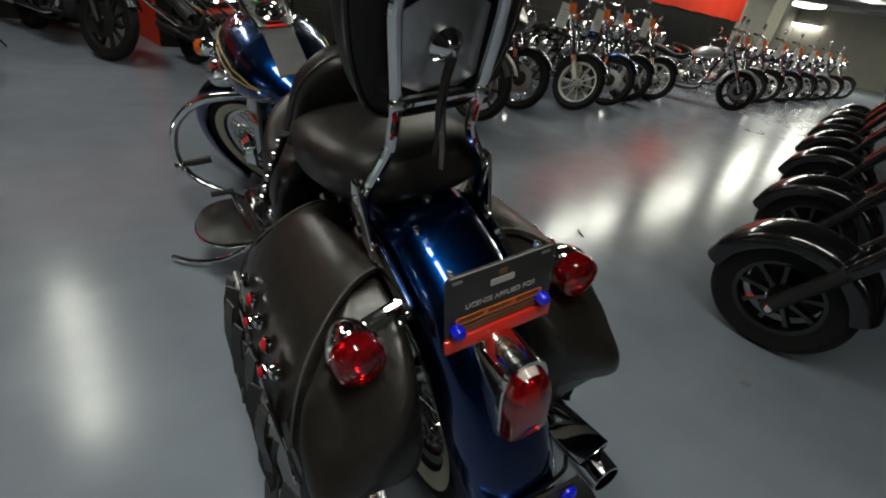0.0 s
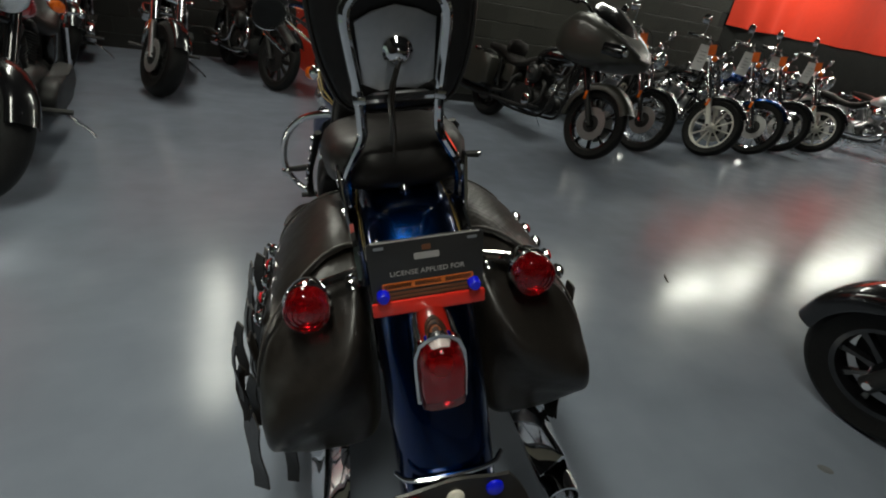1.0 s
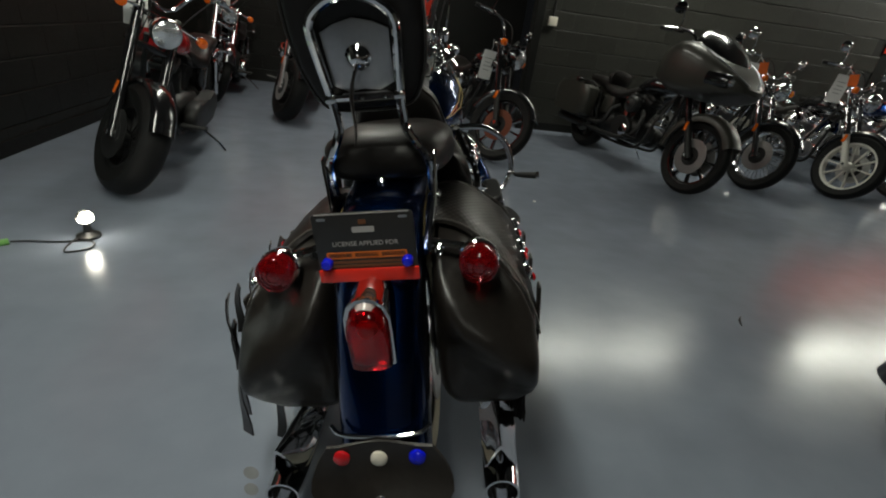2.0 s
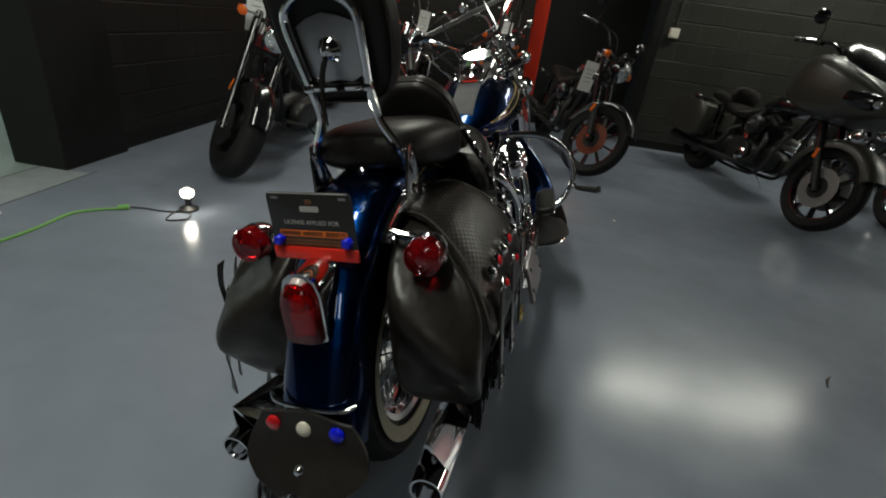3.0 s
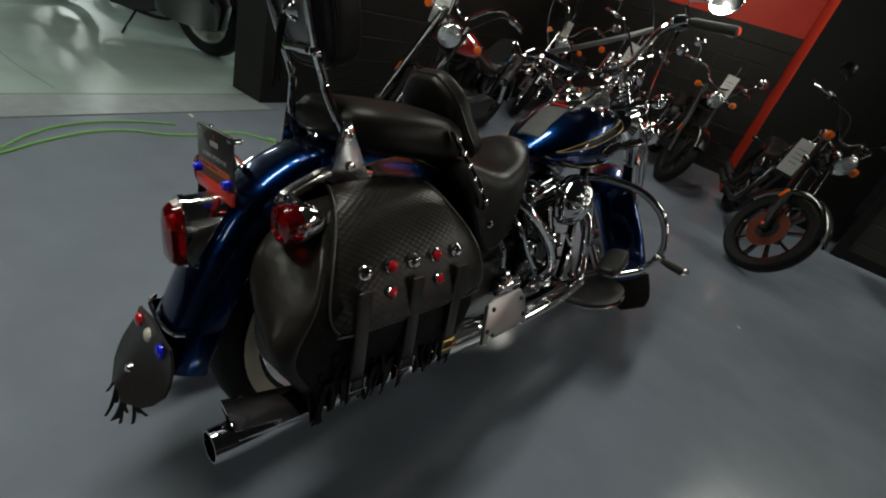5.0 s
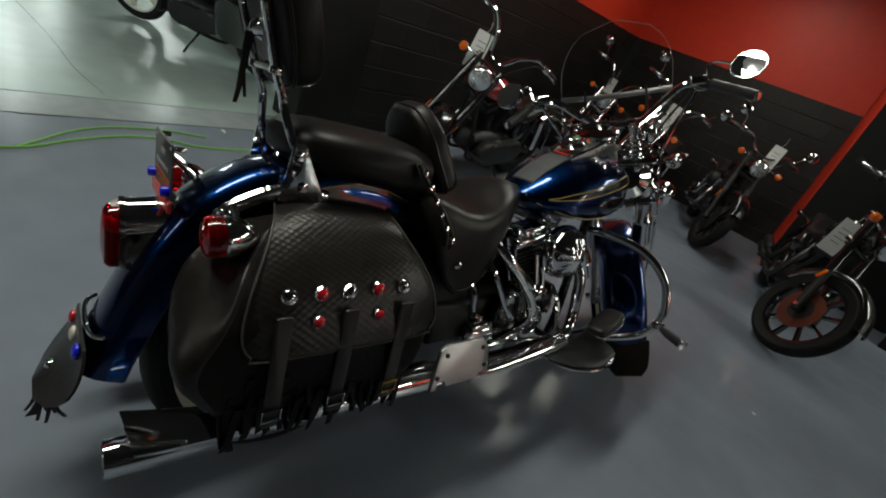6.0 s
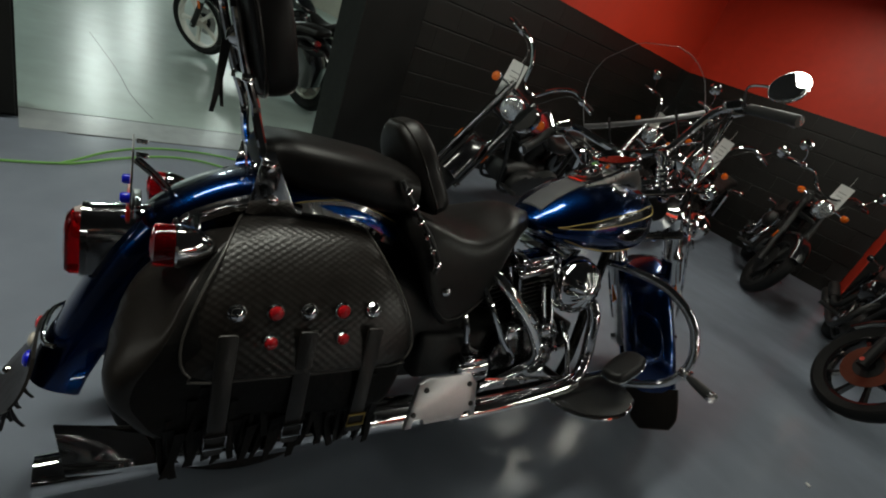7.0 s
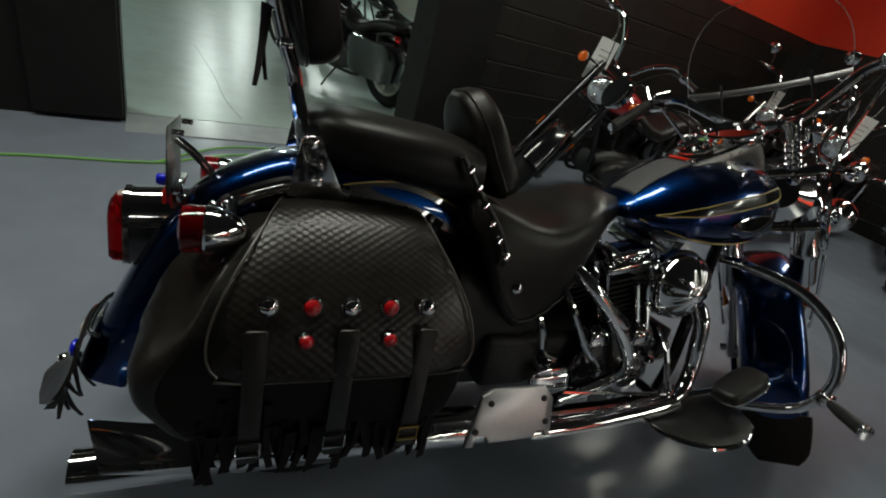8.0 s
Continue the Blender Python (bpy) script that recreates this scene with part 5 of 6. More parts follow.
    def tomb_ring(x, k, dz=0.0, zc=0.632, shape=tomb):
        return [(x, y1 * k, zc + dz + y2 * k) for y1, y2 in shape]
    tail = part("tail_light", loft([tomb_ring(-0.255, 1.15, 0.008), tomb_ring(-0.300, 1.20, 0.004), tomb_ring(-0.350, 1.19), tomb_ring(-0.360, 1.20), tomb_ring(-0.362, 1.16)]), CHROME, top, "chrome tombstone tail light")
    part("lens", loft([tomb_ring(-0.3615, 1.10, -0.004), tomb_ring(-0.382, 1.06, -0.006), tomb_ring(-0.390, 0.92, -0.008), tomb_ring(-0.394, 0.5, -0.008), tomb_ring(-0.395, 0.08, -0.008)]), REDLENS, tail, "arched red lens")
    part("lens_rim", loft([tomb_ring(-0.356, 1.24), tomb_ring(-0.366, 1.23), tomb_ring(-0.367, 1.12), tomb_ring(-0.356, 1.12)], closed=True), CHROME, tail, "thin chrome rim")
    # bright dome behind the lens: its central highlight put in as a coloured piece
    part("lens_core", lathe([(0.016, 0.0), (0.013, 0.012), (0, 0.016)], 14, aim((-0.3645, 0, 0.645), (-1, 0, 0))), REDREFLECT, tail, "bright red dome standing for the lens highlight")
    part("lamp_hood", tube([(-0.33, 0, 0.676), (-0.358, 0, 0.675), (-0.376, 0, 0.668)], [0.018, 0.020, 0.016], 16, 4), CHROME, tail)
    part("plate_lamp", tube([(-0.358, 0, 0.677), (-0.373, 0, 0.672)], [0.0215, 0.0195], 16, straight=True), FROSTED, tail, "clear number plate lamp")
    # turn signals, struts and sissy bar
    for s in (-1, 1):
        bullet(top, (-0.222, s * 0.202, 0.695), 0.0395, REDLENS)
        part("signal_stem", tube([(-0.185, s * 0.195, 0.70), (-0.185, s * 0.15, 0.712), (-0.182, s * 0.10, 0.722)], 0.010, 10, 3), CHROME, top)
        part("fender_strut", tube([(0.02, s * 0.106, 0.752), (-0.05, s * 0.106, 0.765), (-0.11, s * 0.106, 0.755), (-0.185, s * 0.103, 0.718), (-0.20, s * 0.103, 0.70)], 0.011, 8, 4, flat=1.5), CHROME, top)
        side = part("sissy_side_plate", slab([(-0.094, 0.0), (-0.078, 0.10), (-0.072, 0.132), (-0.052, 0.136), (-0.040, 0.10), (0.010, 0.012), (0.004, 0.0), (-0.04, -0.006)], 0.007, frame_axes((0, s * 0.113, 0.742), (1, 0, 0), (0, s * 0.06, 1)), 0.002), CHROME, top, "flared chrome mounting plate")
        part("side_bolt", lathe([(0.011, 0), (0.011, 0.008), (0, 0.011)], 12, aim((-0.060, s * 0.116, 0.845), (0, s, 0))), CHROME, side)
        part("side_bolt", lathe([(0.011, 0), (0.011, 0.008), (0, 0.011)], 12, aim((-0.045, s * 0.116, 0.775), (0, s, 0))), CHROME, side)
    bar = [(-0.052, 0.110, 0.79), (-0.062, 0.109, 0.845), (-0.074, 0.098, 0.878), (-0.086, 0.071, 0.928), (-0.092, 0.067, 0.955), (-0.112, 0.067, 1.005), (-0.136, 0.074, 1.08), (-0.150, 0.076, 1.128), (-0.156, 0.062, 1.152), (-0.160, 0.03, 1.170)]
    whole = bar + [(-0.161, 0, 1.174)] + [(x, -y, z) for x, y, z in bar[::-1]]
    sis = part("sissy_bar", tube(whole, 0.0095, 10, 3), CHROME, top, "chrome sissy bar")
    part("cross_bar", tube([(-0.112, 0.067, 1.003), (-0.112, -0.067, 1.003)], 0.0085, 8, straight=True), CHROME, sis)
    for s in (-1, 1):
        part("clamp", box(-0.112, s * 0.067, 1.003, 0.022, 0.022, 0.018, 0.004), CHROME, sis)
    B = frame_axes((-0.128, 0, 1.075), (0, -1, 0), (-0.30, 0, 1))
    back = part("back_plate", slab([(-0.058, -0.052), (-0.03, -0.066), (0, -0.060), (0.03, -0.066), (0.058, -0.052), (0.062, 0.045), (0.035, 0.058), (0, 0.066), (-0.035, 0.058), (-0.062, 0.045)], 0.004, B @ Matrix.Translation((0, 0, -0.004)), 0.001), GREYPLATE, sis, "brushed grey back plate")
    pad_out = [(-0.085, -0.105), (-0.118, -0.04), (-0.128, 0.05), (-0.118, 0.14), (-0.085, 0.20), (0, 0.225), (0.085, 0.20), (0.118, 0.14), (0.128, 0.05), (0.118, -0.04), (0.085, -0.105), (0, -0.115)]
    pad = [(p.x, p.y) for p in curve_points([(x, y, 0) for x, y in pad_out], 4, True)]
    part("backrest_pad", cushion(pad, 0.080, B @ Matrix.Translation((0, 0, -0.050)), 0.22), SEATLEATHER, sis, "black padded passenger backrest")
    part("pad_piping", tube([B @ Vector((x * 0.985, y * 0.985, -0.022)) for x, y in pad], 0.004, 6, closed=True, straight=True), LEATHER, sis)
    part("medallion", lathe([(0.024, 0), (0.024, 0.006), (0.020, 0.010), (0.012, 0.020), (0, 0.024)], 24, B @ Matrix.Translation((0, 0, -0.001))), CHROME, back)
    knot = B @ Vector((0, -0.005, 0.022))
    strap = part("hanging_strap", tail_strip(knot, 0.15, 0.019, lean, 0.55, -0.012, 15), LEATHER, sis, "black leather strap hanging free")
    part("strap_tail", tail_strip(knot + Vector((-0.004, 0.006, -0.01)), 0.125, 0.010, lean, 0.3, 0.012, 40), LEATHER, strap)
    # seats
    pill = [oval(x, 0, (a + b) / 2, hw, (b - a) / 2, 28, 3.0) for x, hw, a, b in ((-0.072, 0.070, 0.838, 0.872), (-0.062, 0.100, 0.822, 0.893), (-0.035, 0.125, 0.810, 0.908), (0.04, 0.148, 0.792, 0.910), (0.14, 0.158, 0.778, 0.905), (0.22, 0.155, 0.765, 0.900), (0.29, 0.14, 0.76, 0.885))]
    part("passenger_seat", loft(pill), SEATLEATHER, top, "black padded passenger seat")
    rider_seat(top)
    RB = frame_axes((0.320, 0, 0.885), (0, -1, 0), (-0.48, 0, 1))
    arch = [(p.x, p.y) for p in curve_points([(x, y, 0) for x, y in ((-0.135, -0.10), (-0.128, -0.02), (-0.105, 0.06), (-0.05, 0.112), (0, 0.118), (0.05, 0.112), (0.105, 0.06), (0.128, -0.02), (0.135, -0.10), (0, -0.115))], 4, True)]
    part("rider_backrest", cushion(arch, 0.070, RB, 0.30), SEATLEATHER, top, "black rounded rider backrest")
    part("backrest_piping", tube([RB @ Vector((x * 0.99, y * 0.99, 0.012)) for x, y in arch], 0.004, 6, closed=True, straight=True), LEATHER, top)
    for s in (-1, 1):
        rail = part("grab_rail", tube([(0.222, s * 0.162, 0.865), (0.262, s * 0.182, 0.805), (0.308, s * 0.204, 0.745), (0.338, s * 0.214, 0.69), (0.336, s * 0.214, 0.660)], 0.010, 10, 4, flat=0.6), MATTBLACK, top)
        for k in range(6):
            t = k / 5
            part("rail_stud", lathe([(0.010, 0), (0.009, 0.005), (0, 0.008)], 12, aim((0.236 + 0.098 * t, s * (0.176 + 0.046 * t), 0.845 - 0.16 * t), (0.1, s, 0.3))), CHROME, rail)
    # tank with console, bib and flank panel
    secs = ((0.705, 0.045, 0.765, 0.80), (0.73, 0.085, 0.755, 0.825), (0.79, 0.132, 0.730, 0.872), (0.87, 0.165, 0.712, 0.918), (0.97, 0.178, 0.706, 0.953), (1.07, 0.177, 0.712, 0.966), (1.16, 0.158, 0.725, 0.962), (1.215, 0.130, 0.745, 0.946), (1.25, 0.10, 0.77, 0.925), (1.27, 0.06, 0.81, 0.90))
    xs = [q[0] for q in secs]
    dense = [(x, *[float(np.interp(x, xs, [q[i] for q in secs])) for i in (1, 2, 3)]) for x in np.linspace(0.705, 1.27, 28)]
    TANK = Matrix.Translation((0.062, 0, -0.008))
    tank = part("fuel_tank", loft([tank_ring(*q) for q in dense]), BLUE, top, "deep metallic blue tank with gold-lined black flank panel", TANK)

    def flank(x, z, s, lift):
        hw, z0, z1 = (float(np.interp(x, xs, [q[i] for q in secs])) for i in (1, 2, 3))
        zc = (z0 + z1) / 2 - 0.02
        rz = (z1 - z0) / 2 + (0.02 if z > zc else -0.02)
        v = min(0.98, abs(z - zc) / rz)
        return Vector((x, s * (hw * (1 - v ** 2.5) ** (1 / 2.5) + lift), z))
    for s in (-1, 1):
        up_line = [(0.775, 0.797), (0.87, 0.836), (0.96, 0.867), (1.06, 0.894), (1.16, 0.913)]
        lo_line = [(0.775, 0.793), (0.87, 0.812), (0.96, 0.836), (1.06, 0.863), (1.155, 0.886)]
        rings = []
        for a, b in zip(curve_points([(x, 0, z) for x, z in up_line], 4), curve_points([(x, 0, z) for x, z in lo_line], 4)):
            row = [flank(a.x, a.z + (b.z - a.z) * t, s, 0.0016) for t in (0, 0.25, 0.5, 0.75, 1)]
            rings.append(row + [p - Vector((0, s * 0.003, 0)) for p in row[::-1]])
        pan = part("flank_panel", loft(rings), PAINTBLACK, tank, "black flank panel", TANK)
        edge = [flank(p.x, p.z, s, 0.002) for p in curve_points([(x, 0, z) for x, z in up_line + lo_line[::-1]], 4, True)]
        part("pinstripe", tube(edge, 0.0016, 5, closed=True, straight=True), GOLD, pan, "gold pinstripe", TANK)
        wing = [(p.x, p.y) for p in curve_points([(x, y, 0) for x, y in ((-0.068, -0.004), (-0.03, 0.014), (0.03, 0.022), (0.068, 0.018), (0.04, -0.014), (-0.02, -0.020))], 3, True)]
        at = frame_axes(flank(1.038, 0.812, s, 0.003), (1, 0, 0.1), (0, 0, 1))
        badge = part("tank_badge", slab(wing, 0.006, at, 0.002), PAINTBLACK, tank, "dark winged badge shape with a bright rim", TANK)
        part("badge_rim", tube([at @ Vector((x, y, -s * 0.003)) for x, y in wing], 0.0016, 6, closed=True, straight=True), CHROME, badge, "", TANK)
    con = [(0.90, 0.935), (0.94, 0.955), (1.00, 0.985), (1.06, 1.018), (1.12, 1.026), (1.17, 0.985), (1.205, 0.93)]
    rings = [oval(p.x, 0, p.z - 0.025, 0.070 - 0.014 * abs(p.x - 1.07) / 0.15, 0.045, 18, 4.5, top=0.026) for p in curve_points([(x, 0, z) for x, z in con], 4)]
    dash = part("dash_console", loft(rings), DASHGREY, tank, "satin silver tank console", TANK)
    sp = aim((1.072, 0, 1.032), (-0.42, 0, 1)) @ Matrix.Diagonal((1.3, 1.3, 1.1, 1))
    spd = part("speedometer", lathe([(0.058, -0.02), (0.060, 0.0), (0.058, 0.008), (0.052, 0.010), (0.050, 0.004)], 32, sp), CHROME, dash, "", TANK)
    part("dial", lathe([(0.051, 0.003), (0.0, 0.0035)], 32, sp), DARKDIAL, spd, "", TANK)
    part("ignition_switch", lathe([(0.022, -0.005), (0.022, 0.008), (0.014, 0.014), (0, 0.015)], 20, aim((0.945, 0, 0.970), (-0.5, 0, 1))), PAINTBLACK, dash, "", TANK)
    part("console_trim", tube([(0.90, 0.056, 0.942), (0.985, 0.068, 0.982), (1.06, 0.072, 1.022), (1.12, 0.072, 1.034)], 0.005, 8, 4), CHROME, dash, "", TANK)
    part("console_trim", tube([(0.90, -0.056, 0.942), (0.985, -0.068, 0.982), (1.06, -0.072, 1.022), (1.12, -0.072, 1.034)], 0.005, 8, 4), CHROME, dash, "", TANK)
    for u, col in ((-0.030, AMBER), (0.0, REDSTUD), (0.030, GREENCORD)):
        part("indicator_lamp", lathe([(0.0065, 0), (0.006, 0.004), (0, 0.006)], 12, aim((0.998, u, 1.000), (-0.5, 0, 1))), col, dash, "", TANK)
    part("speedometer_bezel", tube([sp @ Vector((0.060 * math.cos(a), 0.060 * math.sin(a), 0.010)) for a in np.linspace(0, 2 * math.pi, 33)[:-1]], 0.006, 8, closed=True, straight=True), CHROME, spd, "", TANK)
    ig = aim((0.945, 0, 0.975), (-0.5, 0, 1)) @ Matrix.Diagonal((1.3, 1.3, 1, 1))
    part("switch_bezel", tube([ig @ Vector((0.033 * math.cos(a), 0.033 * math.sin(a), 0.0)) for a in np.linspace(0, 2 * math.pi, 25)[:-1]], 0.005, 8, closed=True, straight=True), CHROME, dash, "", TANK)
    for s in (-1, 1):
        part("console_bolt", lathe([(0.009, 0), (0.009, 0.006), (0, 0.010)], 12, aim((1.150, s * 0.045, 1.025), (0, s * 0.3, 1))), CHROME, dash, "", TANK)
    part("ignition_ring", lathe([(0.030, 0.0), (0.032, 0.005), (0.026, 0.008), (0.024, 0.003)], 24, aim((0.945, 0, 0.972), (-0.5, 0, 1)) @ Matrix.Diagonal((1.25, 1.25, 1, 1))), CHROME, dash, "", TANK)
    for s in (-1, 1):
        low = [flank(x, z, s, 0.0015) for x, z in ((0.735, 0.772), (0.82, 0.752), (0.92, 0.738), (1.02, 0.736), (1.12, 0.742), (1.20, 0.765))]
        part("pinstripe", tube(low, 0.0018, 5, 4), GOLD, tank, "gold pinstripe", TANK)
        part("filler_cap", lathe([(0.034, 0), (0.036, 0.008), (0.030, 0.017), (0, 0.020)], 22, aim((1.01, s * 0.092, 0.930), (0, s * 0.35, 1))), CHROME, tank, "", TANK)
    def crown_z(x, y):
        hw, z0, z1 = (float(np.interp(x, xs, [q[i] for q in secs])) for i in (1, 2, 3))
        v = min(0.97, abs(y) / hw)
        return (z0 + z1) / 2 - 0.02 + ((z1 - z0) / 2 + 0.02) * (1 - v ** 2.5) ** (1 / 2.5)
    rings = []
    for x in np.linspace(0.735, 0.905, 18):
        row = [Vector((x, 0.047 * u, crown_z(x, 0.047 * u) + 0.005)) for u in np.linspace(-1, 1, 9)]
        rings.append(row + [q - Vector((0, 0, 0.010)) for q in row[::-1]])
    bib = part("tank_bib", loft(rings), GREYBIB, tank, "grey leather tank bib", TANK)
    part("bib_plate", box(0.905, 0, 0.940, 0.018, 0.062, 0.007, 0.002), REDREFLECT, bib, "red enamel bar", TANK)
    for s in (-1, 1):
        part("bib_plate", box(0.905, s * 0.043, 0.938, 0.024, 0.020, 0.008, 0.002), CHROME, bib, "", TANK)
    # engine and its plumbing
    AHEAD = Matrix.Translation((0.045, 0, 0))
    engine(top, MATTBLACK, CHROME, AHEAD, PAINTBLACK)
    # finned barrel and bright rocker box showing between the rear pipe and the air cleaner
    RC = Matrix.Translation((0.835, -0.085, 0.44)) @ Matrix.Rotation(radians(-14), 4, "Y")
    fins = part("finned_barrel", box(0, 0, 0.09, 0.105, 0.08, 0.18, 0.01), MATTBLACK, top, "", RC)
    for k in range(12):
        part("fin", box(0, 0, 0.008 + 0.0155 * k, 0.135, 0.105, 0.006, 0.002, 1), MATTBLACK, fins, "", RC)
    lid_box = box(0, 0, 0.212, 0.165, 0.115, 0.034, 0.012, 3)
    merge(lid_box, box(0.0, 0, 0.238, 0.13, 0.085, 0.028, 0.012, 3))
    for u in (-0.065, 0.0, 0.065):
        merge(lid_box, lathe([(0.008, 0.226), (0.008, 0.236), (0, 0.240)], 10, Matrix.Translation((u, -0.048, 0))))
    part("rocker_box", lid_box, CHROME, fins, "bright chrome rocker box", RC)
    for x0, x1 in ((0.872, 0.800), (0.905, 0.838)):
        part("pushrod_tube", tube([(x0, -0.150, 0.43), (x1, -0.150, 0.60)], 0.0095, 10, straight=True), CHROME, fins)
        part("pushrod_collar", tube([(x0, -0.150, 0.43), (x0 - 0.006, -0.150, 0.452)], 0.014, 10, straight=True), CHROME, fins)
    AC = aim((0.925, -0.13, 0.612), (0, -1, 0))
    dome = []
    for r, h, flute in ((0.080, 0.0, 0), (0.092, 0.008, 0), (0.094, 0.045, 0), (0.090, 0.060, 0), (0.082, 0.072, 0.3), (0.068, 0.086, 1.0), (0.050, 0.097, 1.0), (0.032, 0.103, 0.6), (0.018, 0.106, 0.0), (0.004, 0.107, 0.0)):
        dome.append([AC @ Vector((r * math.cos(a), r * math.sin(a), h - 0.004 * flute * (0.5 + 0.5 * math.cos(14 * a)))) for a in np.linspace(0, 2 * math.pi, 113)[:-1]])
    ac = part("air_cleaner", loft(dome), CHROME, top, "chrome fluted air cleaner dome")
    part("air_cleaner_badge", lathe([(0.022, 0.098), (0.022, 0.108), (0.016, 0.112), (0, 0.113)], 20, AC), CHROME, ac)
    part("air_cleaner_ring", lathe([(0.094, 0.020), (0.098, 0.024), (0.098, 0.032), (0.094, 0.036)], 40, AC, closed=True), CHROME, ac)
    part("intake", box(0.86, -0.08, 0.60, 0.12, 0.10, 0.08, 0.02), DULLMETAL, top)
    part("exhaust_pipe", tube([(0.93, -0.09, 0.585), (0.995, -0.16, 0.575), (1.018, -0.205, 0.53), (1.026, -0.218, 0.45), (1.030, -0.225, 0.37), (0.985, -0.245, 0.305), (0.87, -0.265, 0.288), (0.60, -0.277, 0.282), (0.34, -0.27, 0.28)], 0.021, 14, 5), CHROME, top)
    part("exhaust_pipe", tube([(0.56, -0.10, 0.655), (0.585, -0.19, 0.63), (0.68, -0.222, 0.54), (0.757, -0.224, 0.450), (0.788, -0.216, 0.39), (0.775, -0.190, 0.335), (0.70, -0.185, 0.30), (0.60, -0.20, 0.288)], 0.0175, 14, 5), CHROME, top)
    part("heat_shield", tube([(0.95, -0.270, 0.302), (0.86, -0.282, 0.296), (0.62, -0.293, 0.288), (0.46, -0.294, 0.286)], 0.021, 12, 4), CHROME, top)
    part("oil_line", tube([(0.53, -0.17, 0.62), (0.555, -0.215, 0.56), (0.611, -0.222, 0.474), (0.682, -0.222, 0.396), (0.70, -0.20, 0.36)], 0.009, 8, 5), CHROME, top)
    part("shield_clamp", tube([(0.675, -0.214, 0.565), (0.70, -0.248, 0.53), (0.705, -0.214, 0.505)], 0.006, 8, 3, flat=2.0), CHROME, top)
    part("lifter_block", box(0.70, -0.165, 0.455, 0.06, 0.05, 0.045, 0.01, 3), CHROME, top)
    part("lifter_block", box(0.85, -0.165, 0.455, 0.06, 0.05, 0.045, 0.01, 3), CHROME, top)
    for x, z in ((0.66, 0.30), (0.72, 0.27), (0.81, 0.27), (0.88, 0.30), (0.92, 0.38), (0.90, 0.44), (0.68, 0.42)):
        part("cover_bolt", lathe([(0.010, 0), (0.010, 0.008), (0.006, 0.012), (0, 0.012)], 10, aim((x, -0.173, z), (0, -1, 0))), CHROME, top)
    for s in (-1, 1):
        part("muffler", tube([(0.42, s * 0.255, 0.283), (0.34, s * 0.25, 0.283), (-0.14, s * 0.232, 0.276), (-0.20, s * 0.230, 0.276)], [0.026, 0.044, 0.046, 0.040], 18, straight=True), CHROME, top)
        def pear(x, cz, r, up):
            out = []
            for a in np.linspace(0, 2 * math.pi, 27)[:-1]:
                c, v = math.cos(a), math.sin(a)
                y, z = (r * c * (1 - 0.62 * v ** 0.7), up * v) if v > 0 else (r * c, r * v)
                out.append(Vector((x - (0.25 * z if x < -0.3 else 0), s * 0.228 + y, cz + z)))
            return out
        fin = [pear(-0.19, 0.276, 0.041, 0.041), pear(-0.24, 0.276, 0.040, 0.056), pear(-0.31, 0.276, 0.037, 0.074), pear(-0.360, 0.276, 0.034, 0.086)]
        inner = [[Vector((p.x + d, s * 0.228 + (p.y - s * 0.228) * f, 0.275 + (p.z - 0.275) * f)) for p in fin[-1]] for d, f in ((0.0, 0.88), (0.05, 0.78))]
        part("tip_pipe", lathe([(0.030, 0.0), (0.034, 0.004), (0.037, 0.06), (0.038, 0.16), (0.036, 0.20), (0.036, 0.206), (0.031, 0.206), (0.030, 0.17)], 24, aim((-0.20, s * 0.228, 0.258), (-1, 0, 0))), CHROME, top)
        tip = part("fishtail_tip", loft(fin + inner), CHROME, top, "chrome fishtail exhaust tip")
    part("pipe_left", tube([(0.60, -0.02, 0.26), (0.50, 0.12, 0.25), (0.42, 0.22, 0.27), (0.36, 0.25, 0.283)], 0.022, 12, 5), CHROME, top)
    part("oil_tank", loft([oval(x, 0, 0.50, ry, 0.15, 22, 3.6) for x, ry in ((0.25, 0.10), (0.28, 0.16), (0.46, 0.17), (0.53, 0.14))]), MATTBLACK, top)
    part("oil_filter", lathe([(0.036, 0), (0.036, 0.09), (0.030, 0.10), (0, 0.102)], 20, aim((1.0, -0.02, 0.30), (1, 0, 0.1))), CHROME, top, "", AHEAD)
    part("voltage_regulator", box(1.06, 0, 0.36, 0.04, 0.12, 0.10, 0.01), MATTBLACK, top, "", AHEAD)
    part("horn_cover", lathe([(0.05, 0), (0.055, 0.01), (0.04, 0.03), (0, 0.035)], 22, aim((0.74, 0.17, 0.62), (0, 1, 0))), CHROME, top, "", AHEAD)
    part("gearbox_cover", box(0.40, -0.15, 0.40, 0.16, 0.07, 0.14, 0.02, 3), MATTBLACK, top, "", AHEAD)
    part("master_cylinder", box(0.50, -0.20, 0.365, 0.11, 0.06, 0.05, 0.012, 3), CHROME, top, "", AHEAD)
    part("reservoir_lid", box(0.50, -0.205, 0.398, 0.08, 0.05, 0.018, 0.006), CHROME, top, "", AHEAD)
    part("oil_line", tube([(0.40, -0.14, 0.58), (0.44, -0.20, 0.52), (0.47, -0.20, 0.44), (0.52, -0.19, 0.41)], 0.009, 8, 5), CHROME, top, "", AHEAD)
    part("brake_rod", tube([(0.53, -0.245, 0.35), (0.90, -0.25, 0.315)], 0.005, 8, straight=True), CHROME, top, "", AHEAD)
    part("brake_lever", tube([(0.93, -0.22, 0.30), (0.86, -0.225, 0.44), (0.83, -0.20, 0.50)], 0.008, 8, 3), CHROME, top, "", AHEAD)
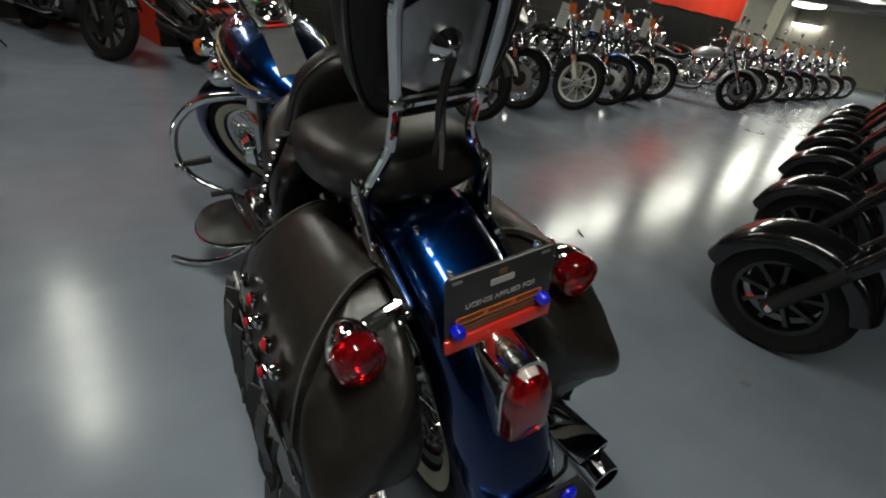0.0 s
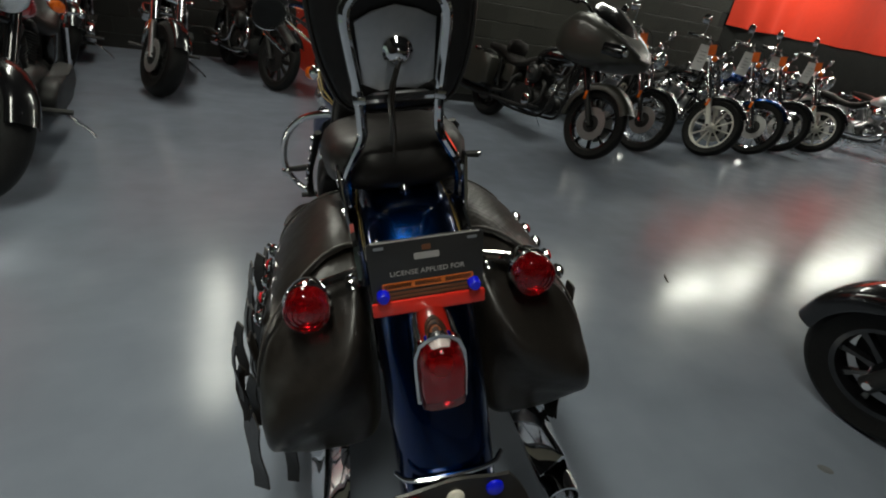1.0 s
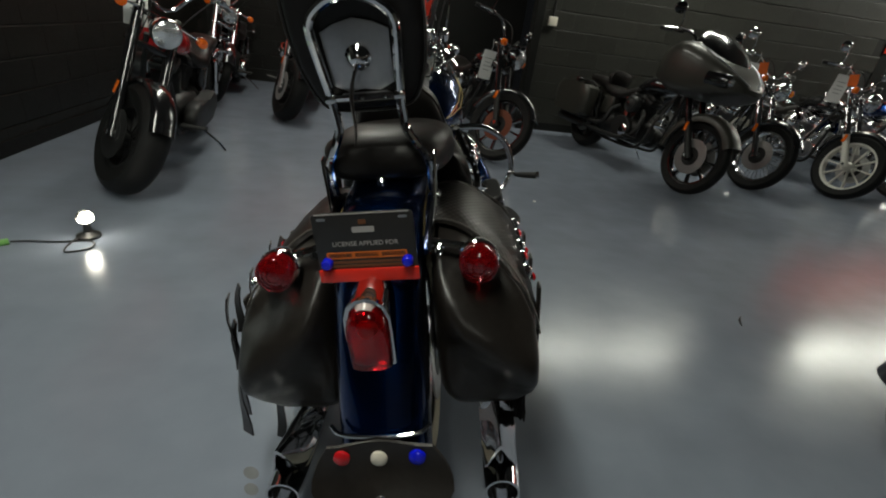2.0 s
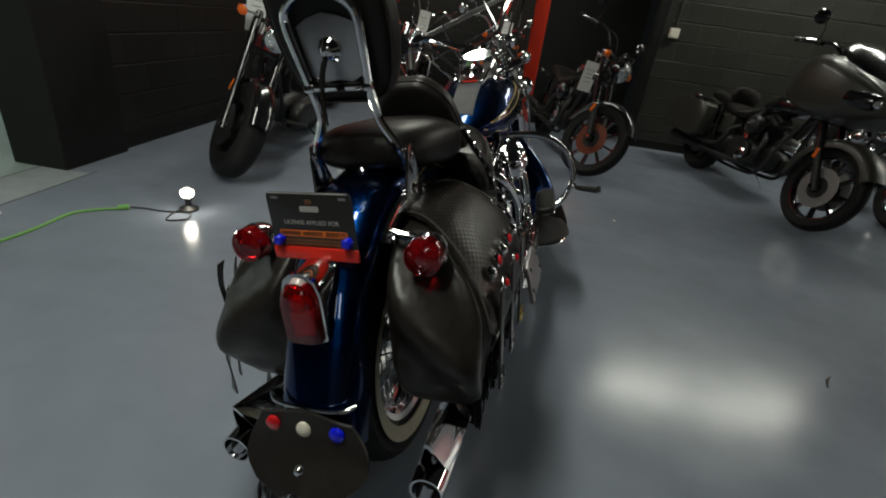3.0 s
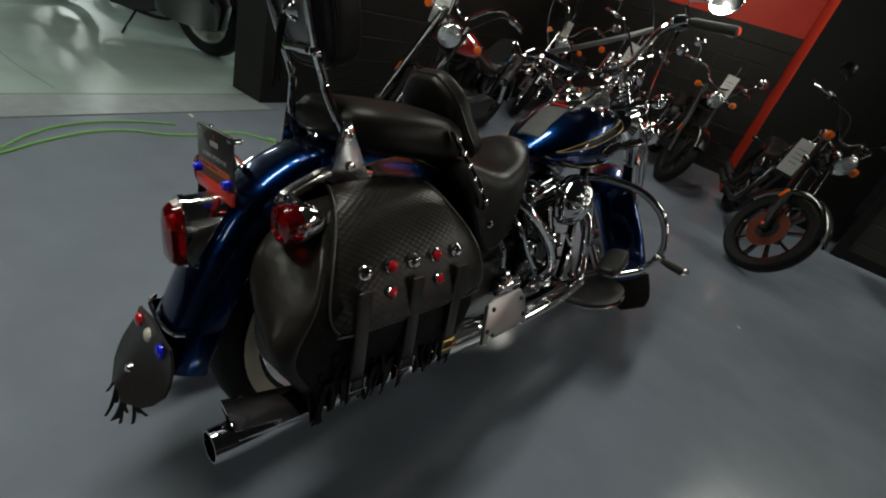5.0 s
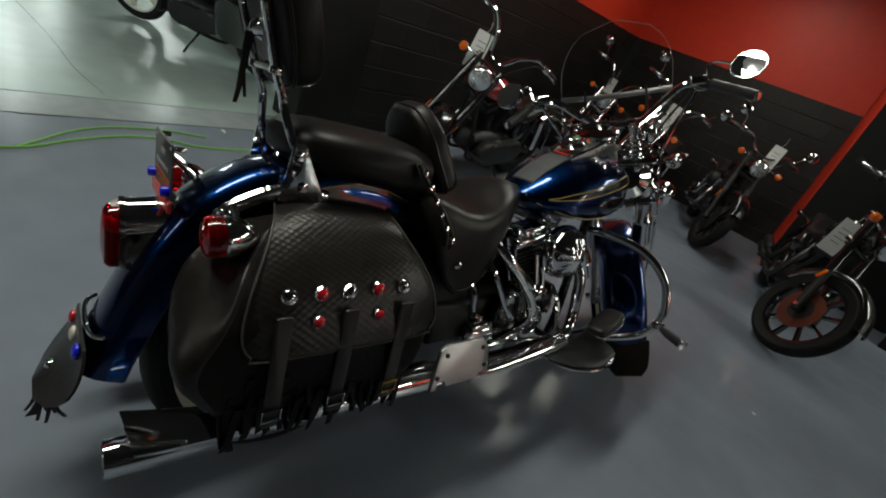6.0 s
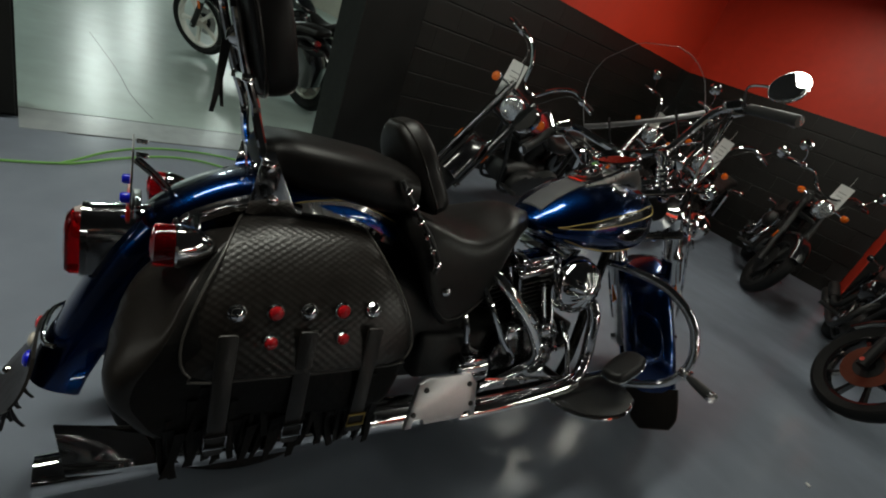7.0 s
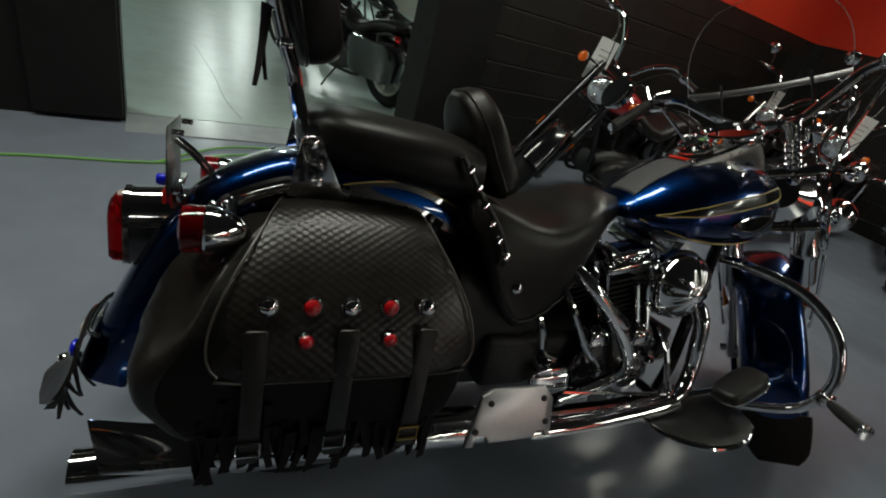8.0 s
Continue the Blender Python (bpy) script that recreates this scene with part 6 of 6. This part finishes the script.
    part("spark_lead", tube([(0.70, -0.13, 0.66), (0.62, -0.14, 0.70), (0.58, -0.08, 0.66)], 0.005, 6, 4), BLACKPLASTIC, top, "", AHEAD)
    for s in (-1, 1):
        part("frame_tube", tube([(1.22, s * 0.03, 0.88), (1.13, s * 0.09, 0.52), (1.08, s * 0.12, 0.27), (0.96, s * 0.13, 0.20), (0.40, s * 0.13, 0.20), (0.20, s * 0.12, 0.30), (0.13, s * 0.11, 0.52), (0.22, s * 0.10, 0.72)], 0.018, 10, 5), PAINTBLACK, top)
        part("swing_arm", tube([(0.0, s * 0.10, 0.322), (0.20, s * 0.12, 0.40), (0.34, s * 0.12, 0.48)], 0.02, 10, 4), CHROME, top)
        part("axle_cover", lathe([(0.03, 0), (0.028, 0.015), (0, 0.02)], 16, aim((0.0, s * 0.115, 0.322), (0, s, 0))), CHROME, top)
        guard = part("engine_guard", tube([(1.19, s * 0.05, 0.66), (1.22, s * 0.15, 0.668), (1.28, s * 0.27, 0.648), (1.325, s * 0.36, 0.58), (1.345, s * 0.402, 0.49), (1.345, s * 0.405, 0.40), (1.32, s * 0.355, 0.315), (1.24, s * 0.24, 0.255), (1.12, s * 0.13, 0.235)], 0.0155, 12, 5), CHROME, top, "chrome engine guard loop")
        part("guard_clamp", box(1.345, s * 0.408, 0.385, 0.042, 0.042, 0.04, 0.01), CHROME, guard)
        if s < 0:
            part("highway_peg", tube([(1.34, -0.42, 0.385), (1.32, -0.46, 0.386), (1.28, -0.535, 0.390)], [0.010, 0.016, 0.018], 12, 3), BLACKPLASTIC, guard, "black rubber highway peg")
            part("peg_cap", lathe([(0.019, 0), (0.019, 0.008), (0, 0.011)], 14, aim((1.28, -0.534, 0.390), (-0.4, -1, 0.05))), CHROME, guard)
        else:
            part("highway_peg", tube([(1.34, 0.40, 0.40), (1.33, 0.36, 0.40), (1.32, 0.29, 0.405)], [0.010, 0.015, 0.016], 12, 3), BLACKPLASTIC, guard, "black rubber highway peg folded inwards")
        board = [(p.x, p.y) for p in curve_points([(x, y, 0) for x, y in ((0.84, 0.225), (0.84, 0.30), (0.88, 0.37), (0.97, 0.41), (1.07, 0.405), (1.17, 0.36), (1.19, 0.29), (1.17, 0.225), (1.00, 0.215))], 4, True)]
        if s < 0:
            board = [(x, -y) for x, y in board][::-1]
        fb = part("footboard", slab(board, 0.014, Matrix.Translation((0, 0, 0.272 + s * 0.0)), 0.004), BLACKPLASTIC, top, "black rubber footboard with chrome rim")
        part("footboard_rim", tube([(x, y, 0.268) for x, y in board], 0.0075, 8, closed=True, straight=True), CHROME, fb)
        part("footboard_bracket", tube([(0.98, s * 0.12, 0.26), (0.98, s * 0.25, 0.262)], 0.014, 8, straight=True), MATTBLACK, fb)
        pb = [(-0.105, -0.06), (-0.085, -0.06), (-0.085, -0.035), (-0.055, -0.035), (-0.055, -0.055), (0.06, -0.055), (0.06, -0.035), (0.085, -0.035), (0.085, -0.055), (0.10, -0.055), (0.098, 0.03), (0.075, 0.058), (-0.05, 0.058), (-0.075, 0.045)]
        pf = part("passenger_footboard", slab(pb, 0.014, frame_axes((0.365, s * 0.338, 0.382), (1, 0, 0), (0, -s * 0.25, 1)), 0.004), GREYPLATE, top, "folded passenger footboard, pale metal underside")
        for u, v in ((-0.055, 0.030), (0.072, 0.032), (-0.085, -0.025), (0.082, -0.018)):
            part("board_rivet", lathe([(0.007, 0), (0.0065, 0.003), (0, 0.0045)], 10, aim((0.365 + u, s * (0.3455 - v * 0.25), 0.383 + v), (0, s, 0.25))), MATTBLACK, pf)
        saddlebag(top, s, lean)
    part("brake_pedal", tube([(0.95, -0.20, 0.27), (1.04, -0.25, 0.31), (1.15, -0.29, 0.355)], 0.009, 8, 4), CHROME, top)
    pad_line = [(p.x, p.y) for p in curve_points([(-0.052, -0.022, 0), (-0.03, -0.034, 0), (0.03, -0.036, 0), (0.055, -0.02, 0), (0.055, 0.02, 0), (0.03, 0.034, 0), (-0.03, 0.032, 0), (-0.052, 0.02, 0)], 3, True)]
    PAD = frame_axes((1.150, -0.300, 0.365), (0.86, 0.1, 0.30), (0.1, -1, 0.15)) @ Matrix.Diagonal((1.5, 1.25, 1.2, 1))
    pedal = part("pedal_pad", cushion(pad_line, 0.030, PAD, 0.25), BLACKPLASTIC, top, "large black rubber brake pad")
    part("pad_plate", slab([(x * 1.04, y * 1.04) for x, y in pad_line], 0.006, PAD @ Matrix.Translation((0, 0, 0.012 if (PAD.to_3x3() @ Vector((0, 0, 1))).z < 0 else -0.012)), 0.002), CHROME, pedal)
    part("shift_lever", tube([(0.86, 0.24, 0.30), (0.98, 0.25, 0.33), (1.08, 0.26, 0.36)], 0.008, 8, 4), CHROME, top)
    part("shift_peg", tube([(1.08, 0.25, 0.36), (1.08, 0.33, 0.365)], 0.011, 8, straight=True), BLACKPLASTIC, top)
    part("jiffy_stand", tube([(0.98, 0.17, 0.20), (1.01, 0.33, 0.12), (1.05, 0.45, 0.112), (1.12, 0.53, 0.118)], 0.012, 10, 4), CHROME, top)
    return top


LEAN = radians(11.03)
main_bike(pose(0.1684, 0.9264, 0.0, 0, 0, 120.736) @ pose(0, 0, 0.004, -11.03), LEAN)


# ---- the other bikes ----
BLACKED = style(rim=PAINTBLACK, style="nine", tube=PAINTBLACK, bar=PAINTBLACK, engine=MATTBLACK, cover=PAINTBLACK, strut=PAINTBLACK, pipe=MATTBLACK, lamp_shell=PAINTBLACK, fork=MATTBLACK)
ROAD = style(rim=MATTBLACK, style="nine", tube=MATTBLACK, bar=MATTBLACK, engine=DULLMETAL, cover=CHROME, fork=MATTBLACK)
CLASSIC = style(fork=CHROME, tag_ahead=True, tag=-0.8)
PALE = style(rim=WHITEPAINT, style="ten", slim=True, tank=PAINTBLACK, w_front=0.11, fork=WHITEPAINT, disc_sides=(1,), tag_ahead=True, tag=-0.8)
FAIRED = style(wb=1.62, rim=DULLMETAL, style="nine", paint=GREYPAINT, tank=GREYPAINT, fairing=True, bags=True, engine=MATTBLACK, cover=MATTBLACK, tube=PAINTBLACK, fork=MATTBLACK, bar=PAINTBLACK, steer=6, tag=0, bar_z=1.26)
FAIRED.update(disc_r=0.152, rim=PAINTBLACK, tank=PAINTBLACK, disc=SILVERDISC, disc_sides=(-1, 1), pad=True, pipe=MATTBLACK, strut=MATTBLACK, deep_guard=True, guard_arc=range(28, 193, 15))
GROUP = "bikes parked along the walls"

# front row against the long wall
stock_bike(parked(3.30, 3.30, -80, FAIRED), FAIRED, "matt grey faired touring motorcycle with hard bags by the black wall", GROUP)
spoke = stock_bike(parked(4.22, 3.62, -90, CLASSIC), CLASSIC, "black cruiser motorcycle with wire wheels and chrome fork", GROUP)
pale = stock_bike(parked(5.16, 3.54, -90, PALE), PALE, "black cruiser motorcycle with pale cast wheels and a price tag", GROUP)
o = dict(CLASSIC, tank=BLUE, paint=BLUE)
bluet = stock_bike(parked(6.08, 3.68, -90, o), o, "blue cruiser motorcycle with wire wheels and a price tag", GROUP)
copy_thing(spoke, parked(6.85, 3.85, -88, CLASSIC))
copy_thing(pale, parked(7.68, 3.90, -91, PALE))
o = dict(CLASSIC, tank=SILVERPAINT, paint=SILVERPAINT, style="five", rim=PAINTBLACK)
silver = stock_bike(parked(9.27, 3.19, -62, o), o, "silver cruiser motorcycle with black five-spoke wheels", GROUP)
for p, q, src, od in ((10.5, 3.5, spoke, CLASSIC), (11.6, 3.57, pale, PALE), (12.9, 3.58, bluet, CLASSIC), (14.1, 3.6, spoke, CLASSIC), (15.4, 3.6, silver, CLASSIC), (16.8, 3.65, pale, PALE), (18.4, 3.7, spoke, CLASSIC)):
    copy_thing(src, parked(p, q, -90, od))

# recess and corner
o = dict(BLACKED, tank=PAINTBLACK, disc=BRONZE, mid=True, steer=38, tag_at=(1.13, -0.09, 0.80, 10))
stock_bike(parked(1.64, 3.86, -80, o), o, "black roadster motorcycle with bronze brake discs and a price tag", GROUP)
o = dict(ROAD, tank=REDPAINT, w_front=0.17, steer=40, lamp_r=0.082, bar=CHROME, no_mirrors=True, bar_z=1.24, disc=MATTBLACK, engine=MATTBLACK, cover=MATTBLACK, fork=PAINTBLACK, tube=PAINTBLACK, tag_at=(1.24, -0.06, 1.03, -30))
red = stock_bike(parked(-0.90, 2.44, -86, o, 9), o, "black cruiser motorcycle with a red tank and chrome headlamp", GROUP)
o = dict(ROAD, w_front=0.17, bar=CHROME, tube=CHROME, fork=DULLMETAL, engine=MATTBLACK, bar_z=1.27, steer=26, tag_at=(1.20, 0.10, 1.06, 10))
fat = stock_bike(parked(-0.37, 4.72, -88, o), o, "black cruiser motorcycle with a fat front tyre", GROUP)
o = dict(ROAD, style="ten", rim=MATTBLACK, disc=MATTBLACK, bar=CHROME, engine=MATTBLACK, cover=MATTBLACK, wb=1.47, tag_at=(1.05, 0.12, 1.06, 20))
stock_bike(parked(0.66, 5.35, -72, o, 6), o, "black motorcycle with a slim dark cast front wheel", GROUP)

o = dict(CLASSIC, steer=24, engine=MATTBLACK, bar_z=1.26, tag=0, tag_ahead=False, tag_at=(1.20, 0.0, 1.04, 25))
stock_bike(parked(-1.22, 5.30, -83, o, 7), o, "black cruiser motorcycle with chrome bars in the wall corner", GROUP)

# black row across the aisle, facing the long wall
o = dict(BLACKED, wb=1.62, r_front=0.265, w_front=0.12, deep_guard=True, guard_arc=range(14, 179, 15), rim=PAINTBLACK, disc=MATTBLACK, plain_fork=True, bags=True, steer=4, tag=0)
dark = stock_bike(parked(2.30, 0.26, 89, o, 9), o, "gloss black touring motorcycle with deep front fender and hard bags", "black bikes in a row")
for p, q, h in ((3.32, 0.44, 90), (4.45, 0.66, 89), (5.6, 0.88, 91), (6.8, 1.10, 90), (8.0, 1.3, 89), (9.3, 1.5, 90)):
    copy_thing(dark, parked(p, q, h, o, 9))

# the next room
o = dict(CLASSIC, rim=WHITEPAINT, style="five", engine=MATTBLACK, cover=MATTBLACK, fork=MATTBLACK, strut=MATTBLACK, pipe=MATTBLACK, tank=PAINTBLACK, r_front=0.34, r_rear=0.33, wb=1.62, bags=True, tag=0)
room_bike = stock_bike(parked(-4.45, 1.75, 202, o), o, "black cruiser motorcycle with pale rims in the next room", "bikes in the next room")
copy_thing(room_bike, parked(-5.6, 2.75, 202, o))


# ---- small things on the floor ----
cord_line = [(-0.55, -1.10), (-0.73, -0.95), (-0.86, -0.80), (-0.99, -0.63), (-1.14, -0.48), (-1.33, -0.40), (-1.55, -0.27), (-1.66, -0.12), (-1.70, 0.06), (-1.80, 0.22), (-1.92, 0.36), (-1.93, 0.47), (-1.90, 0.58)]
cord = thing("extension_cord", "bright green extension cord lying across the floor", "cord", pose(0, 0, 0))
part("cable", tube([(x, y, 0.008) for x, y in cord_line], 0.0065, 8, 5), GREENCORD, cord)
part("socket_end", tube([(-1.903, 0.57, 0.013), (-1.893, 0.62, 0.013)], [0.013, 0.015], 10, straight=True), GREENCORD, cord)
loose = thing("extension_cord", "second strand of green extension cord lying beside the first", "cord", pose(0, 0, 0))
part("cable", tube([(x, y, 0.008) for x, y in ((-1.10, -0.51), (-1.22, -0.49), (-1.38, -0.47), (-1.55, -0.41), (-1.68, -0.31), (-1.80, -0.15), (-1.88, 0.05))], 0.006, 8, 5), GREENCORD, loose)
work = thing("work_light", "small lit work lamp with a black lead on the floor", "work light", pose(-1.76, 0.88, 0))
part("lamp_base", lathe([(0.05, 0), (0.05, 0.012), (0.03, 0.02), (0.018, 0.03), (0.016, 0.06), (0.022, 0.075), (0, 0.076)], 20), BLACKPLASTIC, work)
part("reflector_shell", lathe([(0.014, -0.035), (0.024, -0.025), (0.036, -0.004), (0.034, -0.002), (0.02, -0.02), (0, -0.024)], 24, aim((0, 0, 0.10), (1, -0.25, 0.25))), CHROME, work)
part("bulb", lathe([(0.0, -0.018), (0.018, -0.012), (0.026, 0.002), (0.020, 0.018), (0, 0.026)], 20, aim((0.008, -0.002, 0.102), (1, -0.25, 0.25))), BULB, work)
part("lead", tube([(0.0, 0.0, 0.02), (0.02, -0.08, 0.006), (0.10, -0.14, 0.005), (0.13, -0.05, 0.005), (0.06, -0.02, 0.006), (-0.02, -0.12, 0.005), (-0.10, -0.20, 0.008), (-0.13, -0.255, 0.012)], 0.004, 6, 6), BLACKPLASTIC, work)
leaf = thing("leaf", "small dry yellow leaf on the floor", "leaf", pose(-2.09, 0.09, 0.002, 0, 0, 30))
part("blade", slab([(p.x, p.y) for p in curve_points([(0.03, 0, 0), (0.01, 0.012, 0), (-0.025, 0.008, 0), (-0.03, 0, 0), (-0.012, -0.011, 0)], 4, True)], 0.003), WHITEJEWEL, leaf)
stick = thing("debris_splinter", "thin dark splinter on the glossy floor", "debris", pose(1.0, 2.48, 0.0, 0, 0, 95))
part("splinter", tube([(-0.05, 0, 0.003), (0, 0.006, 0.004), (0.045, 0.0, 0.003)], [0.003, 0.006, 0.002], 6, 4), MATTBLACK, stick)
chip = thing("debris_chip", "tiny pale chip on the floor", "debris", pose(-0.42, 3.25, 0.0))
part("chip", box(0, 0, 0.004, 0.02, 0.014, 0.008, 0.002), PAPER, chip)
for x, y, r in ((-0.10, 0.53, 0.02), (-0.06, 0.50, 0.018), (1.39, 1.38, 0.02)):
    spot = part("oil_spot", lathe([(r, 0.0005), (r * 0.8, 0.0012), (0, 0.0014)], 14, Matrix.Translation((x, y, 0)) @ Matrix.Diagonal((1.2, 0.8, 1, 1))), SEAM)
    tagged(spot, "small dark oil spot on the grey floor", "stain")


# ---- blocks of the painted walls ----
def block_mesh(w, h, mat, d=0.014):
    bm = box(0, 0, 0, w - 0.0012, d, h - 0.008)
    bed = [e for e in bm.edges if abs(e.verts[0].co.x - e.verts[1].co.x) > 0.1]
    bmesh.ops.bevel(bm, geom=bed, offset=0.0045, segments=2, affect="EDGES", profile=0.5)
    me = bpy.data.meshes.new("block")
    bm.to_mesh(me)
    bm.free()
    me.materials.append(mat)
    return me


BLACK_PAIR = block_mesh(0.40, 0.20, BLOCK), block_mesh(0.20, 0.20, BLOCK)
GREY_PAIR = block_mesh(0.40, 0.20, BLOCKGREY), block_mesh(0.20, 0.20, BLOCKGREY)


def block_wall(parent, length, rows, pair, place):
    """Courses of blocks, half-lapped; place(u, z) gives a pose in the wall's own space."""
    for r in range(rows):
        u = 0.0
        if r % 2:
            piece = new("block", pair[1])
            piece.parent, piece.matrix_basis = parent, place(0.10, 0.1 + 0.2 * r)
            u = 0.20
        while u + 0.40 <= length + 1e-6:
            piece = new("block", pair[0])
            piece.parent, piece.matrix_basis = parent, place(u + 0.20, 0.1 + 0.2 * r)
            u += 0.40


block_wall(bpy.data.objects["wall_west"], 4.4, 9, BLACK_PAIR, lambda u, z: Matrix.Translation((W_FACE - 0.009, OPEN_HI + 0.50 + u, z - 0.03)) @ Matrix.Rotation(radians(90), 4, "Z"))
block_wall(bpy.data.objects["wall_back"], 2.8, 9, BLACK_PAIR, lambda u, z: Matrix.Translation((W_FACE + 0.1 + u, BACK_FACE + 0.009, z - 0.03)))
block_wall(bpy.data.objects["wall_north"], 4.8, 14, GREY_PAIR, lambda u, z: Matrix.Translation((2.46 + u, N_FACE + 0.009, z)))
